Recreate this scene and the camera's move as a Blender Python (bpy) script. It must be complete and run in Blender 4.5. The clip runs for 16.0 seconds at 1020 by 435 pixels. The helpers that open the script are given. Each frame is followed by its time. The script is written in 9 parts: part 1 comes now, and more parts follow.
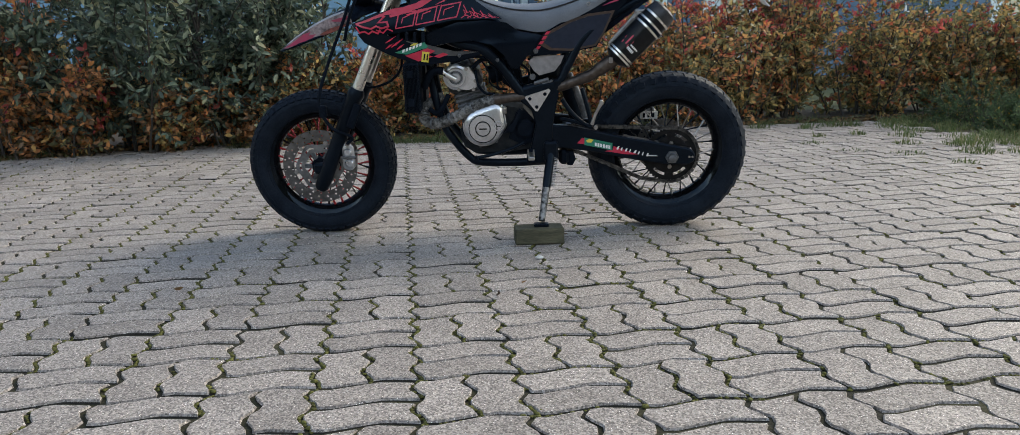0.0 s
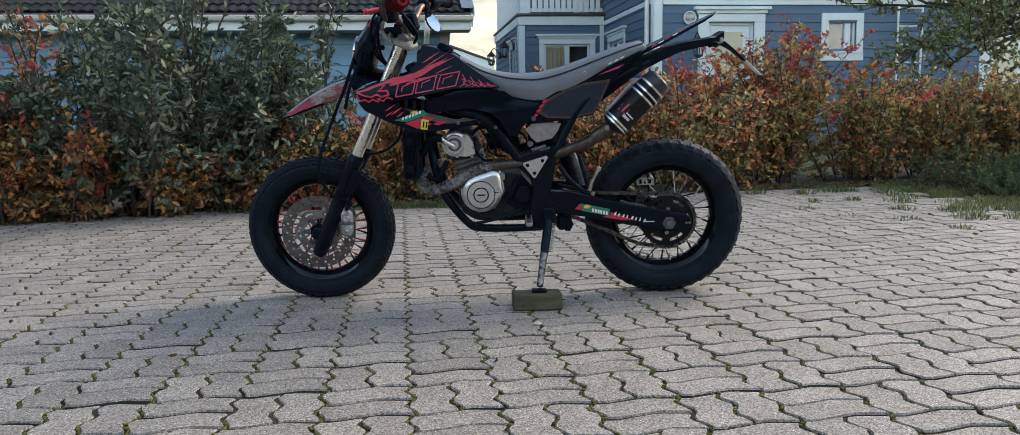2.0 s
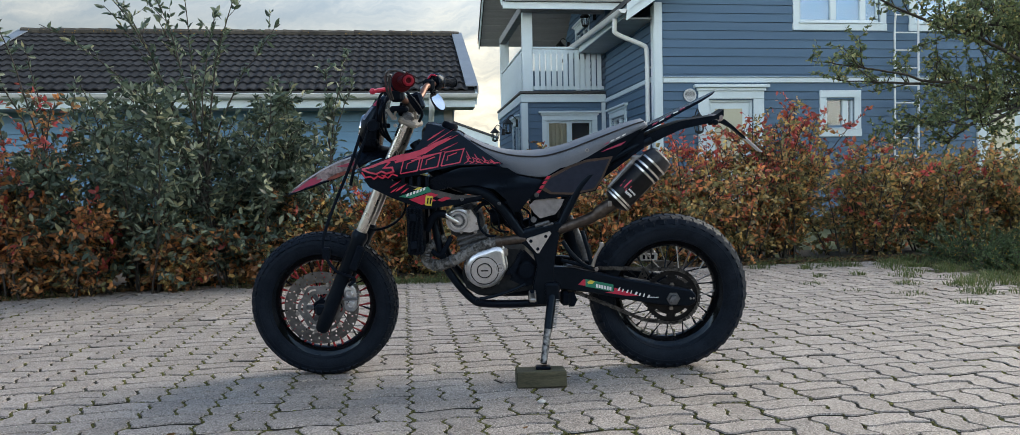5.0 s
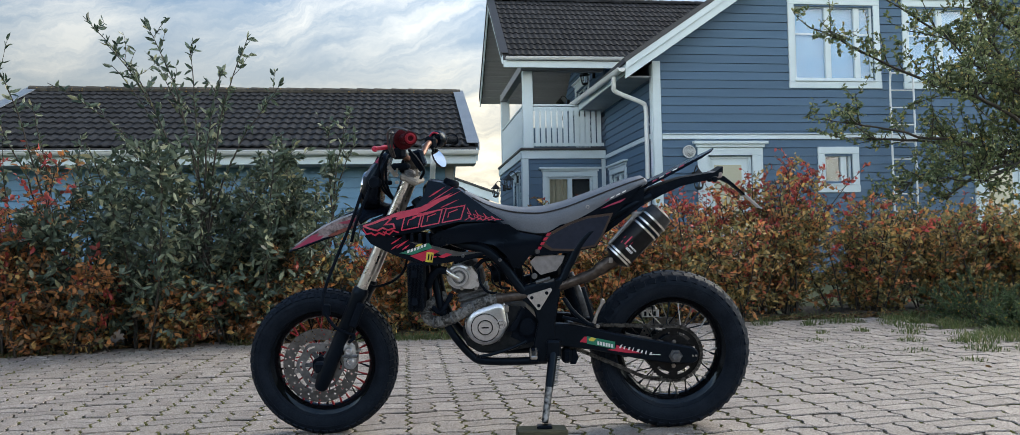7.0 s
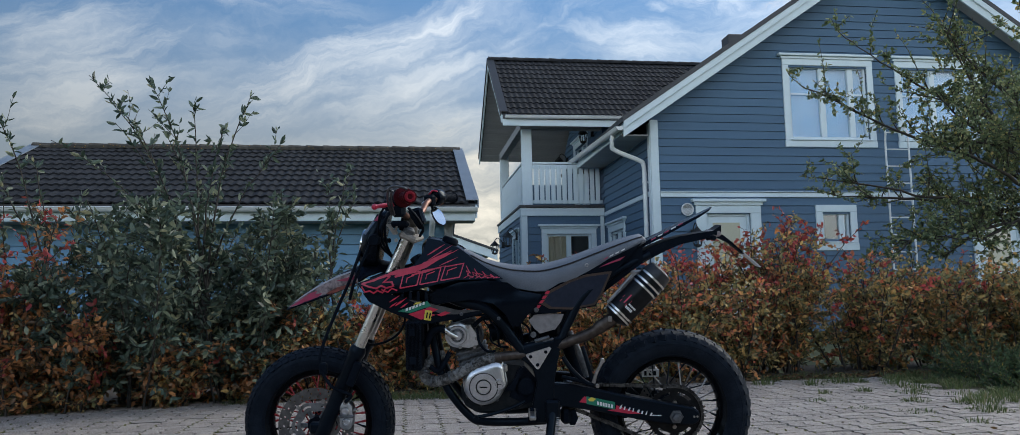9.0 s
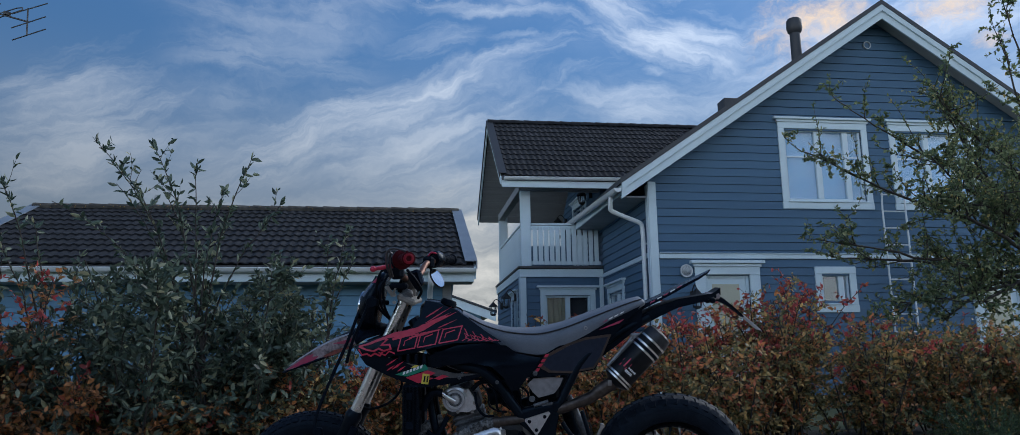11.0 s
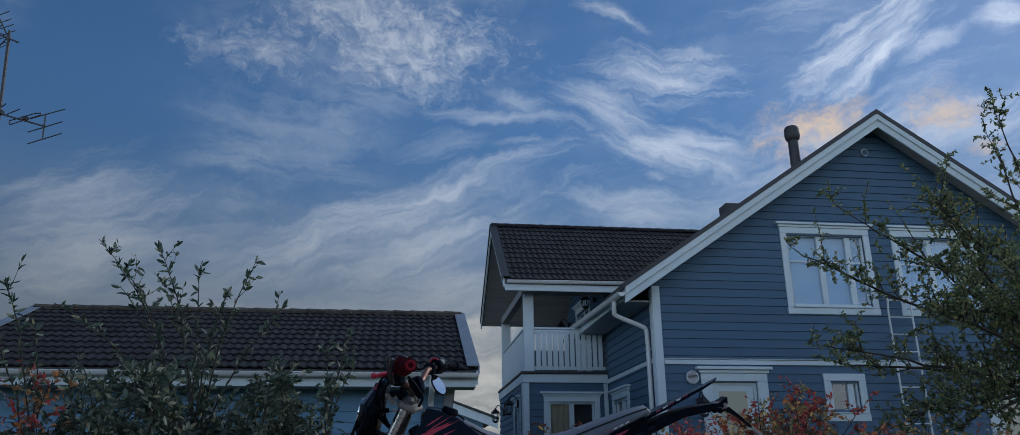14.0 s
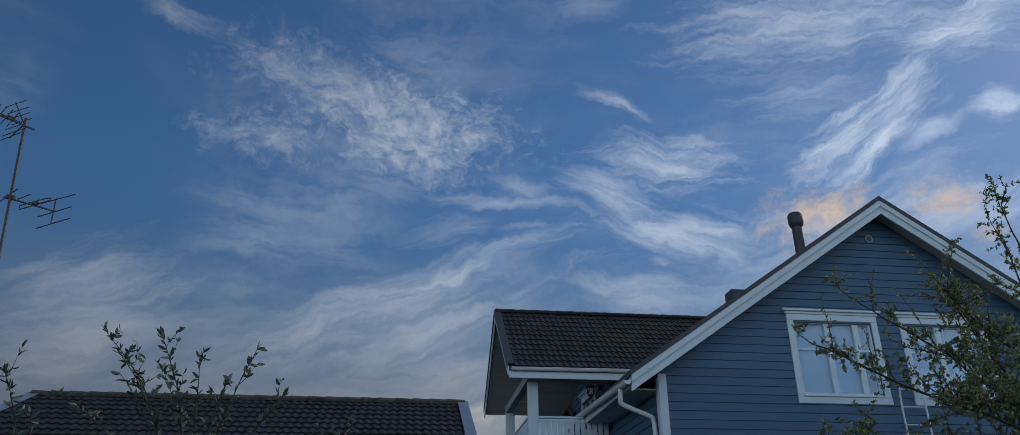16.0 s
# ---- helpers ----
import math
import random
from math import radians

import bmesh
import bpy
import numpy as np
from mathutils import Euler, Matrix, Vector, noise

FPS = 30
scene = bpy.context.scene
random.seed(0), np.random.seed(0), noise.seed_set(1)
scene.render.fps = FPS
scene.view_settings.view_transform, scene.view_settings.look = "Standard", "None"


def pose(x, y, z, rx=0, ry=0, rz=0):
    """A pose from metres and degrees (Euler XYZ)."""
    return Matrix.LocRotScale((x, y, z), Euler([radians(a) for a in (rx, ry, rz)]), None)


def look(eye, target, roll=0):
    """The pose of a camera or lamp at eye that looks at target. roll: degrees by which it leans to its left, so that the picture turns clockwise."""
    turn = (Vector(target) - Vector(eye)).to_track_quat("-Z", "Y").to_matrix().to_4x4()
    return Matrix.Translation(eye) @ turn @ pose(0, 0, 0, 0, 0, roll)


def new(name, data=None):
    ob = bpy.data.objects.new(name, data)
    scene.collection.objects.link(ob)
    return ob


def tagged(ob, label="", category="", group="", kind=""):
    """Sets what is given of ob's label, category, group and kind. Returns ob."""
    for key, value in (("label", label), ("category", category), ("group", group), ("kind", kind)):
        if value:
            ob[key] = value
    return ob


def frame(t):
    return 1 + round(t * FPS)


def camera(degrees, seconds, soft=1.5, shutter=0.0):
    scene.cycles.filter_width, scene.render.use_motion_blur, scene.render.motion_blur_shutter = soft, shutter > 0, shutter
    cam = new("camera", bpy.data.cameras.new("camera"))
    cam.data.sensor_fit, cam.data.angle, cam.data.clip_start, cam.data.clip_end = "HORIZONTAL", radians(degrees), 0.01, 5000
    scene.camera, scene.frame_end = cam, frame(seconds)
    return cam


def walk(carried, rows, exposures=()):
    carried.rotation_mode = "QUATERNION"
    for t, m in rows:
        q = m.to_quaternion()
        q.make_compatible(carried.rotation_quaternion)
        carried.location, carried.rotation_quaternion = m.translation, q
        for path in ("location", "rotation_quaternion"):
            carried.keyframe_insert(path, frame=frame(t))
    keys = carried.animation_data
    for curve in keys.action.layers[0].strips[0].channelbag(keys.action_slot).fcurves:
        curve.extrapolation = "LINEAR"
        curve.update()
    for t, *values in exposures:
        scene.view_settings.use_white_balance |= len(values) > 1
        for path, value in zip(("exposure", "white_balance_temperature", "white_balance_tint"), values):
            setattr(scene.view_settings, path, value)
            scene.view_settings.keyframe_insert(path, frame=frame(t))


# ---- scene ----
cam = camera(66.11, 16.0, soft=0.35)
# seconds, place in metres, yaw, pitch, roll (the camera's lean to its right)
PATH = [
    (0.0, 0.0, 0.0, 0.713, 0.0, -12.0, 1.1),
    (0.5, 0.0, -0.001, 0.7141, -0.088, -10.9, 0.997),
    (1.0, 0.0, -0.002, 0.7151, -0.133, -9.782, 0.998),
    (1.5, 0.0, -0.003, 0.7162, -0.175, -8.529, 0.976),
    (2.0, 0.0, -0.004, 0.7173, -0.246, -7.277, 1.038),
    (2.5, 0.0, -0.005, 0.7183, -0.28, -6.203, 0.997),
    (3.0, 0.0, -0.006, 0.7194, -0.242, -5.2, 0.98),
    (3.5, 0.0, -0.007, 0.7205, -0.14, -4.359, 1.06),
    (4.0, 0.0, -0.0078, 0.7214, -0.105, -3.528, 1.051),
    (6.5, 0.0, -0.012, 0.7258, -0.081, 1.06, 1.155),
    (7.0, 0.0, -0.0128, 0.7267, -0.115, 2.205, 1.105),
    (7.5, 0.0, -0.0138, 0.7278, -0.171, 3.255, 1.061),
    (8.0, 0.0, -0.0148, 0.7288, -0.184, 4.224, 1.066),
    (8.5, 0.0, -0.0158, 0.7299, -0.146, 5.214, 1.031),
    (9.0, 0.0, -0.0167, 0.7309, -0.265, 6.357, 0.964),
    (11.5, 0.0, -0.0223, 0.7369, -0.452, 11.926, 0.882),
    (12.0, 0.0, -0.0234, 0.7381, -0.49, 13.1, 0.879),
    (12.5, 0.0, -0.0245, 0.7392, -0.474, 14.322, 0.788),
    (13.0, 0.0, -0.026, 0.7409, -0.411, 15.624, 0.765),
    (13.5, 0.0, -0.0275, 0.7425, -0.339, 16.955, 0.659),
    (14.0, 0.0, -0.0291, 0.7441, -0.279, 18.31, 0.536),
    (14.5, 0.0, -0.0306, 0.7458, -0.227, 19.753, 0.476),
    (15.0, 0.0, -0.0321, 0.7474, -0.167, 21.276, 0.472),
    (15.5, 0.0, -0.0336, 0.749, -0.08, 22.844, 0.343),
    (16.0, 0.0, -0.0351, 0.7507, 0.028, 24.531, 0.289),
]
# stops, white balance: bright and warm over the yard, darker and cooler as the sky fills the view
EXPOSURES = [(0.0, 1.26, 7450, 5), (4.0, 1.27, 7350, 5), (6.5, 1.29, 7400, 6), (7.5, 1.18, 7350, 6), (9.0, 0.70, 6650, 6), (11.5, 0.13, 5900, 8), (13.0, -0.10, 5900, 8), (16.0, -0.40, 5850, 8)]
walk(cam, [(t, pose(x, y, z, 90 + p, 0, w) @ pose(0, 0, 0, 0, 0, -r)) for t, x, y, z, w, p, r in PATH], EXPOSURES)

# ---- world and sun ----
SUN_AZ, SUN_EL = 56.0, 36.0           # degrees to the right of +y, and up
world = bpy.data.worlds.new("sky")
scene.world = world
world.use_nodes = True


# banks of cirrus: azimuth, elevation, half length, half breadth, tilt (degrees), thickness, sort (0 drawn out, 1 combed, 2 curdled)
CIRRUS = [(-9.8, 31.6, 7.2, 2.9, -5, 1.0, 2), (-9.4, 29.3, 4.3, 2.1, -10, 1.0, 2), (-16.5, 33.1, 5.5, 2.3, -15, 0.7, 2), (-19.9, 28.9, 4.2, 1.4, -7, 0.7, 2), (-10.2, 26.3, 2.4, 1.0, -7, 0.55, 0), (-27.1, 35.9, 2.6, 0.6, -6, 0.75, 0),
          (8.4, 32.1, 2.4, 0.6, -19, 0.75, 0), (13.3, 28.0, 4.8, 1.6, -9, 0.8, 1), (8.2, 25.5, 3.4, 1.4, -22, 0.75, 0), (13.3, 22.9, 5.0, 1.8, -22, 0.95, 0), (16.4, 21.0, 1.8, 1.0, -37, 0.6, 0), (-1.0, 25.6, 5.5, 0.5, -5, 0.6, 0),
          (1.1, 26.6, 2.3, 1.0, -25, 0.5, 0), (11.9, 21.0, 1.0, 0.4, -11, 0.6, 0), (2.1, 23.4, 2.1, 0.3, 2, 0.55, 0), (23.9, 35.7, 7.6, 2.1, -8, 0.7, 1), (34.7, 32.6, 3.6, 1.6, -5, 0.85, 1), (26.9, 27.5, 4.2, 2.1, 25, 0.95, 1),
          (30.2, 29.1, 2.6, 1.7, 30, 0.7, 1), (23.8, 31.7, 4.2, 2.2, -1, 0.4, 1), (36.4, 27.5, 1.1, 0.9, 6, 0.75, 0), (32.1, 26.3, 1.6, 0.7, 14, 0.5, 0), (7.0, 39.6, 2.7, 1.1, 0, 0.45, 0), (-9.4, 17.8, 12.6, 2.2, 21, 0.8, 0),
          (-7.2, 18.9, 7.8, 1.8, 20, 0.8, 0), (-6.6, 15.9, 6.3, 2.3, 21, 0.6, 0), (-29.4, 17.5, 5.5, 2.2, 25, 0.75, 0), (-28.7, 14.6, 5.0, 2.2, 22, 0.75, 0), (-4.4, 23.8, 3.8, 1.0, 3, 0.45, 0), (10.9, 18.9, 4.8, 1.6, -12, 0.6, 0),
          (-32.6, 12.5, 1.1, 0.5, -13, 0.5, 0), (-10.7, 11.5, 20.0, 3.0, 6, 0.5, 0), (-2.5, 6.5, 5.0, 3.5, 70, 0.95, 0), (27.0, 21.0, 12.0, 3.0, 5, 0.55, 0)]
GLOW = [(22.8, 22.7, 3.3, 1.8, 19, 0.85, 2), (25.1, 23.0, 1.1, 1.1, -34, 0.7, 2), (31.7, 22.2, 2.2, 1.1, -5, 0.85, 2), (33.6, 19.3, 0.8, 0.5, -20, 0.6, 2)]      # low clouds that the hidden sun still reaches
RIFT = (-2.5, 6.0, 4.0, 5.0, 0, 1.0, 0)


def build_sky():
    nt = world.node_tree
    nt.nodes.clear()
    n, l = nt.nodes.new, nt.links.new

    def math_node(op, a, b=None, clamp=False):
        q = n("ShaderNodeMath")
        q.operation, q.use_clamp = op, clamp
        for k, v in enumerate((a, b)):
            if v is None:
                continue
            if isinstance(v, (int, float)):
                q.inputs[k].default_value = v
            else:
                l(v, q.inputs[k])
        return q.outputs[0]

    def vec(op, a, b):
        q = n("ShaderNodeVectorMath")
        q.operation = op
        for k, v in enumerate((a, b)):
            if isinstance(v, (tuple, Vector)):
                q.inputs[k].default_value = v
            elif isinstance(v, float):
                q.inputs["Scale"].default_value = v
            else:
                l(v, q.inputs[k])
        return q.outputs["Value"] if op == "DOT_PRODUCT" else q.outputs["Vector"]

    def ramp(v, lo, hi, a=0.0, b=1.0):
        q = n("ShaderNodeMapRange")
        q.interpolation_type = "SMOOTHSTEP"
        q.inputs["From Min"].default_value, q.inputs["From Max"].default_value = lo, hi
        q.inputs["To Min"].default_value, q.inputs["To Max"].default_value = a, b
        l(v, q.inputs["Value"])
        return q.outputs[0]

    def noise_node(vector, scale, detail, rough=0.5, dist=0.0, colour=False):
        q = n("ShaderNodeTexNoise")
        q.inputs["Scale"].default_value, q.inputs["Detail"].default_value = scale, detail
        q.inputs["Roughness"].default_value, q.inputs["Distortion"].default_value = rough, dist
        l(vector, q.inputs["Vector"])
        return q.outputs["Color"] if colour else q.outputs["Fac"]

    out, bg = n("ShaderNodeOutputWorld"), n("ShaderNodeBackground")
    sky = n("ShaderNodeTexSky")
    sky.sky_type, sky.sun_disc = "NISHITA", False
    sky.sun_elevation, sky.sun_rotation = radians(SUN_EL), radians(SUN_AZ)
    sky.air_density, sky.dust_density, sky.ozone_density = 1.0, 0.3, 2.5
    way = n("ShaderNodeTexCoord").outputs["Generated"]
    sep = n("ShaderNodeSeparateXYZ")
    l(way, sep.inputs[0])
    # the clouds' frayed edges
    w1 = vec("SUBTRACT", noise_node(way, 7.0, 4, 0.6, 0.0, True), (0.5, 0.5, 0.5))
    w2 = vec("SUBTRACT", noise_node(way, 26.0, 5, 0.65, 0.0, True), (0.5, 0.5, 0.5))
    bent_way = vec("ADD", way, vec("ADD", vec("SCALE", w1, 0.06), vec("SCALE", w2, 0.026)))
    # streaked and curdled textures
    mp = n("ShaderNodeMapping")
    mp.inputs["Rotation"].default_value = (radians(8), radians(-24), radians(10))
    mp.inputs["Scale"].default_value = (4.2, 4.2, 27.0)
    l(bent_way, mp.inputs[0])
    streaks = ramp(noise_node(mp.outputs[0], 1.0, 9, 0.60, 0.5), 0.36, 0.70)
    curds = ramp(noise_node(bent_way, 34.0, 7, 0.62, 0.3), 0.34, 0.70)
    texture = math_node("ADD", math_node("MULTIPLY", streaks, 0.82), math_node("MULTIPLY", curds, 0.24))

    def bank(az, el, a, b, tilt, thick, sort, seed):
        """One bank in its own axes: an oval that thins raggedly towards its rim, with a grain drawn out along it or curdled."""
        c = Vector((math.sin(radians(az)) * math.cos(radians(el)), math.cos(radians(az)) * math.cos(radians(el)), math.sin(radians(el))))
        right = Vector((math.cos(radians(az)), -math.sin(radians(az)), 0.0))
        up = right.cross(c)
        t1 = math.cos(radians(tilt)) * right + math.sin(radians(tilt)) * up
        t2 = -math.sin(radians(tilt)) * right + math.cos(radians(tilt)) * up
        own = n("ShaderNodeMapping")
        own.vector_type = "TEXTURE"
        own.inputs["Rotation"].default_value = Matrix((t1, t2, -c)).transposed().to_euler()
        own.inputs["Scale"].default_value = (math.tan(radians(a)), math.tan(radians(b)), 1.0)
        l(bent_way, own.inputs["Vector"])
        flat = vec("MULTIPLY", own.outputs[0], (1.0, 1.0, 0.0))
        reach = n("ShaderNodeVectorMath")
        reach.operation = "LENGTH"
        l(flat, reach.inputs[0])
        fa, fb = ((0.12, 0.62), (0.16, 0.95), (0.50, 0.72))[sort]
        spot = n("ShaderNodeVectorMath")
        spot.operation = "MULTIPLY_ADD"
        l(flat, spot.inputs[0])
        spot.inputs[1].default_value, spot.inputs[2].default_value = (a * fa, b * fb, 0.0), (1.3 * seed, 0.7 * seed, 3.7 * seed)
        grain = noise_node(spot.outputs[0], 1.0, 9, (0.64, 0.68, 0.74)[sort], (0.35, 0.3, 0.3)[sort])
        depth = n("ShaderNodeMath")
        depth.operation = "MULTIPLY_ADD"
        l(grain, depth.inputs[0])
        depth.inputs[1].default_value = (2.6, 3.0, 3.3)[sort]
        l(ramp(reach.outputs["Value"], 0.0, 2.7, 0.72 - (1.3, 1.5, 1.65)[sort], -0.85 - (1.3, 1.5, 1.65)[sort]), depth.inputs[2])
        return ramp(depth.outputs[0], -0.25, 1.75, 0.0, thick * 1.15)

    total = None
    for k, row in enumerate(CIRRUS):
        v = bank(*row, k)
        total = v if total is None else math_node("MAXIMUM", total, v)
    # scattered cirrus over the rest of the vault
    rest = ramp(noise_node(way, 2.3, 3, 0.5), 0.45, 0.75, 0.0, 0.55)
    # added fill: more and brighter cloud in the unseen sky behind the view
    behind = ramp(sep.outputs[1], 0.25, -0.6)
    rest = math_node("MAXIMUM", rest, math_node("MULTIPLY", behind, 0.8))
    thick = math_node("MAXIMUM", total, math_node("MULTIPLY", rest, texture), True)
    # a thin veil towards the horizon
    veil = ramp(sep.outputs[2], 0.04, 0.40, VEIL, 0.04)
    amount = math_node("MINIMUM", math_node("ADD", math_node("MULTIPLY", thick, 1.15), veil), 0.92)
    blue = n("ShaderNodeHueSaturation")
    blue.inputs["Saturation"].default_value = BLUE_SAT
    # evening haze dims the vault towards the horizon on the sun's side; the unseen sky behind the view is brightened as
    # added fill light
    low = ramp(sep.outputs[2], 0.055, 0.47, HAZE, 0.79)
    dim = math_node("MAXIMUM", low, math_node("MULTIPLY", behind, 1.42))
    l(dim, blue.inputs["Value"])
    l(sky.outputs[0], blue.inputs["Color"])
    mix = n("ShaderNodeMix")
    mix.data_type = "RGBA"
    l(amount, mix.inputs["Factor"])
    l(blue.outputs[0], mix.inputs["A"])
    pale = n("ShaderNodeHueSaturation")
    pale.inputs["Saturation"].default_value = CLOUD_SAT
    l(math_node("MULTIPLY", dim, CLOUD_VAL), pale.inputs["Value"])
    l(sky.outputs[0], pale.inputs["Color"])
    # the low clouds are tinged by the evening light
    tinge = n("ShaderNodeMix")
    tinge.data_type, tinge.blend_type = "RGBA", "MULTIPLY"
    l(ramp(sep.outputs[2], 0.36, 0.04), tinge.inputs["Factor"])
    l(pale.outputs[0], tinge.inputs["A"])
    tinge.inputs["B"].default_value = (1.045, 1.0, 0.955, 1.0)
    l(tinge.outputs["Result"], mix.inputs["B"])
    col = mix.outputs["Result"]
    for k, row in enumerate(GLOW):
        m2 = n("ShaderNodeMix")
        m2.data_type = "RGBA"
        l(math_node("MULTIPLY", bank(*row, 50 + k), 1.1, True), m2.inputs["Factor"])
        l(col, m2.inputs["A"])
        m2.inputs["B"].default_value = GLOW_COLOUR
        col = m2.outputs["Result"]
    # a bright rift low over the horizon beyond the garage
    rift = n("ShaderNodeMix")
    rift.data_type = "RGBA"
    l(math_node("MULTIPLY", bank(*RIFT, 70), 1.2, True), rift.inputs["Factor"])
    l(col, rift.inputs["A"])
    rift.inputs["B"].default_value = (5.6, 5.3, 4.8, 1.0)
    l(rift.outputs["Result"], bg.inputs["Color"])
    bg.inputs["Strength"].default_value = SKY
    l(bg.outputs[0], out.inputs[0])


VEIL, BLUE_SAT, HAZE = 0.72, 1.25, 0.165
GLOW_COLOUR = (8.5, 6.3, 4.4, 1.0)
SKY, CLOUD_SAT, CLOUD_VAL = 0.105, 0.30, 1.85
build_sky()
sun = new("sun", bpy.data.lights.new("sun", "SUN"))
sun.data.energy, sun.data.angle, sun.data.color = 1.42, radians(40), (1.0, 0.94, 0.87)
_a, _e = radians(SUN_AZ), radians(SUN_EL)
sun.matrix_world = look((0, 0, 30), (-math.sin(_a) * math.cos(_e), -math.cos(_a) * math.cos(_e), 30 - math.sin(_e)))

# ---- helpers of this scene ----
SITE = pose(0, 0, 0, 0, 0, 7.5)      # the yard's own axes: u along the facades, v away from the camera
OFFSET = {}
AXES = [Matrix()]                      # further transform of the parts being built


def thing(name, base, label, category, group="", kind="", m=SITE):
    """A top-level Empty at its base; its parts are then given in the axes of m."""
    ob = new(name)
    ob.empty_display_size = 0.1
    base = AXES[0] @ Vector(base)
    ob.matrix_world = m @ Matrix.Translation(base)
    OFFSET[ob.name] = base
    return tagged(ob, label, category, group, kind)


def finish(bm, name, material, smooth=0.0):
    me = bpy.data.meshes.new(name)
    bm.normal_update()
    bm.to_mesh(me)
    bm.free()
    for mt in (material if isinstance(material, (list, tuple)) else [material]):
        me.materials.append(mt)
    if smooth:
        me.shade_smooth()
        me.set_sharp_from_angle(angle=radians(smooth))
    return me


def part(name, bm, material, parent, label="", smooth=35.0):
    """Links a bmesh (given in the axes of its thing) as one mesh object under a thing or a part."""
    top = parent
    while top.parent:
        top = top.parent
    off = OFFSET.get(top.name)
    if AXES[0] != Matrix():
        bmesh.ops.transform(bm, matrix=AXES[0], verts=bm.verts)
    if off is not None:
        bmesh.ops.translate(bm, verts=bm.verts, vec=-off)
    ob = new(name, finish(bm, name, material, smooth))
    ob.parent = parent
    return tagged(ob, label)


def piece(name, me, parent, m):
    """A repeated piece that shares its mesh; m in the axes of its thing."""
    top = parent
    while top.parent:
        top = top.parent
    ob = new(name, me)
    ob.parent = parent
    ob.matrix_basis = Matrix.Translation(-OFFSET.get(top.name, Vector())) @ AXES[0] @ m
    return ob


def setting(name, bm, material, label, category, smooth=0.0, m=SITE, kind="structure"):
    ob = new(name, finish(bm, name, material, smooth))
    ob.matrix_world = m
    return tagged(ob, label, category, "", kind)


def box(bm, x0, x1, y0, y1, z0, z1, bevel=0.0, m=None):
    r = bmesh.ops.create_cube(bm, size=1.0)
    vs = r["verts"]
    t = Matrix.Translation(((x0 + x1) / 2, (y0 + y1) / 2, (z0 + z1) / 2)) @ Matrix.Diagonal((abs(x1 - x0), abs(y1 - y0), abs(z1 - z0), 1))
    bmesh.ops.transform(bm, matrix=t, verts=vs)
    if bevel:
        es = list({e for v in vs for e in v.link_edges})
        r2 = bmesh.ops.bevel(bm, geom=es, offset=bevel, segments=1, affect="EDGES", profile=0.5)
        vs = list({v for f in r2["faces"] for v in f.verts} | {v for v in vs if v.is_valid})
    if m is not None:
        bmesh.ops.transform(bm, matrix=m, verts=vs)
    return vs


def boxed(*a, **k):
    bm = bmesh.new()
    box(bm, *a, **k)
    return bm


def prism(bm, outline, y0, y1, axis="y"):
    """A slab with the given (x, z) outline between y0 and y1 (axis y), or an (y, z) outline along x (axis x)."""
    if axis == "y":
        a = [bm.verts.new((x, y0, z)) for x, z in outline]
        b = [bm.verts.new((x, y1, z)) for x, z in outline]
    else:
        a = [bm.verts.new((y0, x, z)) for x, z in outline]
        b = [bm.verts.new((y1, x, z)) for x, z in outline]
    n = len(a)
    fs = [bm.faces.new(a), bm.faces.new(b[::-1])]
    for i in range(n):
        fs.append(bm.faces.new((a[i], b[i], b[(i + 1) % n], a[(i + 1) % n])))
    bmesh.ops.recalc_face_normals(bm, faces=fs)
    return a + b


def spline(pts, n=8):
    """Points along a smooth curve through pts."""
    P = [Vector(p) for p in pts]
    P = [2 * P[0] - P[1]] + P + [2 * P[-1] - P[-2]]
    out = []
    for i in range(1, len(P) - 2):
        for k in range(n):
            t = k / n
            a, b, c, d = P[i - 1:i + 3]
            out.append(0.5 * (2 * b + (c - a) * t + (2 * a - 5 * b + 4 * c - d) * t * t + (3 * b - a - 3 * c + d) * t ** 3))
    out.append(P[-2])
    return out


def tube(bm, pts, radius, sides=8, caps=True):
    """A round tube along pts; radius a number or one a point."""
    pts = [Vector(p) for p in pts]
    rad = [radius] * len(pts) if not hasattr(radius, "__len__") else radius
    ref = None
    rings = []
    for i, p in enumerate(pts):
        d = (pts[min(i + 1, len(pts) - 1)] - pts[max(i - 1, 0)]).normalized()
        if ref is None:
            ref = d.orthogonal().normalized()
        ref = (ref - d * ref.dot(d)).normalized()
        s = d.cross(ref)
        rings.append([bm.verts.new(p + rad[i] * (math.cos(2 * math.pi * k / sides) * ref + math.sin(2 * math.pi * k / sides) * s)) for k in range(sides)])
    for a, b in zip(rings, rings[1:]):
        for k in range(sides):
            bm.faces.new((a[k], a[(k + 1) % sides], b[(k + 1) % sides], b[k]))
    if caps:
        bm.faces.new(rings[0][::-1])
        bm.faces.new(rings[-1])
    return [v for r in rings for v in r]


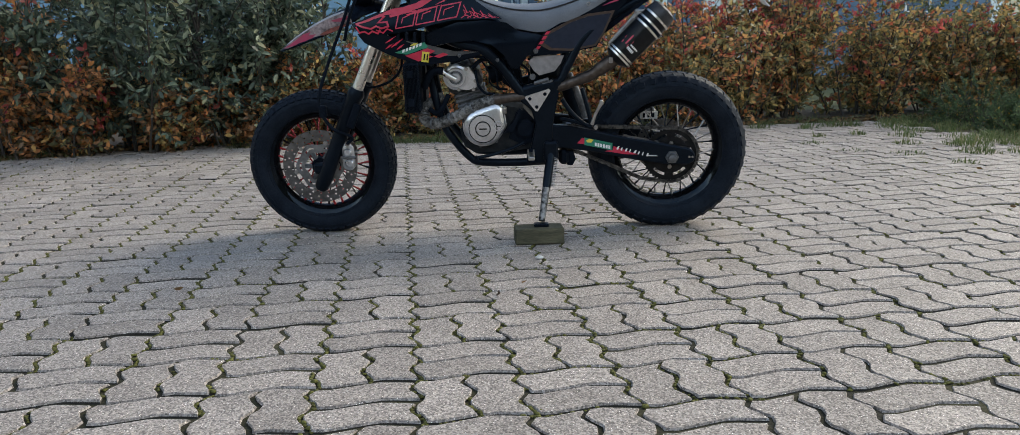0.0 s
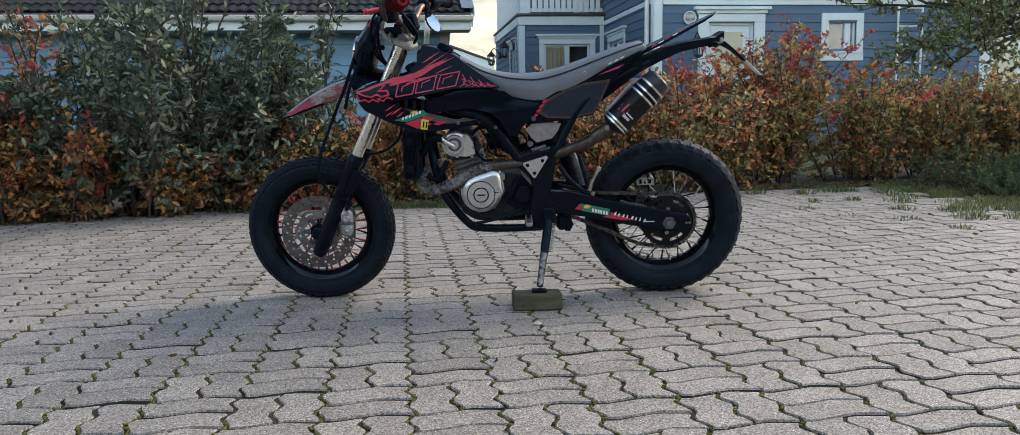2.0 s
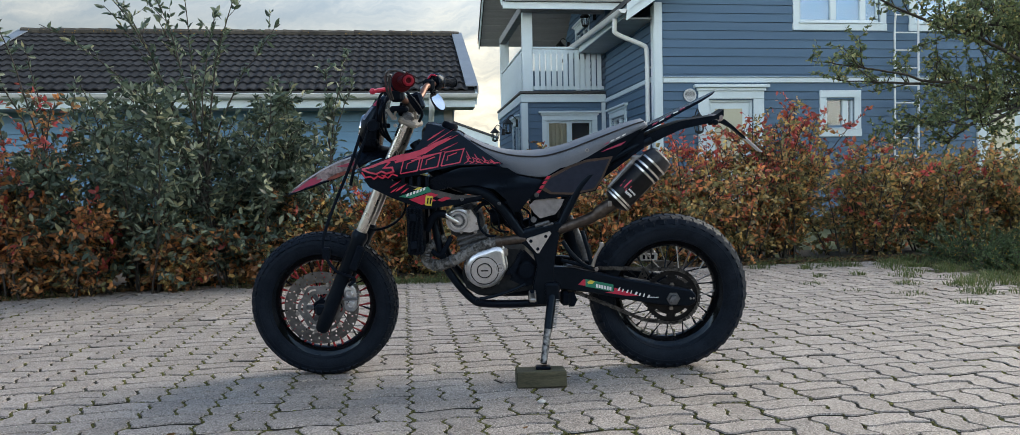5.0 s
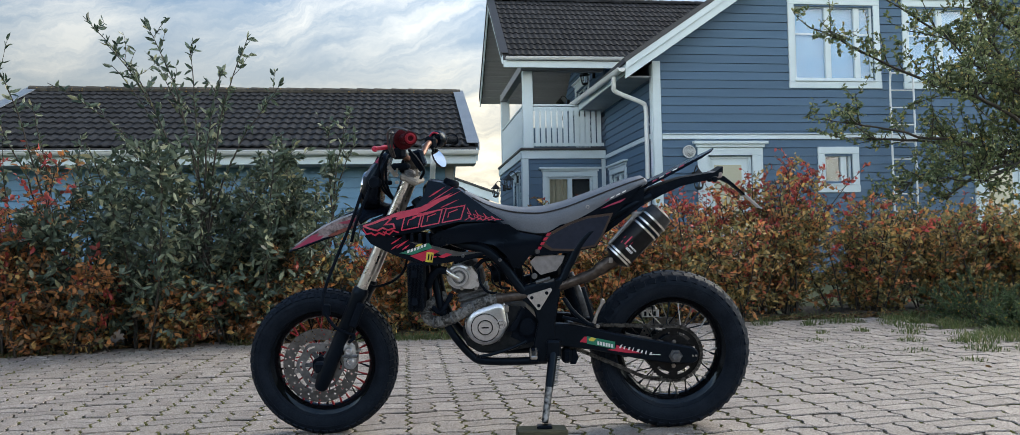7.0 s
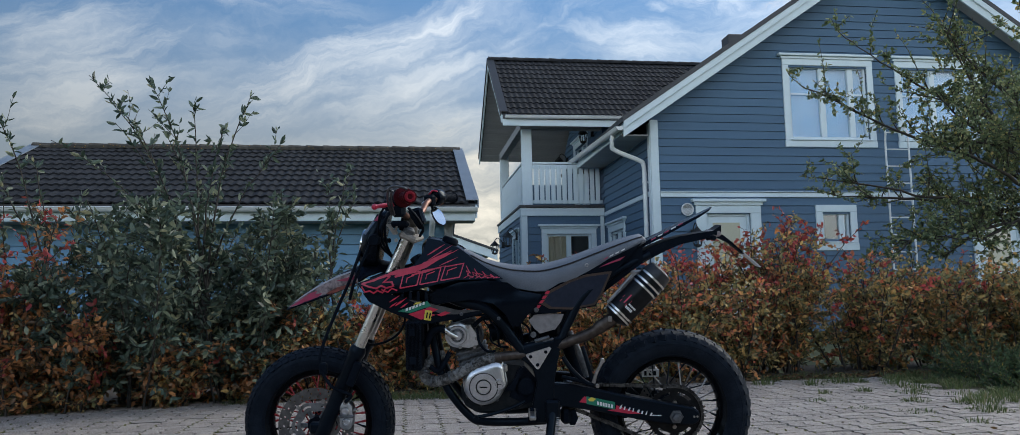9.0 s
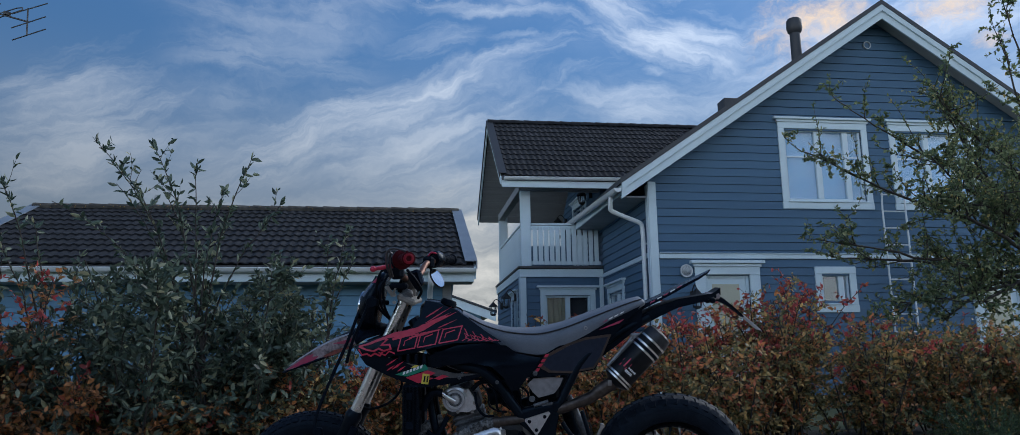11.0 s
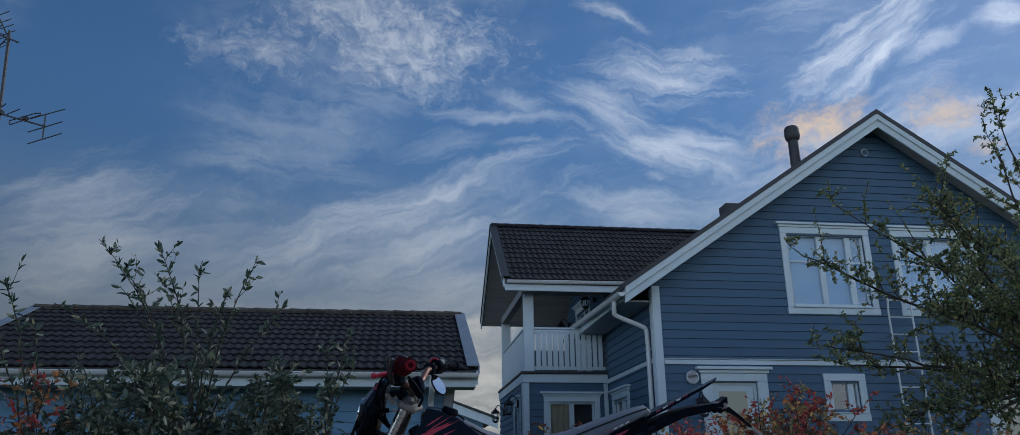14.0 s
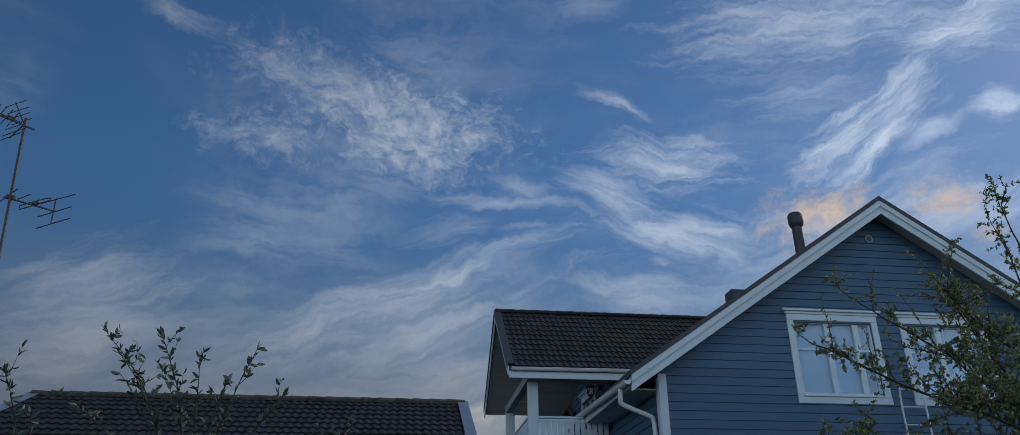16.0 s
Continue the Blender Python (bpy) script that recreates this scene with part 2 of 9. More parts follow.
def lathe(bm, profile, sides=32, axis="y", m=None, caps=False):
    """Turns an open or closed (radius, along) profile about an axis."""
    rings = []
    for r, h in profile:
        ring = []
        for k in range(sides):
            a = 2 * math.pi * k / sides
            c, s = r * math.cos(a), r * math.sin(a)
            ring.append(bm.verts.new((c, h, s) if axis == "y" else (c, s, h)))
        rings.append(ring)
    fs = []
    for a, b in zip(rings, rings[1:]):
        for k in range(sides):
            fs.append(bm.faces.new((a[k], a[(k + 1) % sides], b[(k + 1) % sides], b[k])))
    for ring, (r, h) in ((rings[0], profile[0]), (rings[-1], profile[-1])):
        if caps and r > 1e-6:
            fs.append(bm.faces.new(ring))
    bmesh.ops.recalc_face_normals(bm, faces=fs)
    vs = [v for r in rings for v in r]
    if profile[0] == profile[-1]:
        bmesh.ops.remove_doubles(bm, verts=rings[0] + rings[-1], dist=1e-6)
        vs = [v for v in vs if v.is_valid]
    if m is not None:
        bmesh.ops.transform(bm, matrix=m, verts=vs)
    return vs


# ---- materials ----
def nodes(name):
    mt = bpy.data.materials.new(name)
    mt.use_nodes = True
    nt = mt.node_tree
    return mt, nt, nt.nodes["Principled BSDF"], nt.nodes.new, nt.links.new


def surf(name, c1, c2, scale=8.0, rough=0.6, rough2=None, metal=0.0, bump=0.15, fine=60.0, stretch=(1, 1, 1), per=0.0, spec=0.5, coat=0.0, contrast=0.5, fleck=None, grit=None, sheen=(1, 1, 1)):
    """A surface of two tones: blotches at one scale, grain at a finer one, with relief. per: spread of tone from piece to piece."""
    mt, nt, b, n, l = nodes(name)
    tc = n("ShaderNodeTexCoord")
    mp = n("ShaderNodeMapping"); mp.inputs["Scale"].default_value = stretch
    l(tc.outputs["Object"], mp.inputs[0])
    src = mp.outputs[0]
    oi = n("ShaderNodeObjectInfo")
    if per:
        mv = n("ShaderNodeVectorMath"); mv.operation = "ADD"
        sc = n("ShaderNodeMath"); sc.operation = "MULTIPLY"; sc.inputs[1].default_value = 37.0
        l(oi.outputs["Random"], sc.inputs[0])
        l(mp.outputs[0], mv.inputs[0]); l(sc.outputs[0], mv.inputs[1])
        src = mv.outputs[0]
    a = n("ShaderNodeTexNoise"); a.inputs["Scale"].default_value, a.inputs["Detail"].default_value = scale, 5
    f = n("ShaderNodeTexNoise"); f.inputs["Scale"].default_value, f.inputs["Detail"].default_value = fine, 4
    l(src, a.inputs["Vector"]); l(src, f.inputs["Vector"])
    md = n("ShaderNodeMix"); md.inputs["Factor"].default_value = 0.45
    l(a.outputs["Fac"], md.inputs["A"]); l(f.outputs["Fac"], md.inputs["B"])
    mr = n("ShaderNodeMapRange")
    mr.inputs["From Min"].default_value, mr.inputs["From Max"].default_value = 0.5 - 0.5 * contrast * 0.5, 0.5 + 0.5 * contrast * 0.5
    l(md.outputs["Result"], mr.inputs["Value"])
    mix = n("ShaderNodeMix"); mix.data_type = "RGBA"
    mix.inputs["A"].default_value, mix.inputs["B"].default_value = (*c1, 1), (*c2, 1)
    l(mr.outputs[0], mix.inputs["Factor"])
    col = mix.outputs["Result"]
    if grit:
        gv = n("ShaderNodeTexVoronoi"); gv.inputs["Scale"].default_value = grit[0]
        l(src, gv.inputs["Vector"])
        gs = n("ShaderNodeSeparateColor"); l(gv.outputs["Color"], gs.inputs[0])
        gr = n("ShaderNodeMapRange"); gr.inputs["To Min"].default_value, gr.inputs["To Max"].default_value = grit[1], grit[2]
        l(gs.outputs[1], gr.inputs["Value"])
        gh = n("ShaderNodeHueSaturation"); l(gr.outputs[0], gh.inputs["Value"]); l(col, gh.inputs["Color"])
        col = gh.outputs[0]
    if fleck:
        vo = n("ShaderNodeTexVoronoi"); vo.inputs["Scale"].default_value = fleck[1]
        l(src, vo.inputs["Vector"])
        sp = n("ShaderNodeMapRange")
        sp.inputs["From Min"].default_value, sp.inputs["From Max"].default_value = 0.24, 0.12
        l(vo.outputs["Distance"], sp.inputs["Value"])
        rb = n("ShaderNodeMath"); rb.operation = "GREATER_THAN"; rb.inputs[1].default_value = fleck[2]
        sr = n("ShaderNodeSeparateColor"); l(vo.outputs["Color"], sr.inputs[0]); l(sr.outputs[0], rb.inputs[0])
        pr = n("ShaderNodeMath"); pr.operation = "MULTIPLY"; l(sp.outputs[0], pr.inputs[0]); l(rb.outputs[0], pr.inputs[1])
        fm = n("ShaderNodeMix"); fm.data_type = "RGBA"; fm.inputs["B"].default_value = (*fleck[0], 1)
        l(pr.outputs[0], fm.inputs["Factor"]); l(col, fm.inputs["A"])
        col = fm.outputs["Result"]
    if per:
        hv = n("ShaderNodeHueSaturation")
        rr = n("ShaderNodeMapRange"); rr.inputs["To Min"].default_value, rr.inputs["To Max"].default_value = 1 - per, 1 + per
        l(oi.outputs["Random"], rr.inputs["Value"]); l(rr.outputs[0], hv.inputs["Value"]); l(col, hv.inputs["Color"])
        col = hv.outputs[0]
    l(col, b.inputs["Base Color"])
    r2 = rough if rough2 is None else rough2
    rm = n("ShaderNodeMapRange"); rm.inputs["To Min"].default_value, rm.inputs["To Max"].default_value = rough, r2
    l(a.outputs["Fac"], rm.inputs["Value"]); l(rm.outputs[0], b.inputs["Roughness"])
    b.inputs["Metallic"].default_value = metal
    b.inputs["Specular IOR Level"].default_value = spec
    b.inputs["Coat Weight"].default_value = coat
    b.inputs["Specular Tint"].default_value = (*sheen, 1)
    if bump:
        bp = n("ShaderNodeBump"); bp.inputs["Strength"].default_value, bp.inputs["Distance"].default_value = bump, 0.004
        l(f.outputs["Fac"], bp.inputs["Height"]); l(bp.outputs[0], b.inputs["Normal"])
    return mt


def leafy(name, stops, rough=0.42, through_light=0.42, spec=0.5):
    """Leaves whose tone goes from leaf to leaf along a ramp."""
    mt, nt, b, n, l = nodes(name)
    geo = n("ShaderNodeNewGeometry")
    rp = n("ShaderNodeValToRGB")
    el = rp.color_ramp.elements
    for i, (p, c) in enumerate(stops):
        e = el[i] if i < 2 else el.new(p)
        e.position, e.color = p, (*c, 1)
    l(geo.outputs["Random Per Island"], rp.inputs[0])
    tc = n("ShaderNodeTexCoord")
    ns = n("ShaderNodeTexNoise"); ns.inputs["Scale"].default_value = 70.0
    l(tc.outputs["Object"], ns.inputs["Vector"])
    hv = n("ShaderNodeHueSaturation")
    mr = n("ShaderNodeMapRange"); mr.inputs["To Min"].default_value, mr.inputs["To Max"].default_value = 0.6, 1.4
    l(ns.outputs["Fac"], mr.inputs["Value"]); l(mr.outputs[0], hv.inputs["Value"]); l(rp.outputs[0], hv.inputs["Color"])
    l(hv.outputs[0], b.inputs["Base Color"])
    b.inputs["Roughness"].default_value = rough
    b.inputs["Specular IOR Level"].default_value = spec
    tr = n("ShaderNodeBsdfTranslucent")
    l(hv.outputs[0], tr.inputs["Color"])
    mx = n("ShaderNodeMixShader"); mx.inputs[0].default_value = through_light
    l(b.outputs[0], mx.inputs[1]); l(tr.outputs[0], mx.inputs[2])
    l(mx.outputs[0], nt.nodes["Material Output"].inputs[0])
    return mt


def glass(name, tint=(0.9, 0.95, 1.0)):
    mt, nt, b, n, l = nodes(name)
    g = n("ShaderNodeBsdfGlossy"); g.inputs["Roughness"].default_value = 0.02
    t = n("ShaderNodeBsdfTransparent"); t.inputs["Color"].default_value = (*tint, 1)
    lw = n("ShaderNodeLayerWeight"); lw.inputs["Blend"].default_value = 0.35
    fr = n("ShaderNodeMapRange"); fr.inputs["To Min"].default_value, fr.inputs["To Max"].default_value = 0.03, 0.45
    l(lw.outputs["Facing"], fr.inputs["Value"])
    mx = n("ShaderNodeMixShader")
    l(fr.outputs[0], mx.inputs[0]); l(t.outputs[0], mx.inputs[1]); l(g.outputs[0], mx.inputs[2])
    l(mx.outputs[0], nt.nodes["Material Output"].inputs[0])
    return mt


M_PAVER = surf("paver_concrete", (0.240, 0.207, 0.183), (0.392, 0.342, 0.306), 4, 0.75, 0.58, bump=1.0, fine=170, per=0.11, contrast=0.7, fleck=((1.0, 0.97, 0.92), 140, 0.56), grit=(250, 0.44, 1.62))
M_PAVER_EDGE = surf("dark_paver_side", (0.020, 0.018, 0.015), (0.055, 0.050, 0.042), 9, 0.95, bump=0.6, fine=120, contrast=0.5)
M_JOINT = surf("moss_joint", (0.012, 0.010, 0.007), (0.05, 0.046, 0.016), 5.0, 0.95, bump=0.8, fine=120, contrast=0.5)
M_MOSS = surf("joint_moss", (0.05, 0.05, 0.013), (0.16, 0.155, 0.036), 30, 0.95, bump=0.6, fine=200)
M_SOIL = surf("soil_and_litter", (0.022, 0.017, 0.012), (0.085, 0.062, 0.042), 9, 0.95, bump=1.0, fine=60)
M_GROUND = surf("grass_ground", (0.045, 0.06, 0.02), (0.09, 0.1, 0.035), 1.2, 0.95, bump=0.8, fine=40)
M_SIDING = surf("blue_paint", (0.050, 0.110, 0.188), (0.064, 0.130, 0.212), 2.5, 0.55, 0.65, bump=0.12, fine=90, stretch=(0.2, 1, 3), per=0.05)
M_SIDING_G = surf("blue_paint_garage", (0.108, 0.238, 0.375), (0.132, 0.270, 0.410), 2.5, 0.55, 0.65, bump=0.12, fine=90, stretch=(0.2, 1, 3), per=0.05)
M_WHITE = surf("white_paint", (0.54, 0.64, 0.695), (0.62, 0.72, 0.77), 3, 0.5, 0.6, bump=0.08, fine=70)
M_TILE = surf("roof_tile_concrete", (0.013, 0.0142, 0.0172), (0.034, 0.036, 0.041), 6, 0.75, 0.85, bump=0.4, fine=140, per=0.25, spec=0.22)
M_RIDGE = surf("mossy_ridge_tile", (0.03, 0.029, 0.028), (0.085, 0.075, 0.06), 9, 0.9, bump=0.5, fine=120, per=0.25, fleck=((0.30, 0.17, 0.04), 16, 0.5))
M_DARKMETAL = surf("dark_sheet_metal", (0.03, 0.032, 0.037), (0.045, 0.047, 0.053), 4, 0.45, 0.6, bump=0.05)
M_SOFFIT = surf("grey_boarding", (0.28, 0.29, 0.30), (0.36, 0.37, 0.38), 3, 0.6, bump=0.1, stretch=(0.2, 2, 2))
M_GUTTER = surf("white_gutter", (0.60, 0.63, 0.65), (0.72, 0.74, 0.75), 2, 0.35, 0.5, bump=0.05)
M_GLASS = glass("window_glass")
M_ROOM = surf("painted_dim_room", (0.025, 0.026, 0.028), (0.045, 0.045, 0.046), 2, 0.9, bump=0.0)
# cloth behind the panes; the sky they reflect is painted into its blue
M_SKY_CLOTH = surf("sky_tinted_cloth", (0.19, 0.38, 0.55), (0.26, 0.47, 0.64), 1.5, 0.8, bump=0.05)
M_CURTAIN = surf("tan_curtain", (0.42, 0.33, 0.2), (0.5, 0.4, 0.27), 3, 0.9, bump=0.1)
M_BLACK = surf("black_paint", (0.012, 0.012, 0.013), (0.02, 0.02, 0.022), 10, 0.45, 0.6, bump=0.1)
M_ALU = surf("dull_aluminium", (0.42, 0.43, 0.44), (0.55, 0.56, 0.57), 12, 0.35, 0.5, metal=0.8, bump=0.1)
M_BARK = surf("grey_bark", (0.028, 0.023, 0.02), (0.07, 0.06, 0.05), 14, 0.9, bump=0.6, fine=90, stretch=(1, 1, 0.3))
L_AUTUMN = leafy("autumn_leaves", [(0.0, (0.101, 0.097, 0.055)), (0.25, (0.269, 0.217, 0.110)), (0.48, (0.526, 0.274, 0.121)), (0.72, (0.829, 0.353, 0.132)), (0.9, (0.672, 0.171, 0.110)), (1.0, (0.840, 0.536, 0.187))], 0.34)
L_OLIVE = leafy("olive_brown_leaves", [(0.0, (0.1300, 0.1383, 0.0675)), (0.4, (0.2950, 0.2706, 0.1188)), (0.7, (0.4720, 0.3393, 0.1395)), (0.9, (0.6840, 0.4037, 0.1449)), (1.0, (0.8500, 0.6160, 0.2169))], 0.34)
M_BERRY = surf("black_berry", (0.006, 0.005, 0.008), (0.014, 0.011, 0.016), 60, 0.3, 0.4, bump=0.0)
L_RED = leafy("red_leaves", [(0.0, (0.224, 0.066, 0.05)), (0.4, (0.47, 0.099, 0.077)), (0.7, (0.627, 0.099, 0.11)), (1.0, (0.582, 0.22, 0.077))])
L_BROWN = leafy("brown_orange_leaves", [(0.0, (0.102, 0.094, 0.060)), (0.3, (0.264, 0.162, 0.084)), (0.6, (0.540, 0.240, 0.102)), (0.85, (0.816, 0.348, 0.120)), (1.0, (0.396, 0.228, 0.108))], 0.36)
L_WILLOW = leafy("grey_green_leaves", [(0.0, (0.0385, 0.0640, 0.0459)), (0.45, (0.0787, 0.1159, 0.0826)), (0.78, (0.1473, 0.1919, 0.1313)), (0.93, (0.2762, 0.3170, 0.2111)), (1.0, (0.4419, 0.4153, 0.2368))], 0.42, 0.28)
L_APPLE = leafy("apple_leaves", [(0.0, (0.0783, 0.1152, 0.0568)), (0.45, (0.1453, 0.1926, 0.0912)), (0.8, (0.2348, 0.2804, 0.1342)), (0.95, (0.3578, 0.3629, 0.1651)), (1.0, (0.5031, 0.3853, 0.1135))], 0.42)
L_GREEN = leafy("low_green_leaves", [(0.0, (0.035, 0.070, 0.035)), (0.6, (0.080, 0.135, 0.065)), (0.96, (0.160, 0.220, 0.095)), (1.0, (0.663, 0.390, 0.058))], 0.6)
L_GRASS = leafy("grass_blades", [(0.0, (0.062, 0.094, 0.033)), (0.7, (0.129, 0.174, 0.065)), (1.0, (0.234, 0.215, 0.106))], 0.6)

# ---- ground and paving ----
bm = bmesh.new()
box(bm, -1500, 1500, -1500, 2500, -0.6, -0.03)
setting("ground", bm, M_GROUND, "grassy ground that runs to the horizon", "ground", m=Matrix())

PAVE_U, PAVE_V = (-9.0, 6.3), (-3.06, 8.0)
CU, CV = 0.225, 0.2105               # size of one basket-weave cell
V0 = 1.44                            # a cross joint of the pattern


def pave_edge(u):
    """Where the paving ends at the hedge."""
    if u < -1.3:
        return 6.75 + 0.45 * (u + 1.3)
    if u < 2.6:
        return 6.3 + 0.27 * (u + 1.3) * 0.5
    return 6.85


def paved(u, v):
    if v > pave_edge(u) + 0.12:
        return False
    return u < 4.45 + 0.12 * math.sin(v * 5.0) or v < 3.9


bm = bmesh.new()
box(bm, PAVE_U[0], PAVE_U[1], PAVE_V[0], PAVE_V[1], -0.029, -0.0068)
pavement = setting("pavement", bm, M_JOINT, "interlocking grey concrete pavers with mossy joints", "paving")


def tri(x):
    """A rounded zigzag of period 1 and height 1."""
    return math.asin(0.985 * math.sin(2 * math.pi * x)) / 1.40


def paver_mesh(name, x0, x1, y0, y1, nx, ny, shrink=0.0058, chamfer=0.0024, cross=-0.0019):
    """One wavy-edged paver of the cell whose corner is at the origin."""
    def warp(x, y):
        return (x + 0.0148 * tri(y / (CV / 2) + 0.1), y + 0.0115 * tri(x / CU + 0.62))
    def ring(s):
        a, b, c, d = x0 + s, x1 - s, y0 + s - cross, y1 - s + cross
        p = [(a + (b - a) * i / nx, c) for i in range(nx)] + [(b, c + (d - c) * i / ny) for i in range(ny)]
        p += [(b - (b - a) * i / nx, d) for i in range(nx)] + [(a, d - (d - c) * i / ny) for i in range(ny)]
        return [warp(*q) for q in p]
    n = 2 * (nx + ny)
    cx, cy = (x0 + x1) / 2, (y0 + y1) / 2
    vs = [(x - cx, y - cy, 0.0) for x, y in ring(shrink + chamfer)] + [(x - cx, y - cy, -0.005) for x, y in ring(shrink)] + [(x - cx, y - cy, -0.028) for x, y in ring(shrink)]
    fs = [tuple(range(n))]
    for k in (0, n):
        fs += [(k + i, k + n + i, k + n + (i + 1) % n, k + (i + 1) % n) for i in range(n)]
    me = bpy.data.meshes.new(name)
    me.from_pydata(vs, [], fs)
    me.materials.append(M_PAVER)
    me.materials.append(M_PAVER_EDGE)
    # the upright sides take the much darker edge material
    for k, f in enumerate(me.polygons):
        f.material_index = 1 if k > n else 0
    return me, (cx, cy)


PAVERS = [paver_mesh("paver", 0, CU, 0, CV / 2, 8, 4), paver_mesh("paver", 0, CU, CV / 2, CV, 8, 4),
          paver_mesh("paver", 0, CU / 2, 0, CV, 4, 8), paver_mesh("paver", CU / 2, CU, 0, CV, 4, 8)]


def lay_pavers():
    rng = np.random.default_rng(5)
    near, far_v, far_f, far_m, count = [], [], [], [], 0
    i0, i1 = int(-8.8 / CU), int(5.8 / CU)
    j0, j1 = int(-4.4 / CV), int(6.2 / CV)
    for i in range(i0, i1):
        for j in range(j0, j1):
            u, v = i * CU, V0 + j * CV
            if not paved(u + CU / 2, v + CV / 2):
                continue
            for me, (cx, cy) in (PAVERS[:2] if (i + j) % 2 else PAVERS[2:]):
                p = (u + cx, v + cy, rng.normal(0, 0.0014))
                m = pose(*p, rng.normal(0, 0.3), rng.normal(0, 0.3), rng.normal(0, 0.4))
                if -1.05 < u < 1.35 and 1.3 < v < 3.9 and len(near) < 296:
                    near.append((me, m))
                else:
                    co = np.array([x.co for x in me.vertices])
                    far_v.append(co @ np.array(m.to_3x3()).T + np.array(p))
                    far_f += [[k + count for k in f.vertices] for f in me.polygons]
                    far_m += [f.material_index for f in me.polygons]
                    count += len(co)
    for me, m in near:
        ob = new("paver", me)
        ob.parent = pavement
        ob.matrix_basis = m
    me = bpy.data.meshes.new("paver_field")
    me.from_pydata(np.concatenate(far_v).tolist(), [], far_f)
    me.materials.append(M_PAVER_FIELD)
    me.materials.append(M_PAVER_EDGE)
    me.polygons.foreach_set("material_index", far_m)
    ob = new("paver_field", me)
    ob.parent = pavement
    tagged(ob, "further pavers of the same yard", "", "", "stuff")


def moss():
    """Cushions of moss that fill the joints here and there, thickest on the long joints."""
    rng = np.random.default_rng(21)
    vs, fs = [], []
    oct_v = np.array([(1, 0, 0), (0, 1, 0), (-1, 0, 0), (0, -1, 0), (0.7, 0.7, 0.55), (-0.7, 0.7, 0.55), (-0.7, -0.7, 0.55), (0.7, -0.7, 0.55), (0, 0, 1.0)], float)
    oct_f = [(0, 4, 7), (1, 5, 4), (2, 6, 5), (3, 7, 6), (0, 1, 4), (1, 2, 5), (2, 3, 6), (3, 0, 7), (4, 5, 8), (5, 6, 8), (6, 7, 8), (7, 4, 8)]
    def put(u, v, r):
        k = len(vs)
        m = oct_v * np.array([r * rng.uniform(0.8, 1.3), r * rng.uniform(0.8, 1.4), r * rng.uniform(0.5, 0.9)]) * rng.uniform(0.75, 1.25, (9, 1))
        vs.extend((m + np.array([u, v, -0.0068 + rng.uniform(0, 0.003)])).tolist())
        fs.extend([(a + k, b + k, c + k) for a, b, c in oct_f])
    def warp(u, v):
        x, y = u % CU, (v - V0) % CV
        return u + 0.0148 * tri(y / (CV / 2) + 0.1), v + 0.0115 * tri(x / CU + 0.62)
    for i in range(int(-3.2 / CU), int(3.4 / CU)):
        for j in range(0, int(4.6 / CV)):
            u0, v0 = i * CU, V0 + j * CV
            patch = noise.noise(Vector((u0 * 0.9, v0 * 0.7, 3.0)))
            for k in range(30):
                v = v0 + CV * (k + rng.uniform()) / 30
                lush = noise.noise(Vector((u0 * 3, v * 6, 1.0))) + patch * 0.8 + (0.5 if -1.4 < u0 < 1.8 else -0.05)
                if lush > 0.0 and rng.uniform() < 0.85:
                    put(*warp(u0 + rng.normal(0, 0.0032), v), rng.uniform(0.0035, 0.0075))
            if (i + j) % 2 == 0:
                for k in range(26):
                    v = v0 + CV * (k + rng.uniform()) / 26
                    if noise.noise(Vector((u0 * 3 + 9, v * 6, 1.0))) + patch * 0.8 + (0.26 if -1.2 < u0 < 1.6 else -0.25) > 0:
                        put(*warp(u0 + CU / 2 + rng.normal(0, 0.003), v), rng.uniform(0.0035, 0.0065))
            for k in range(18):
                u = u0 + CU * (k + rng.uniform()) / 18
                if noise.noise(Vector((u * 5, v0 * 4, 7.0))) + patch * 0.6 > 0.06:
                    put(*warp(u, v0 + rng.normal(0, 0.0028)), rng.uniform(0.003, 0.006))
    me = bpy.data.meshes.new("joint_moss")
    me.from_pydata(vs, [], fs)
    me.materials.append(M_MOSS)
    me.shade_smooth()
    ob = new("joint_moss", me)
    ob.parent = pavement
    tagged(ob, "olive moss growing in the joints", "", "", "stuff")


# the same concrete for the joined rest, its tone going from island to island
M_PAVER_FIELD = M_PAVER.copy()
M_PAVER_FIELD.name = "paver_concrete_field"
_nt = M_PAVER_FIELD.node_tree
_geo = _nt.nodes.new("ShaderNodeNewGeometry")
for _l in list(_nt.links):
    if _l.from_node.type == "OBJECT_INFO":
        _s = _l.to_socket
        _nt.links.remove(_l)
        _nt.links.new(_geo.outputs["Random Per Island"], _s)

# ---- unseen dark wall, added behind the walk to block low sky light and reflections ----
bm = bmesh.new()
box(bm, -20, 20, -13.4, -13.0, -0.03, 5.0)
box(bm, -20.4, -20, -13.0, 4.0, -0.03, 5.0)
setting("wall_south", bm, surf("unseen_wall_green", (0.05, 0.058, 0.036), (0.10, 0.11, 0.068), 3, 0.95, bump=0.8, fine=30), "plain dark green wall added out of view to darken reflections", "wall")

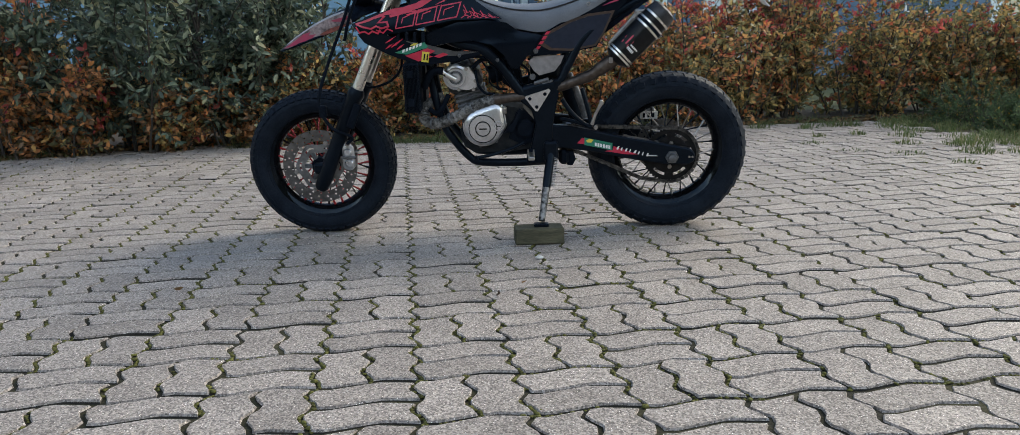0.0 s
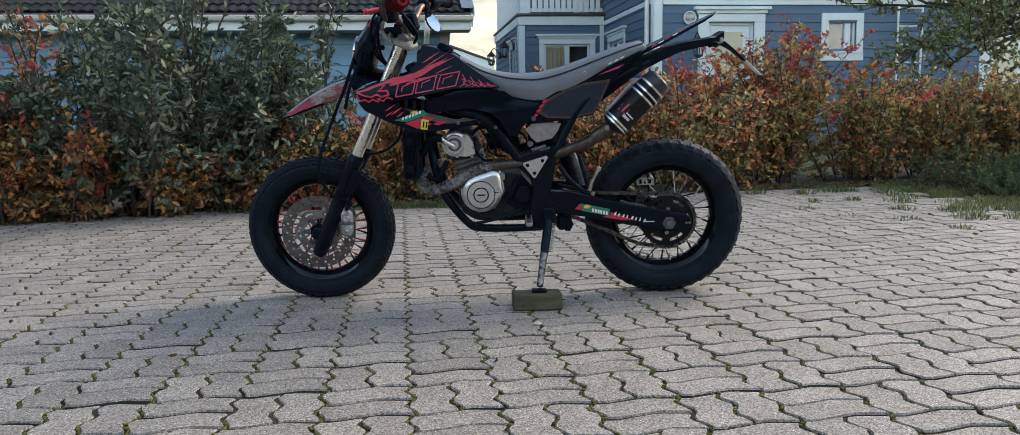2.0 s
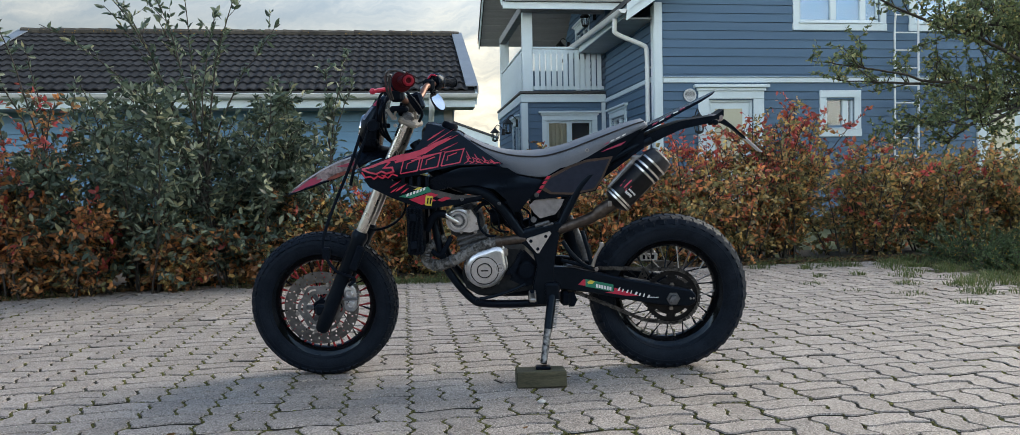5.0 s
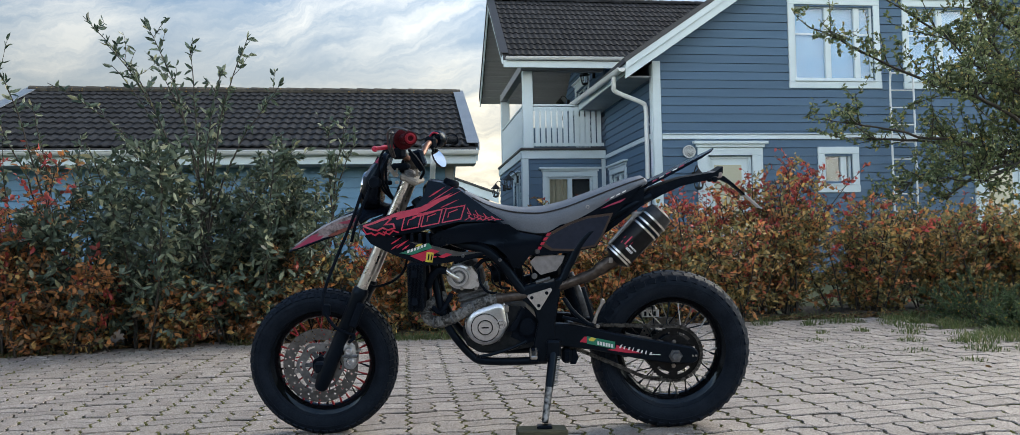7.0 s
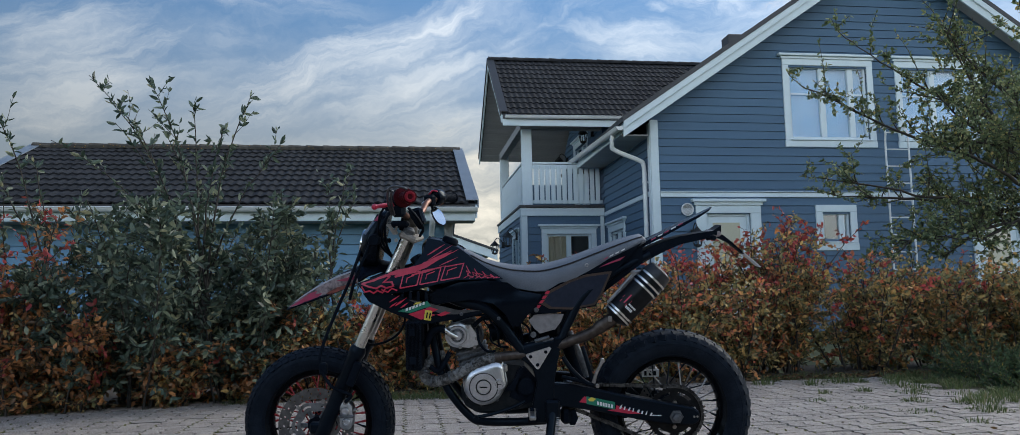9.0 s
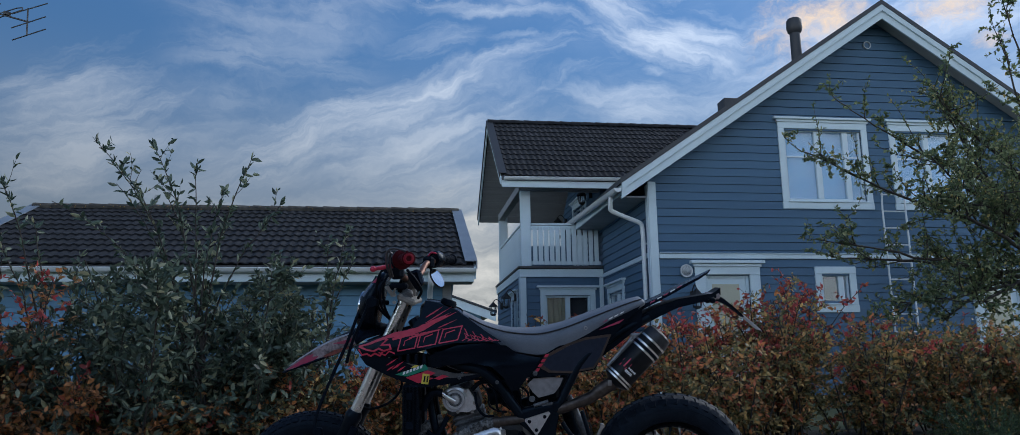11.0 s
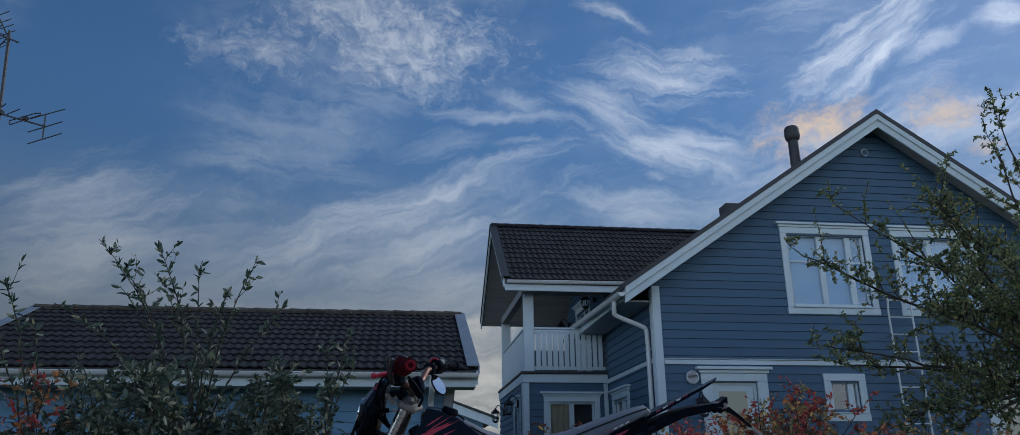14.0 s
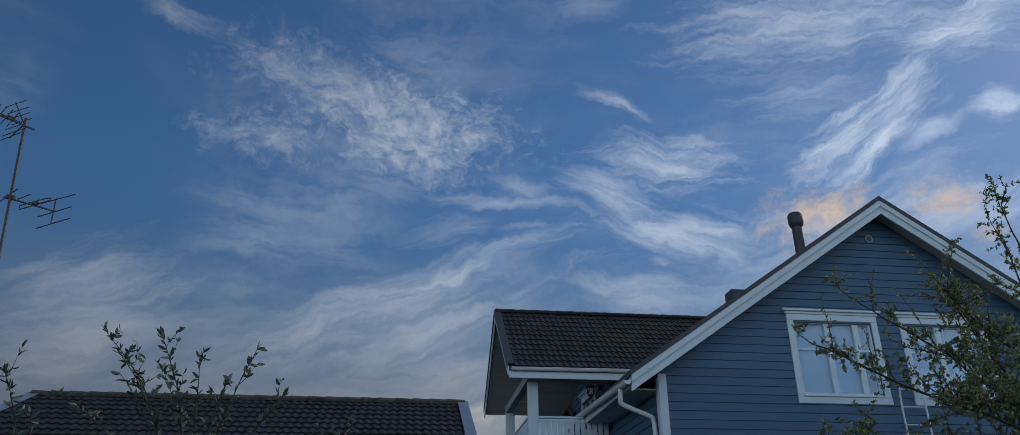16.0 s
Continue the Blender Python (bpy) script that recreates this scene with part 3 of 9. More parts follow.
# ---- walls of boards ----
def cut(a, b, holes):
    """What is left of the stretch a..b outside the holes."""
    out = [(a, b)]
    for h0, h1 in holes:
        nxt = []
        for p, q in out:
            if h1 <= p or h0 >= q:
                nxt.append((p, q))
            else:
                if h0 > p:
                    nxt.append((p, h0))
                if h1 < q:
                    nxt.append((h1, q))
        out = nxt
    return [(p, q) for p, q in out if q - p > 0.02]


def board_wall(parent, place, span, z0, z1, openings, pitch, material, thick=0.16, boards=True):
    """A wall of lapped boards on a backing that has thickness. place(s, d, z) gives a point from the distance along the wall, the
    distance out from its face and the height; span(z) the ends of the wall at a height; openings are (s0, s1, z0, z1)."""
    back = bmesh.new()
    def hexa(bmx, s0a, s1a, s0b, s1b, d, za, zb):
        pts = [place(s0a, d[0], za), place(s1a, d[0], za), place(s1a, d[1], za), place(s0a, d[1], za),
               place(s0b, d[2], zb), place(s1b, d[2], zb), place(s1b, d[3], zb), place(s0b, d[3], zb)]
        v = [bmx.verts.new(p) for p in pts]
        fs = [bmx.faces.new([v[i] for i in f]) for f in ((0, 3, 2, 1), (4, 5, 6, 7), (0, 1, 5, 4), (1, 2, 6, 5), (2, 3, 7, 6), (3, 0, 4, 7))]
        bmesh.ops.recalc_face_normals(bmx, faces=fs)
    cuts = sorted({z0, z1} | {z for o in openings for z in o[2:4] if z0 < z < z1})
    zs = []
    for a, b in zip(cuts, cuts[1:]):
        k = max(1, round((b - a) / 0.8))
        zs += [a + (b - a) * i / k for i in range(k)]
    zs.append(z1)
    for za, zb in zip(zs, zs[1:]):
        holes = [(o[0], o[1]) for o in openings if o[2] < (za + zb) / 2 < o[3]]
        lo, hi = span(za), span(zb)
        for p, q in cut(lo[0], lo[1], holes):
            pb, qb = (hi[0] if p == lo[0] else p), (hi[1] if q == lo[1] else q)
            if qb - pb > 0.005:
                hexa(back, p, q, pb, qb, (-0.03, -thick, -0.03, -thick), za, zb)
    wall = part("wall", back, material, parent, smooth=0)
    if not boards:
        return wall
    n = int((z1 - z0) / pitch)
    for i in range(n + 1):
        za, zb = z0 + i * pitch, min(z0 + (i + 1) * pitch, z1)
        if zb - za < 0.03:
            continue
        holes = [(o[0], o[1]) for o in openings if o[2] - 0.01 < (za + zb) / 2 < o[3] + 0.01]
        lo, hi = span(za), span(zb)
        for p, q in cut(lo[0], lo[1], holes):
            pb, qb = (hi[0] if p == lo[0] else p), (hi[1] if q == lo[1] else q)
            if qb - pb < 0.03:
                continue
            bmx = bmesh.new()
            hexa(bmx, p, q, pb, qb, (0.012, -0.028, -0.008, -0.028), za + 0.004, zb)
            part("plank", bmx, material, wall, smooth=0)
    return wall


def strip(parent, name, place, s0, s1, d0, d1, z0, z1, material, label="", bevel=0.006):
    """A straight board of a wall: along, out and up."""
    bmx = bmesh.new()
    a, b = place(s0, d0, z0), place(s1, d1, z1)
    box(bmx, min(a[0], b[0]), max(a[0], b[0]), min(a[1], b[1]), max(a[1], b[1]), z0, z1, bevel)
    return part(name, bmx, material, parent, label, smooth=0)


def window(parent, place, s0, s1, z0, z1, trim, lights, inner, sill=True, sashes=0.05, room=0.5, crown=True, bar=0.0):
    """A window in an opening: outer casing boards, cap, sill, sash frames, panes, and what hangs behind them."""
    w = strip(parent, "window", place, s0, s1, -0.15, -0.10, z0, z0 + 0.03, M_WHITE)
    t = trim
    strip(w, "casing", place, s0 - t, s0, -0.03, 0.03, z0 - 0.02, z1, M_WHITE)
    strip(w, "casing", place, s1, s1 + t, -0.03, 0.03, z0 - 0.02, z1, M_WHITE)
    strip(w, "casing", place, s0 - t, s1 + t, -0.03, 0.032, z1, z1 + t, M_WHITE)
    if crown:
        strip(w, "moulding", place, s0 - t - 0.03, s1 + t + 0.03, -0.03, 0.055, z1 + t, z1 + t + 0.05, M_WHITE)
        strip(w, "cap", place, s0 - t - 0.09, s1 + t + 0.09, -0.03, 0.10, z1 + t + 0.052, z1 + t + 0.10, M_WHITE)
    if sill:
        strip(w, "sill", place, s0 - t - 0.01, s1 + t + 0.01, -0.03, 0.034, z0 - 0.02 - t, z0 - 0.02, M_WHITE)
        strip(w, "sill_nosing", place, s0 - 0.02, s1 + 0.02, -0.1, 0.06, z0 - 0.018, z0 + 0.012, M_WHITE)
    f = sashes
    strip(w, "frame", place, s0, s0 + f, -0.10, -0.035, z0 + 0.012, z1, M_WHITE)
    strip(w, "frame", place, s1 - f, s1, -0.10, -0.035, z0 + 0.012, z1, M_WHITE)
    strip(w, "frame", place, s0 + f, s1 - f, -0.10, -0.035, z1 - f, z1, M_WHITE)
    strip(w, "frame", place, s0 + f, s1 - f, -0.10, -0.035, z0 + 0.012, z0 + f + 0.02, M_WHITE)
    n = len(lights)
    total = sum(lights)
    x = s0 + f
    wide = s1 - s0 - 2 * f
    for k, share in enumerate(lights):
        x1 = x + wide * share / total
        if k < n - 1:
            strip(w, "mullion", place, x1 - 0.06, x1 + 0.06, -0.10, -0.03, z0 + f + 0.02, z1 - f, M_WHITE)
        a, b = x + (0.045 if k else 0.0), x1 - (0.045 if k < n - 1 else 0.0)
        g = strip(w, "pane", place, a, b, -0.075, -0.069, z0 + f + 0.02, z1 - f, M_GLASS, bevel=0)
        g.visible_shadow = False
        if bar:
            zb = z0 + (z1 - z0) * bar
            strip(w, "glazing_bar", place, a, b, -0.068, -0.05, zb - 0.018, zb + 0.018, M_WHITE, bevel=0.003)
        x = x1
    for (a, b, za, zb, mt, nm) in inner:
        bmx = bmesh.new()
        k = 14 if nm == "curtain" else 2
        rows = []
        for zz in (za, zb):
            rows.append([bmx.verts.new(place(a + (b - a) * i / k, -0.16 + (0.015 * math.sin(i * 2.4) if nm == "curtain" else 0), zz)) for i in range(k + 1)])
        for i in range(k):
            bmx.faces.new((rows[0][i], rows[0][i + 1], rows[1][i + 1], rows[1][i]))
        part(nm, bmx, mt, w, smooth=60)
    # a shallow room behind, so that no daylight comes in from behind; its near-black colour paints the rooms' dark
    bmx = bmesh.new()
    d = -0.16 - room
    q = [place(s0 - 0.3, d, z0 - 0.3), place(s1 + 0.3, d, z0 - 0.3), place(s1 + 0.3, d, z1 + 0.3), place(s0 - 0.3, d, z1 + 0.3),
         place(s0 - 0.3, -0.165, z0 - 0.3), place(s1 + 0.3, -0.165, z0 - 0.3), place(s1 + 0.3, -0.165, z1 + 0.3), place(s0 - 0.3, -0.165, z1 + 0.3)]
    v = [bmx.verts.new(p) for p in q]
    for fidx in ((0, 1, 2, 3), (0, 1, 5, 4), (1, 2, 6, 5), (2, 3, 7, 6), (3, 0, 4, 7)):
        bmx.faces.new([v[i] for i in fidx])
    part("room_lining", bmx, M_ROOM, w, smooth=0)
    return w


def tile_mesh(w, run, thick=0.022):
    """A double-S concrete roof tile: x across, y up the slope, z out of it."""
    n = 12
    vs, fs = [], []
    for y, lift in ((-0.03, 0.03), (run, 0.0)):
        for i in range(n + 1):
            a = i / n
            vs.append((a * w * 1.02, y, 0.024 * (0.5 + 0.5 * math.cos(4 * math.pi * (a - 0.14))) + lift))
    for i in range(n + 1):
        x, y, z = vs[i]
        vs.append((x, y, z - thick))
    for i in range(n):
        fs.append((i, i + 1, n + 2 + i, n + 1 + i))
        fs.append((i, 2 * n + 2 + i, 2 * n + 3 + i, i + 1))
    me = bpy.data.meshes.new("roof_tile")
    me.from_pydata(vs, [], fs)
    me.materials.append(M_TILE)
    return me


def tiled_slope(roof, u0, u1, v_eave, z_eave, v_ridge, z_ridge, w=0.30, run=0.34, keep=None):
    """Courses of tiles on a slope that rises away from the camera."""
    s = Vector((0, v_ridge - v_eave, z_ridge - z_eave))
    length = s.length
    s.normalize()
    nrm = Vector((0, -s.z, s.y))
    nu, nv = round((u1 - u0) / w), round(length / run)
    w, run = (u1 - u0) / nu, length / nv
    me = tile_mesh(w, run)
    for j in range(nv):
        for i in range(nu):
            o = Vector((u0 + i * w, v_eave, z_eave)) + s * (j * run) + nrm * 0.012
            if keep and not keep(o):
                continue
            m = Matrix.Translation(o) @ Matrix(((1, 0, 0, 0), (0, s.y, nrm.y, 0), (0, s.z, nrm.z, 0), (0, 0, 0, 1)))
            piece("roof_tile", me, roof, m)


def ridge_caps(roof, u0, u1, v, z, material, w=0.34):
    n = round((u1 - u0) / w)
    w = (u1 - u0) / n
    bmx = bmesh.new()
    a, b = [], []
    for k in range(7):
        t = math.pi * (k / 6 - 0.5) * 1.25
        a.append(bmx.verts.new((0, 0.125 * math.sin(t), 0.09 * math.cos(t))))
        b.append(bmx.verts.new((w * 1.06, 0.112 * math.sin(t), 0.075 * math.cos(t))))
    for k in range(6):
        bmx.faces.new((a[k], b[k], b[k + 1], a[k + 1]))
    bmx.faces.new(a[::-1])
    me = finish(bmx, "ridge_tile", material, 40)
    for i in range(n):
        piece("ridge_tile", me, roof, Matrix.Translation((u0 + i * w, v, z)))


def gutter(parent, p, q, r=0.06, name="gutter"):
    """A half-round gutter from p to q."""
    p, q = Vector(p), Vector(q)
    d = (q - p).normalized()
    side = Vector((0, 0, 1)).cross(d).normalized()
    bmx = bmesh.new()
    rings = []
    for c in (p, q):
        ring = []
        for rad in (r, r - 0.008):
            for k in range(9):
                a = math.pi * (1 + k / 8)
                ring.append(bmx.verts.new(c + side * (rad * math.cos(a)) + Vector((0, 0, rad * math.sin(a)))))
        rings.append(ring)
    A, B = rings
    for k in range(8):
        bmx.faces.new((A[k], A[k + 1], B[k + 1], B[k]))
        bmx.faces.new((A[9 + k], B[9 + k], B[10 + k], A[10 + k]))
    for k in (0, 8):
        bmx.faces.new((A[k], B[k], B[9 + k], A[9 + k]))
    for R in rings:
        bmx.faces.new(R[:9])
    g = part(name, bmx, M_GUTTER, parent, smooth=40)
    lip = bmesh.new()
    for sg in (1, -1):
        tube(lip, [p + side * (sg * r), q + side * (sg * r)], 0.011, 6)
    part("gutter_rim", lip, M_GUTTER, g)
    return g


def lantern(u, v, z, out, label):
    """A black coach lantern on a swan-neck bracket; out is the direction away from its wall."""
    o = Vector(out)
    th = thing("wall_lantern", (u, v, z), label, "wall lamp", "wall lanterns")
    c = Vector((u, v, z))
    bmx = bmesh.new()
    tube(bmx, spline([c, c + o * 0.05 + Vector((0, 0, 0.12)), c + o * 0.16 + Vector((0, 0, 0.2)), c + o * 0.24 + Vector((0, 0, 0.12))], 6), 0.011, 6)
    box(bmx, c.x - 0.04, c.x + 0.04, c.y - 0.02, c.y + 0.02, c.z - 0.09, c.z + 0.09, 0.008)
    part("bracket", bmx, M_BLACK, th)
    h = c + o * 0.24
    bmx = bmesh.new()
    lathe(bmx, [(0.012, 0.13), (0.03, 0.1), (0.13, 0.0), (0.135, -0.015), (0.11, -0.02)], 6, "z", Matrix.Translation(h))
    part("hood", bmx, M_BLACK, th, smooth=20)
    bmx = bmesh.new()
    for k in range(6):
        a = math.pi * k / 3
        tube(bmx, [h + Vector((0.115 * math.cos(a), 0.115 * math.sin(a), -0.02)), h + Vector((0.075 * math.cos(a), 0.075 * math.sin(a), -0.22))], 0.009, 5)
    lathe(bmx, [(0.085, -0.215), (0.085, -0.24), (0.03, -0.27), (0.0, -0.275)], 6, "z", Matrix.Translation(h))
    part("cage", bmx, M_BLACK, th, smooth=20)
    bmx = bmesh.new()
    lathe(bmx, [(0.103, -0.022), (0.07, -0.214)], 6, "z", Matrix.Translation(h))
    g = part("glazing", bmx, M_GLASS, th, smooth=0)
    return th

# ---- the dwelling house: gable end and the balcony wing ----
HU0, HU1, HV, HC = 4.74, 14.73, 14.40, 9.80       # corners, facade, ridge line
RIDGE, SLOPE = 8.12, 0.682
WING = Matrix.Translation((0, 0, 0.73)) @ Matrix.Scale(0.9693, 4) @ Matrix.Translation((0, 0, -0.73))
WU1 = 4.89                             # where the wing meets the flank, in its own axes
house = thing("house", (HU0, HV, 0), "blue weatherboarded two-storey house with white trim and a dark tiled roof", "house")


def front(s, d, z):
    return (s, HV - d, z)


def flank(s, d, z):
    return (HU0 - d, s, z)


def wing_flank(s, d, z):
    return (WU1 - d, s, z)


def wing_front(s, d, z):
    return (s, 18.62 - d, z)


def wing_side(s, d, z):
    return (2.83 - d, s, z)


def roof_z(u):
    return RIDGE - SLOPE * abs(u - HC)


FRONT_HOLES = [(5.79, 6.69, 0.35, 2.43), (8.185, 8.77, 1.85, 2.45), (7.64, 9.32, 3.90, 5.42), (10.07, 11.74, 3.90, 5.42), (11.62, 12.5, 0.35, 2.3)]
board_wall(house, front, lambda z: (HU0 + 0.01 if z < roof_z(HU0) - 0.15 else HC - (RIDGE - 0.15 - z) / SLOPE, HU1 if z < roof_z(HU1) - 0.15 else HC + (RIDGE - 0.15 - z) / SLOPE),
           0.1, RIDGE - 0.2, FRONT_HOLES, 0.165, M_SIDING)
FLANK_HOLES = [(16.45, 17.55, 1.75, 2.35)]
board_wall(house, flank, lambda z: (HV + 0.05, 18.04), 0.1, 4.3, FLANK_HOLES, 0.165, M_SIDING)
AXES[0] = WING
board_wall(house, wing_flank, lambda z: (18.62 + 1.5 * max(0.0, z - 5.3), 23.2 - 1.5 * max(0.0, z - 5.3)), 3.1, 5.9, [(20.3, 21.7, 3.2, 5.12)], 0.165, M_SIDING)
board_wall(house, wing_front, lambda z: (2.85, WU1), 0.1, 3.0, [(3.43, 4.53, 1.2, 2.42)], 0.165, M_SIDING)
board_wall(house, wing_side, lambda z: (18.6, 23.2), 0.1, 3.0, [(19.2, 20.1, 0.4, 2.4)], 0.165, M_SIDING)
AXES[0] = Matrix()
# plain closing walls behind
bm = bmesh.new()
box(bm, HU1 - 0.16, HU1, HV + 0.17, 24.0, 0, 4.3)
box(bm, 2.9, HU1, 23.0, 23.16, 0, 4.3)
part("rear_wall", bm, M_SIDING, house, smooth=0)
bm = bmesh.new()
box(bm, HU0 - 0.02, HU1 + 0.02, HV + 0.03, 24, 0, 0.1)
box(bm, 2.80, HU0 - 0.02, 18.1, 23.0, 0, 0.1)
part("plinth", bm, surf("concrete_plinth", (0.2, 0.2, 0.2), (0.3, 0.3, 0.29), 5, 0.9), house, smooth=0)

for s0, s1, z0, z1, pl in ((HU0 - 0.02, HU0 + 0.14, 0.1, 4.25, front), (HV - 0.0, HV + 0.14, 0.1, 4.2, flank)):
    strip(house, "corner_board", pl, s0, s1, 0.0, 0.034, z0, z1, M_WHITE)
strip(house, "corner_board", front, HU1 - 0.14, HU1 + 0.02, 0.0, 0.034, 0.1, 4.25, M_WHITE)
strip(house, "belt_board", front, HU0 + 0.15, HU1 - 0.15, -0.01, 0.036, 2.74, 2.83, M_WHITE)
strip(house, "belt_board", flank, HV + 0.15, 18.0, -0.01, 0.036, 2.78, 2.87, M_WHITE)
# storey-dividing drip edge above the belt
strip(house, "drip_edge", front, HU0 + 0.15, HU1 - 0.15, -0.01, 0.06, 2.834, 2.85, M_WHITE)

# blinds whose blue stands in for sky reflected in the panes
BLIND = lambda a, b, z0, z1: (a, b, z0, z1, M_SKY_CLOTH, "blind")
window(house, front, 7.64, 9.32, 3.90, 5.42, 0.13, (1, 0.92, 0.42), [BLIND(7.6, 9.36, 3.85, 5.45)], bar=0.62)
window(house, front, 10.07, 11.74, 3.90, 5.42, 0.13, (1, 0.92, 0.42), [BLIND(10.0, 11.8, 3.85, 5.45)], bar=0.62)
window(house, front, 8.185, 8.77, 1.85, 2.45, 0.14, (1, 0.3), [], crown=False)
window(house, flank, 16.45, 17.55, 1.75, 2.35, 0.13, (1, 1), [(16.4, 17.0, 1.7, 2.4, M_SKY_CLOTH, "curtain")])
AXES[0] = WING
window(house, wing_front, 3.43, 4.53, 1.2, 2.42, 0.13, (1, 1), [(3.4, 3.95, 1.15, 2.45, M_CURTAIN, "curtain")])
window(house, wing_flank, 20.3, 21.7, 3.2, 5.12, 0.15, (1, 1), [(20.25, 21.75, 3.15, 5.15, M_SKY_CLOTH, "curtain")])
window(house, wing_side, 19.2, 20.1, 0.4, 2.4, 0.12, (1,), [(19.15, 20.15, 0.35, 2.45, M_SKY_CLOTH, "curtain")], sill=False)
AXES[0] = Matrix()


def house_door(s0, s1, z0, z1):
    d = strip(house, "door", front, s0 + 0.06, s1 - 0.06, -0.11, -0.06, z0 + 0.02, z1 - 0.06, M_WHITE)
    t = 0.21
    strip(d, "casing", front, s0 - t, s0, -0.03, 0.034, 0.3, z1, M_WHITE)
    strip(d, "casing", front, s1, s1 + t, -0.03, 0.034, 0.3, z1, M_WHITE)
    strip(d, "casing", front, s0 - t, s1 + t, -0.03, 0.036, z1, z1 + 0.15, M_WHITE)
    strip(d, "moulding", front, s0 - t - 0.03, s1 + t + 0.03, -0.03, 0.065, z1 + 0.15, z1 + 0.21, M_WHITE)
    strip(d, "cap", front, s0 - t - 0.09, s1 + t + 0.09, -0.03, 0.11, z1 + 0.212, z1 + 0.27, M_WHITE)
    for a, b in ((s0, s0 + 0.06), (s1 - 0.06, s1)):
        strip(d, "frame", front, a, b, -0.12, -0.035, z0, z1, M_WHITE)
    strip(d, "frame", front, s0 + 0.06, s1 - 0.06, -0.12, -0.035, z1 - 0.06, z1, M_WHITE)
    strip(d, "door_light", front, s0 + 0.15, s1 - 0.2, -0.06, -0.052, z0 + 0.9, z1 - 0.18, surf("frosted_door_light", (0.46, 0.45, 0.34), (0.52, 0.5, 0.4), 2, 0.25, bump=0.02), "pale frosted door light", 0)
    strip(d, "threshold", front, s0, s1, -0.12, 0.08, z0 - 0.04, z0, M_ALU)


house_door(5.79, 6.69, 0.35, 2.43)
house_door(11.62, 12.5, 0.35, 2.3)

# vents in the gable wall
M_VENT = surf("vent_plastic", (0.5, 0.53, 0.55), (0.6, 0.62, 0.64), 10, 0.5)
for vu, vz, vr, slats in ((5.41, 2.50, 0.125, 9), (9.66, 7.29, 0.085, 0)):
    bm = bmesh.new()
    lathe(bm, [(vr, 0.0), (vr, -0.035), (vr * 0.82, -0.035), (vr * 0.82, 0.0)], 20, "y", Matrix.Translation((vu, HV - 0.014, vz)))
    ring = part("wall_vent", bm, M_VENT, house)
    bm = bmesh.new()
    lathe(bm, [(0.0, -0.006), (vr * 0.82, -0.006)], 20, "y", Matrix.Translation((vu, HV - 0.014, vz)))
    part("vent_back", bm, M_BLACK if slats else M_SIDING, ring)
    for k in range(slats):
        zz = vz - vr * 0.68 + vr * 1.36 * k / (slats - 1)
        half = math.sqrt(max(1e-4, (vr * 0.8) ** 2 - (zz - vz) ** 2))
        part("slat", boxed(vu - half, vu + half, HV - 0.04, HV - 0.02, zz - 0.006, zz + 0.006, m=None), M_VENT, ring, smooth=0)

# main roof: two slabs with a metal-edged verge, bargeboards and boarded soffit
RV0, RV1 = HV - 0.48, 24.2


def roof_slab(parent, name, section, a, b, axis, material, label=""):
    bmx = bmesh.new()
    prism(bmx, section, a, b, axis)
    return part(name, bmx, material, parent, label, smooth=0)


def rake(du, t0, t1, lift=0.0):
    """Section of a roof layer from the ridge out to du from the ridge line, between depths t0 and t1 under the top."""
    return [(HC, RIDGE - t0), (HC + du, RIDGE - SLOPE * abs(du) - t0), (HC + du, RIDGE - SLOPE * abs(du) - t1), (HC, RIDGE - t1)]


for sg in (-1, 1):
    du = sg * 5.75
    v_end = 18.9 if sg < 0 else RV1
    main_roof = roof_slab(house, "roof", rake(du, 0.0, 0.10), RV0, v_end, "y", M_DARKMETAL, "dark roof with a sheet-metal verge")
    if sg < 0:
        roof_slab(main_roof, "rear_slope", rake(-4.95, 0.0, 0.10), v_end, RV1, "y", M_DARKMETAL)
    roof_slab(main_roof, "bargeboard", rake(du * 0.995, 0.104, 0.235), RV0 + 0.012, RV0 + 0.045, "y", M_WHITE)
    roof_slab(main_roof, "bargeboard", rake(du * 0.995, 0.20, 0.40), RV0 + 0.05, RV0 + 0.085, "y", M_WHITE)
    roof_slab(main_roof, "soffit", rake(du, 0.235, 0.262), RV0 + 0.09, HV - 0.03, "y", M_SOFFIT)
    # eaves boxing along the flank
    ue = HC + sg * 5.70
    ze = RIDGE - SLOPE * 5.70
    strip(main_roof, "fascia", lambda s, d, z: (ue - sg * d, s, z), RV0 + 0.1, v_end, 0.0, 0.03, ze - 0.30, ze - 0.112, M_WHITE)
    roof_slab(main_roof, "soffit", [(HC + sg * 4.92, ze - 0.26), (ue - sg * 0.03, ze - 0.26), (ue - sg * 0.03, ze - 0.29), (HC + sg * 4.92, ze - 0.29)], HV + 0.04, v_end, "y", M_SOFFIT)
GE = RIDGE - SLOPE * 5.75
gutter(house, (4.0, RV0 + 0.02, GE - 0.19), (4.0, 18.9, GE - 0.04), 0.072)
bm = bmesh.new()
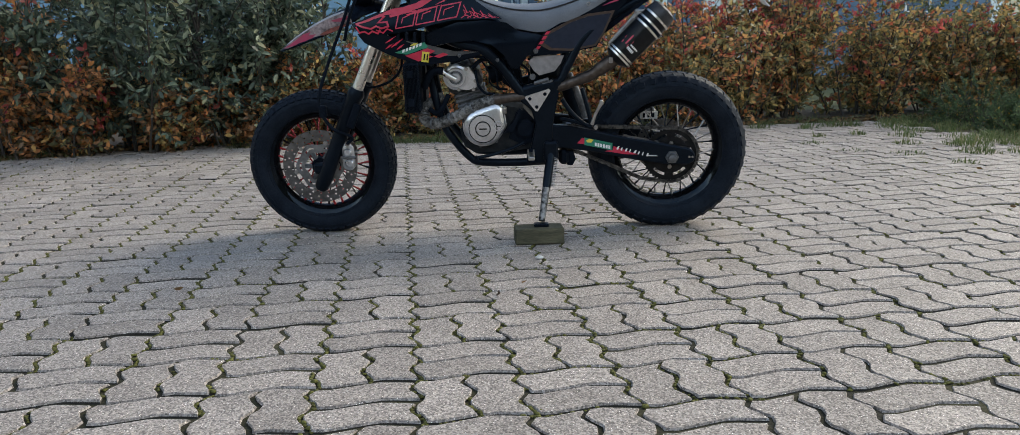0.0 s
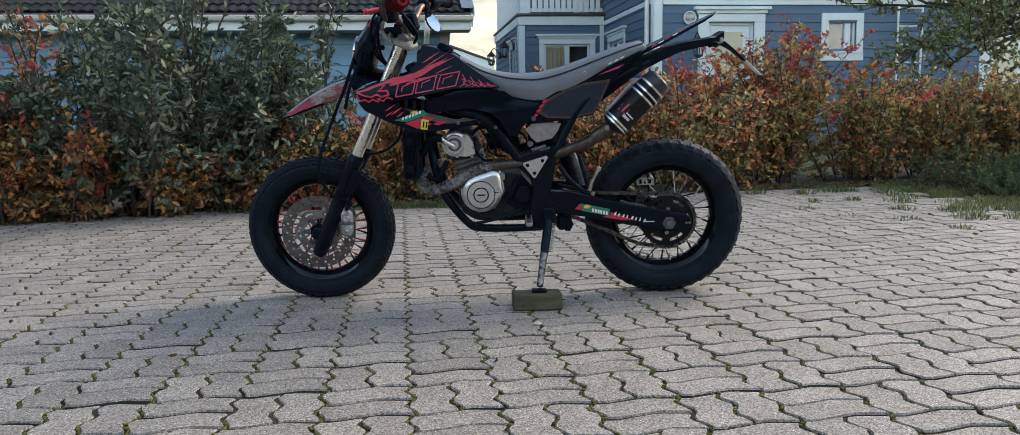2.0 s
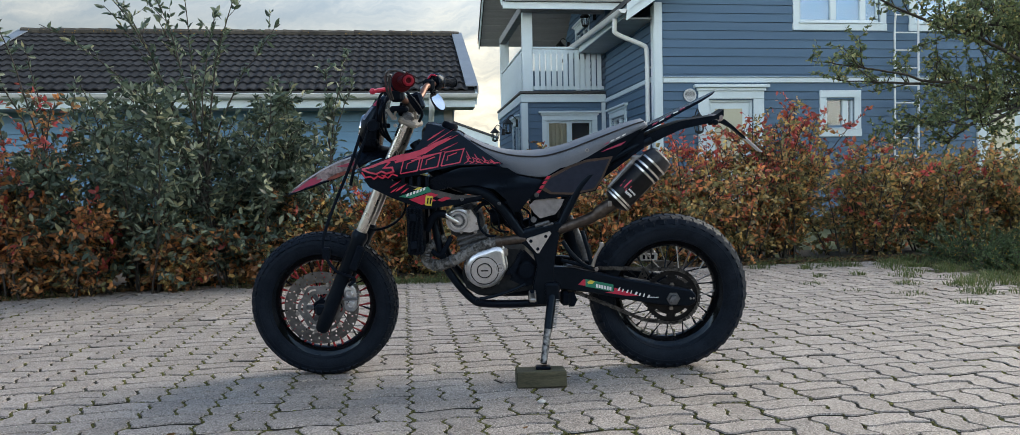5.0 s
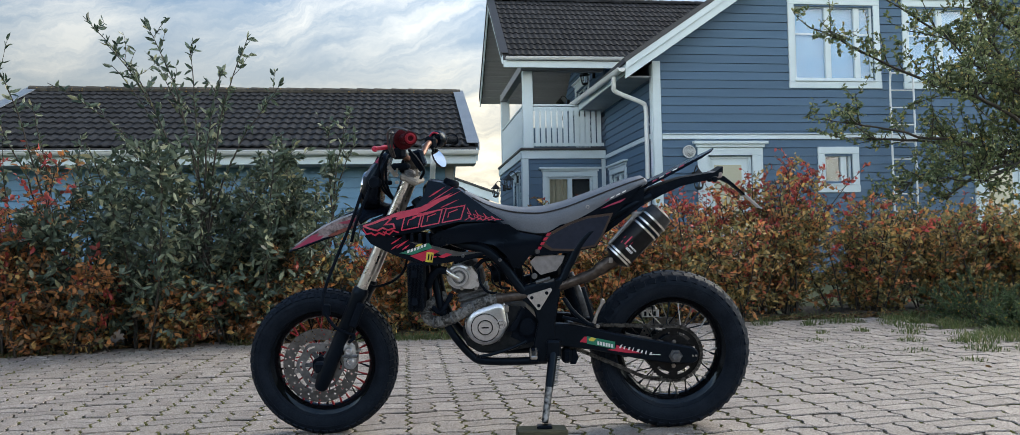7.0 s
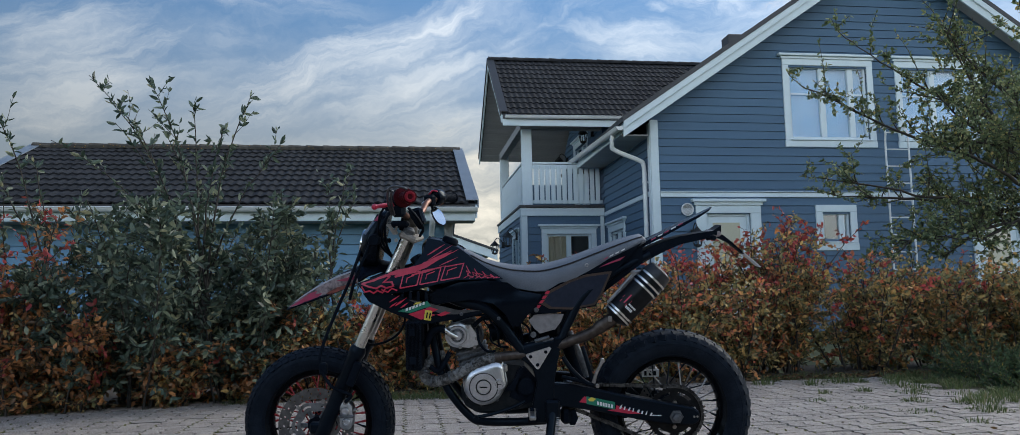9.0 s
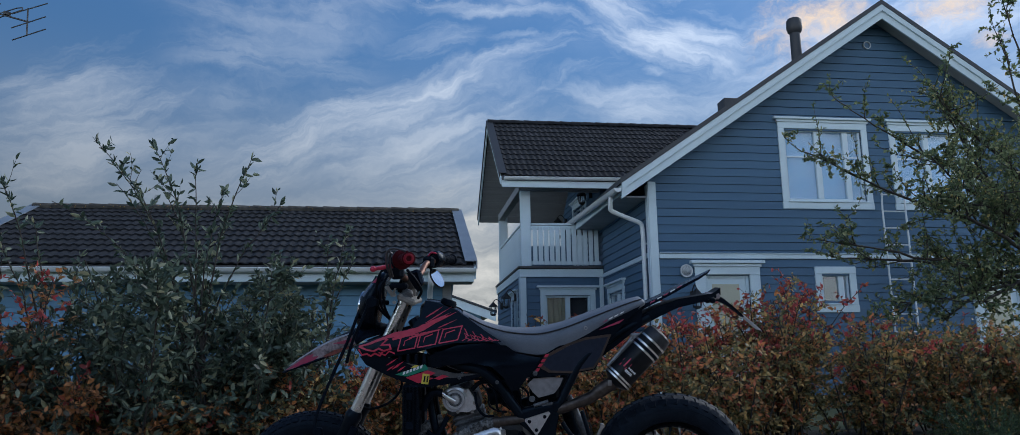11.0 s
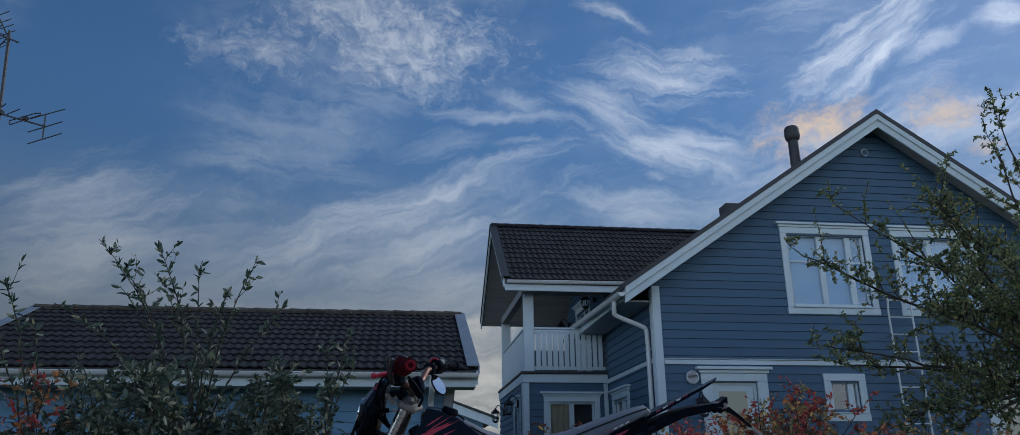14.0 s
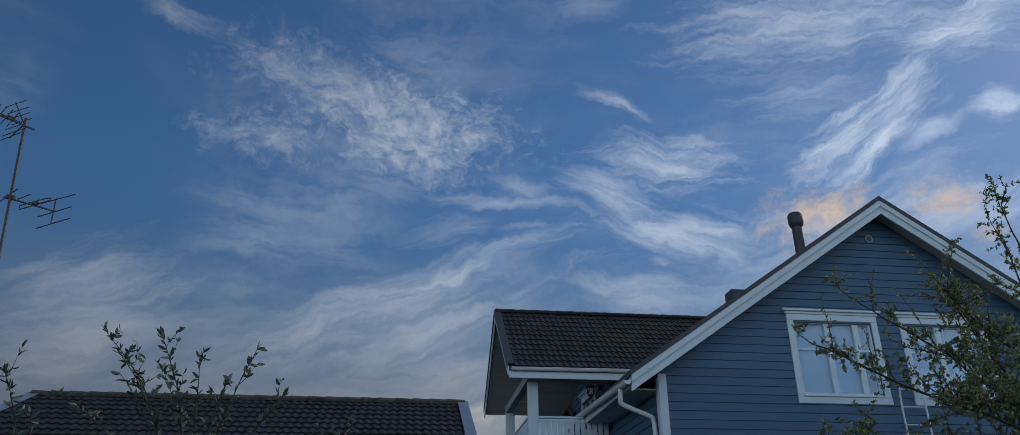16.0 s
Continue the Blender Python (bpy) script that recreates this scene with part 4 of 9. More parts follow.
tube(bm, spline([(4.0, 14.5, GE - 0.24), (4.0, 14.52, GE - 0.42), (4.06, 14.56, GE - 0.52), (4.54, 14.6, GE - 0.70), (4.64, 14.62, GE - 0.77), (4.66, 14.62, GE - 0.98)], 5) + [Vector((4.66, 14.62, 0.1))], 0.045, 10)
part("downpipe", bm, M_GUTTER, house)
bm = bmesh.new()
for zz in (3.05, 1.6):
    box(bm, 4.61, HU0, 14.6, 14.64, zz, zz + 0.03)
part("pipe_clip", bm, M_GUTTER, house, smooth=0)

# chimney pipe and the small stack beyond the ridge
bm = bmesh.new()
lathe(bm, [(0.0, 6.7), (0.12, 6.7), (0.115, 7.72), (0.15, 7.76), (0.175, 7.85), (0.17, 8.02), (0.14, 8.07), (0.0, 8.08)], 18, "z", Matrix.Translation((8.75, 15.6, 0.33)))
part("chimney_pipe", bm, M_DARKMETAL, house, "round black metal flue with a cowl")
part("chimney", boxed(8.92, 9.38, 20.0, 20.5, 7.0, 8.10, 0.02), M_DARKMETAL, house, smooth=0)

AXES[0] = WING
# the wing: balcony floor band, posts, railing, roof
band = part("balcony_band", boxed(2.80, WU1 - 0.02, 18.56, 18.60, 2.86, 3.06, 0.006), M_WHITE, house, smooth=0)
part("balcony_band", boxed(2.79, 2.83, 18.60, 23.2, 2.86, 3.06, 0.006), M_WHITE, house, smooth=0)
part("balcony_floor", boxed(2.76, WU1 - 0.04, 18.50, 23.2, 3.07, 3.12, 0.006), M_DARKMETAL, house, smooth=0)
strip(house, "corner_board", wing_front, 2.81, 2.96, 0.0, 0.034, 0.1, 2.855, M_WHITE)
strip(house, "corner_board", wing_side, 18.62, 18.76, 0.0, 0.034, 0.1, 2.855, M_WHITE)
strip(house, "corner_board", wing_front, WU1 - 0.12, WU1 - 0.02, 0.0, 0.03, 0.1, 2.855, M_WHITE)
for pu, pv in ((2.98, 18.68), (2.95, 22.7)):
    part("post", boxed(pu - 0.125, pu + 0.125, pv - 0.07, pv + 0.07, 3.125, 5.22, 0.01), M_WHITE, house, smooth=0)
rail = part("railing", boxed(3.11, WU1 - 0.04, 18.60, 18.68, 4.14, 4.19, 0.008), M_WHITE, house, "white slatted balcony railing", smooth=0)
part("bottom_rail", boxed(3.11, WU1 - 0.04, 18.62, 18.66, 3.17, 3.25, 0.006), M_WHITE, rail, smooth=0)
part("upper_rail", boxed(3.11, WU1 - 0.04, 18.625, 18.655, 4.03, 4.13, 0.006), M_WHITE, rail, smooth=0)
_slat = finish(boxed(-0.053, 0.053, -0.011, 0.011, -0.47, 0.47, 0.004), "slat", M_WHITE)
for k in range(12):
    piece("slat", _slat, rail, Matrix.Translation((3.20 + k * 0.139, 18.61, 3.63)))
side_rail = part("railing", boxed(2.85, 2.93, 18.76, 22.62, 4.14, 4.19, 0.008), M_WHITE, house, "white slatted balcony railing", smooth=0)
part("bottom_rail", boxed(2.87, 2.91, 18.76, 22.62, 3.17, 3.25, 0.006), M_WHITE, side_rail, smooth=0)
for k in range(26):
    piece("slat", _slat, side_rail, Matrix.Translation((2.855, 18.86 + k * 0.147, 3.63)) @ pose(0, 0, 0, 0, 0, 90))

WE_V, WE_Z, WR_V, WR_Z, WU0 = 18.06, 5.23, 20.85, 7.42, 2.33
ws = (WR_Z - WE_Z) / (WR_V - WE_V)
M_UNDER = surf("grey_boards", (0.25, 0.26, 0.275), (0.32, 0.33, 0.345), 3, 0.7, bump=0.15, stretch=(0.2, 2, 2))
wing_roof = roof_slab(house, "roof", [(WE_V, WE_Z), (WR_V, WR_Z), (WR_V, WR_Z - 0.1), (WE_V, WE_Z - 0.1)], WU0, 8.9, "x", M_DARKMETAL, "dark concrete-tiled roof over the balcony")
far_slope = roof_slab(house, "roof", [(WR_V, WR_Z), (2 * WR_V - WE_V, WE_Z), (2 * WR_V - WE_V, WE_Z - 0.1), (WR_V, WR_Z - 0.1)], WU0, 8.9, "x", M_DARKMETAL, "rear slope of the balcony roof")
for k in range(13):
    a, b = k / 13, (k + 0.93) / 13
    for sg, parent in ((1, wing_roof), (-1, far_slope)):
        va, vb = WR_V - sg * (WR_V - WE_V) * a, WR_V - sg * (WR_V - WE_V) * b
        za, zb = WR_Z - (WR_Z - WE_Z) * a, WR_Z - (WR_Z - WE_Z) * b
        roof_slab(parent, "soffit_board", [(va, za - 0.104), (vb, zb - 0.104), (vb, zb - 0.125), (va, za - 0.125)], WU0 + 0.03, 5.6, "x", M_UNDER)
for sg, parent in ((1, wing_roof), (-1, far_slope)):
    ve = WR_V - sg * (WR_V - WE_V)
    roof_slab(parent, "bargeboard", [(WR_V, WR_Z - 0.02), (ve, WE_Z - 0.02), (ve, WE_Z - 0.2), (WR_V, WR_Z - 0.2)], WU0 - 0.035, WU0 - 0.005, "x", M_WHITE)
    roof_slab(parent, "verge_flashing", [(WR_V, WR_Z + 0.07), (ve, WE_Z + 0.07), (ve, WE_Z - 0.04), (WR_V, WR_Z - 0.04)], WU0 - 0.06, WU0 - 0.04, "x", M_DARKMETAL)
    roof_slab(parent, "verge_flashing", [(WR_V, WR_Z + 0.085), (ve, WE_Z + 0.085), (ve, WE_Z + 0.07), (WR_V, WR_Z + 0.07)], WU0 - 0.06, WU0 + 0.12, "x", M_DARKMETAL)
tiled_slope(wing_roof, WU0 + 0.1, 8.8, WE_V, WE_Z, WR_V, WR_Z, 0.30, 0.33, keep=lambda o: (WING @ o).z > roof_z((WING @ o).x + 0.3) - 0.05)
ridge_caps(wing_roof, WU0 - 0.02, 8.8, WR_V, WR_Z + 0.03, M_TILE)
gutter(house, (WU0 + 0.05, WE_V - 0.07, WE_Z - 0.05), (6.1, WE_V - 0.07, WE_Z - 0.03), 0.065)
part("fascia", boxed(WU0, 6.0, WE_V - 0.005, WE_V + 0.025, WE_Z - 0.27, WE_Z - 0.11, 0.004), M_WHITE, house, smooth=0)
part("beam", boxed(2.82, WU1 - 0.04, 18.56, 18.74, 5.0, 5.2, 0.006), M_UNDER, house, smooth=0)
part("beam", boxed(2.82, 3.0, 18.74, 22.8, 5.0, 5.2, 0.006), M_UNDER, house, smooth=0)

lantern(2.79, 19.2, 2.42, (-1, 0, 0), "black iron coach lantern on the balcony wing's corner")
lantern(2.79, 22.0, 2.42, (-1, 0, 0), "black iron coach lantern on the balcony wing's far side")
lantern(4.85, 22.7, 5.0, (-1, 0, 0), "black iron coach lantern beside the balcony door")
lantern(4.85, 19.5, 5.12, (-1, 0, 0), "black iron coach lantern beside the balcony door")
AXES[0] = Matrix()
lantern(5.50, HV - 0.02, 2.02, (0, -1, 0), "black lantern beside the side door")

# ladder fixed to the gable wall
ladder = thing("wall_ladder", (9.76, HV - 0.2, 0), "white metal ladder fixed to the blue gable wall", "ladder")
bm = bmesh.new()
for su in (9.52, 10.02):
    tube(bm, [(su, HV - 0.18, 0.3), (su, HV - 0.18, 4.05), (su, HV - 0.12, 4.15), (su, HV - 0.02, 4.17)] if su > 9.6 else
         spline([(su, HV - 0.18, 0.3), (su, HV - 0.18, 2.2), (su, HV - 0.18, 3.7), (su - 0.03, HV - 0.24, 4.05), (su - 0.12, HV - 0.1, 4.2), (su - 0.16, HV - 0.0, 4.18)], 6), 0.019, 8)
part("rail", bm, M_GUTTER, ladder)
_rung = bmesh.new()
tube(_rung, [(-0.25, 0, 0), (0.25, 0, 0)], 0.014, 8)
_rung = finish(_rung, "rung", M_GUTTER, 40)
for k in range(11):
    piece("rung", _rung, ladder, Matrix.Translation((9.77, HV - 0.18, 0.61 + k * 0.342)))

# ---- the garage ----
GV, GU0, GU1 = 12.98, -6.7, 0.78
garage = thing("garage", (GU1, GV, 0), "light-blue weatherboarded garage with a dark tiled roof and white gutter", "garage")


def gar_front(s, d, z):
    return (s, GV - d, z)


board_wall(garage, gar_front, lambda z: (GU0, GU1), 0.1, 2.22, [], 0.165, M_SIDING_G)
strip(garage, "corner_board", gar_front, GU1 - 0.12, GU1 + 0.02, 0.0, 0.03, 0.1, 2.2, M_UNDER)
bm = bmesh.new()
box(bm, GU1 - 0.16, GU1 - 0.002, GV + 0.165, 19.2, 0, 2.4)
prism(bm, [(GV + 0.17, 2.4), (19.2, 2.4), (15.95, 3.78)], GU1 - 0.16, GU1 - 0.002, "x")
box(bm, GU0, GU0 + 0.16, GV + 0.165, 19.2, 0, 2.4)
prism(bm, [(GV + 0.17, 2.4), (19.2, 2.4), (15.95, 3.78)], GU0, GU0 + 0.16, "x")
box(bm, GU0 + 0.165, GU1 - 0.165, 19.04, 19.2, 0, 2.4)
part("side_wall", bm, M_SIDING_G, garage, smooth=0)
GE_V, GE_Z, GR_V, GR_Z, GRU0, GRU1 = 12.5, 2.35, 15.90, 3.875, -7.05, 1.14
for sg in (1, -1):
    ve = GR_V - sg * (GR_V - GE_V)
    groof = roof_slab(garage, "roof", [(ve, GE_Z), (GR_V, GR_Z), (GR_V, GR_Z - 0.1), (ve, GE_Z - 0.1)], GRU0, GRU1, "x", M_DARKMETAL, "dark grey wavy concrete roof tiles, mossy ridge")
    if sg == 1:
        front_roof = groof
    for ug, a, b in ((GRU1, 0.005, 0.035), (GRU0, -0.035, -0.005)):
        roof_slab(groof, "bargeboard", [(GR_V, GR_Z - 0.02), (ve, GE_Z - 0.02), (ve, GE_Z - 0.22), (GR_V, GR_Z - 0.22)], ug + a, ug + b, "x", M_WHITE)
        s2 = 1 if a > 0 else -1
        roof_slab(groof, "verge_flashing", [(GR_V, GR_Z + 0.085), (ve, GE_Z + 0.085), (ve, GE_Z + 0.07), (GR_V, GR_Z + 0.07)], ug - s2 * 0.14, ug + s2 * 0.06, "x", surf("grey_blue_flashing", (0.16, 0.19, 0.23), (0.22, 0.25, 0.29), 3, 0.4, bump=0.03))
        roof_slab(groof, "verge_flashing", [(GR_V, GR_Z + 0.07), (ve, GE_Z + 0.07), (ve, GE_Z - 0.05), (GR_V, GR_Z - 0.05)], ug + s2 * 0.04, ug + s2 * 0.06, "x", surf("grey_blue_flashing", (0.16, 0.19, 0.23), (0.22, 0.25, 0.29), 3, 0.4, bump=0.03))
tiled_slope(front_roof, GRU0 + 0.1, GRU1 - 0.12, GE_V, GE_Z, GR_V, GR_Z, 0.30, 0.345)
ridge_caps(front_roof, GRU0, GRU1 - 0.02, GR_V, GR_Z + 0.03, M_RIDGE)
part("fascia", boxed(GRU0, GRU1, GE_V + 0.0, GE_V + 0.03, GE_Z - 0.26, GE_Z - 0.102, 0.004), M_WHITE, garage, smooth=0)
part("soffit", boxed(GRU0, GRU1, GE_V + 0.03, GV - 0.02, GE_Z - 0.26, GE_Z - 0.235), M_UNDER, garage, smooth=0)
gutter(garage, (GRU0, GE_V - 0.075, GE_Z - 0.055), (GRU1 + 0.03, GE_V - 0.075, GE_Z - 0.065), 0.068)
bm = bmesh.new()
tube(bm, spline([(0.45, GE_V - 0.07, GE_Z - 0.1), (0.45, GE_V - 0.05, GE_Z - 0.28), (0.45, GV - 0.15, GE_Z - 0.42), (0.45, GV - 0.08, GE_Z - 0.6)], 5) + [Vector((0.45, GV - 0.08, 0.1))], 0.045, 10)
part("downpipe", bm, M_GUTTER, garage)

# ---- a further house between the two, and the aerial ----
far_house = thing("neighbour_house", (1.0, 40, 0), "pale distant house with a white-edged roof, seen between the buildings", "house")
bm = bmesh.new()
prism(bm, [(-6.0, 0), (4.0, 0), (4.0, 3.6), (-6.0, 7.1)], 40, 46)
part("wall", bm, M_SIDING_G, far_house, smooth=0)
bm = bmesh.new()
prism(bm, [(-7.0, 7.62), (4.7, 3.42), (4.7, 3.0), (-7.0, 7.2)], 39.4, 39.5)
part("bargeboard", bm, M_WHITE, far_house, smooth=0)
bm = bmesh.new()
prism(bm, [(-7.0, 7.72), (4.75, 3.52), (4.75, 3.43), (-7.0, 7.63)], 39.3, 46.5)
part("roof", bm, M_DARKMETAL, far_house, smooth=0)

aerial = thing("tv_aerial", (-10.6, 21.5, 0), "tall thin mast with two television aerials", "aerial")
M_MAST = surf("weathered_mast", (0.035, 0.036, 0.04), (0.07, 0.071, 0.075), 10, 0.5, metal=0.3)
bm = bmesh.new()
tube(bm, [(-10.6, 21.5, 0), (-11.6, 21.5, 13.1)], 0.045, 8)
part("mast", bm, M_MAST, aerial)


def rod(a, b, r, name="element", parent=None):
    bmx = bmesh.new()
    tube(bmx, [(a[0], 21.5 + (a[2] if len(a) > 2 else 0.0), a[1]), (b[0], 21.5 + (b[2] if len(b) > 2 else 0.0), b[1])], r, 6)
    return part(name, bmx, M_MAST, parent or aerial)


upper = rod((-13.24, 13.52), (-11.29, 12.74), 0.026, "boom", aerial)
rod((-11.61, 12.9), (-12.02, 13.63), 0.02, "reflector_arm", upper)
rod((-11.61, 12.9), (-11.9, 12.41), 0.02, "reflector_arm", upper)
for a, b in (((-12.26, 13.44), (-11.72, 13.75)), ((-12.15, 13.22), (-11.61, 13.51)), ((-12.11, 13.02), (-11.53, 13.33)), ((-11.94, 12.85), (-11.45, 13.13)), ((-12.08, 12.69), (-11.63, 12.92)), ((-12.1, 12.47), (-11.63, 12.74)), ((-12.14, 12.31), (-11.63, 12.63))):
    rod(a, b, 0.013, "element", upper)
for k in range(9):
    x, z = -11.95 - 0.19 * k, 13.05 + 0.078 * k
    rod((x - 0.17, z - 0.2, 0.1), (x + 0.17, z + 0.2, -0.1), 0.013, "director", upper)
    rod((x - 0.2, z + 0.02, -0.12), (x + 0.2, z - 0.02, 0.12), 0.013, "director", upper)
rod((-12.11, 13.11), (-11.92, 13.05), 0.07, "feed_box", upper)
lower = rod((-11.58, 10.53), (-10.14, 10.15), 0.024, "boom", aerial)
rod((-10.2, 10.55), (-10.16, 9.76), 0.022, "reflector_arm", lower)
for a, b in (((-10.58, 10.37), (-9.71, 10.72)), ((-10.57, 9.96), (-9.72, 10.33)), ((-10.52, 9.61), (-9.69, 9.97)), ((-11.67, 10.35), (-11.28, 10.8)), ((-11.21, 10.47), (-10.9, 10.65)), ((-11.11, 10.28), (-10.48, 10.54)), ((-11.08, 10.16), (-10.33, 10.5)), ((-11.11, 10.28), (-11.08, 10.16)), ((-10.48, 10.54), (-10.34, 10.56)), ((-10.34, 10.56), (-10.33, 10.5))):
    rod(a, b, 0.016, "element", lower)
rod((-10.79, 10.39), (-10.64, 10.36), 0.06, "feed_box", lower)
rod((-11.51, 10.54), (-11.3, 10.51), 0.07, "clamp", lower)
# ---- planting ----
def unit(a):
    return a / np.maximum(1e-9, np.linalg.norm(a, axis=-1, keepdims=True))


class Plant:
    """Gathers stems and leaves as arrays, and makes one mesh of each."""

    def __init__(self, seed):
        self.rng = np.random.default_rng(seed)
        self.sv, self.sf, self.n = [], [], 0
        self.leaves = {}

    def stem(self, pts, r0, r1, sides=5):
        pts = np.asarray(pts, float)
        k = len(pts)
        d = unit(np.gradient(pts, axis=0))
        ref = unit(np.cross(d, np.array([0.31, 0.87, 0.38])))
        s = np.cross(d, ref)
        a = np.arange(sides) * 2 * np.pi / sides
        rad = np.linspace(r0, r1, k)[:, None, None]
        v = pts[:, None] + rad * (np.cos(a)[None, :, None] * ref[:, None] + np.sin(a)[None, :, None] * s[:, None])
        self.sv.append(v.reshape(-1, 3))
        for i in range(k - 1):
            for j in range(sides):
                q = self.n + i * sides
                self.sf.append((q + j, q + (j + 1) % sides, q + sides + (j + 1) % sides, q + sides + j))
        self.n += k * sides

    def wander(self, start, direction, length, n=8, jitter=0.18, lift=0.0):
        """A crooked way from start."""
        p, d = np.array(start, float), unit(np.array(direction, float))
        out = [p]
        for _ in range(n - 1):
            d = unit(d + self.rng.normal(0, jitter, 3) + np.array([0, 0, lift]))
            p = p + d * length / (n - 1)
            out.append(p)
        return np.array(out)

    def leaf(self, key, base, direction, size, width):
        self.leaves.setdefault(key, []).append((base, direction, size, width))

    def leaves_on(self, key, pts, count, size, width=0.5, spread=0.9, droop=-0.15, t0=0.1):
        t = self.rng.uniform(t0, 1, count) * (len(pts) - 1)
        i = np.minimum(t.astype(int), len(pts) - 2)
        f = (t - i)[:, None]
        base = pts[i] * (1 - f) + pts[i + 1] * f
        d = unit(unit(pts[i + 1] - pts[i]) * 0.6 + self.rng.normal(0, spread, (count, 3)) + np.array([0, 0, droop]))
        self.leaf(key, base, d, size * self.rng.uniform(0.6, 1.25, count), width)

    def stem_mesh(self, name, parent, material):
        me = bpy.data.meshes.new(name)
        me.from_pydata(np.concatenate(self.sv).tolist(), [], self.sf)
        me.materials.append(material)
        me.shade_smooth()
        ob = new(name, me)
        ob.parent = parent
        return ob

    def leaf_mesh(self, name, key, parent, material, label=""):
        if key not in self.leaves:
            return
        B = np.concatenate([x[0] for x in self.leaves[key]])
        D = np.concatenate([x[1] for x in self.leaves[key]])
        S = np.concatenate([x[2] for x in self.leaves[key]])[:, None]
        W = np.concatenate([np.full(len(x[0]), x[3]) for x in self.leaves[key]])[:, None] * S * 0.5
        k = len(B)
        N = unit(np.cross(D, self.rng.normal(0, 1, (k, 3))) + np.array([0, 0, 0.5]))
        N = unit(N - D * (N * D).sum(1, keepdims=True))
        X = np.cross(D, N)
        curl = self.rng.uniform(-0.05, 0.25, (k, 1)) * S
        fold = self.rng.uniform(0.1, 0.5, (k, 1))
        vs = np.stack([B, B + D * S * 0.30 + X * W * 0.92 + N * W * fold, B + D * S * 0.68 + X * W * 0.8 + N * (W * fold - curl * 0.4),
                       B + D * S - N * curl, B + D * S * 0.68 - X * W * 0.8 + N * (W * fold - curl * 0.4), B + D * S * 0.30 - X * W * 0.92 + N * W * fold], 1).reshape(-1, 3)
        me = bpy.data.meshes.new(name)
        q = (np.arange(k) * 6)[:, None]
        idx = np.concatenate([q + np.array([0, 1, 2, 3]), q + np.array([0, 3, 4, 5])], 1).reshape(-1)
        me.vertices.add(len(vs)); me.vertices.foreach_set("co", vs.astype(np.float32).ravel())
        me.loops.add(len(idx)); me.loops.foreach_set("vertex_index", idx.astype(np.int32))
        me.polygons.add(2 * k); me.polygons.foreach_set("loop_start", (np.arange(2 * k) * 4).astype(np.int32))
        me.update(calc_edges=True)
        me.materials.append(material)
        ob = new(name, me)
        ob.parent = parent
        return tagged(ob, label)


def bush(seed, u, v, height, radius, leaf, red=0.15, stems=16, dens=1.0, key_mat=None, label="", group="hedge bushes", size=0.052, olive=0.0, berry=0.0):
    """One hedge bush: many stems from the ground, twigs, small leaves, redder at the tips."""
    th = thing("hedge_bush", (u, v, -0.03), label, "shrub", group)
    berries = []
    p = Plant(seed)
    rng = p.rng
    for k in range(stems):
        a = rng.uniform(0, 2 * np.pi)
        r = radius * math.sqrt(rng.uniform(0.0, 1.0))
        top = height * rng.uniform(0.72, 1.06)
        start = np.array([0.55 * r * math.cos(a), 0.55 * r * math.sin(a), 0.0])
        way = p.wander(start, (0.7 * r * math.cos(a) / height, 0.7 * r * math.sin(a) / height, 1.0), top, 9, 0.10)
        p.stem(way, 0.010, 0.003)
        for j in range(int(28 * dens)):
            t = rng.uniform(0.06, 1.0)
            i = min(int(t * 8), 7)
            b = way[i] + (way[i + 1] - way[i]) * (t * 8 - i)
            th2 = rng.uniform(0, 2 * np.pi)
            tw = p.wander(b, (math.cos(th2), math.sin(th2), rng.uniform(0.0, 1.1)), rng.uniform(0.14, 0.34), 5, 0.2)
            p.stem(tw, 0.0035, 0.0015, 3)
            tip = tw[-1, 2] / height
            n = int(rng.integers(9, 16))
            key = "red" if rng.uniform() < red * (0.1 + 2.4 * max(0, tip - 0.6)) * 1.6 else "olive" if rng.uniform() < olive else "leaf"
            p.leaves_on(key, tw, n, size, 0.55)
            if tip > 0.45 and rng.uniform() < berry:
                for _ in range(int(rng.integers(3, 7))):
                    berries.append(tw[-1] + rng.normal(0, 0.013, 3))
    p.stem_mesh("branchwork", th, M_BARK)
    p.leaf_mesh("foliage", "leaf", th, leaf)
    p.leaf_mesh("olive_foliage", "olive", th, L_OLIVE, "olive and brown leaves between the orange ones")
    if berries:
        octa = np.array([(1, 0, 0), (0, 1, 0), (-1, 0, 0), (0, -1, 0), (0, 0, 1), (0, 0, -1)]) * 0.0068
        vs = (np.array(berries)[:, None] + octa[None]).reshape(-1, 3)
        fs = [tuple(6 * k + i for i in f) for k in range(len(berries)) for f in ((0, 1, 4), (1, 2, 4), (2, 3, 4), (3, 0, 4), (1, 0, 5), (2, 1, 5), (3, 2, 5), (0, 3, 5))]
        me = bpy.data.meshes.new("dark_fruit")
        me.from_pydata(vs.tolist(), [], fs)
        me.materials.append(M_BERRY)
        me.shade_smooth()
        ob = new("dark_fruit", me)
        ob.parent = th
        tagged(ob, "small black fruit in dense bunches", "", "", "stuff")
    p.leaf_mesh("tip_foliage", "red", th, L_RED, "bright red leaves at the tips")
    return th


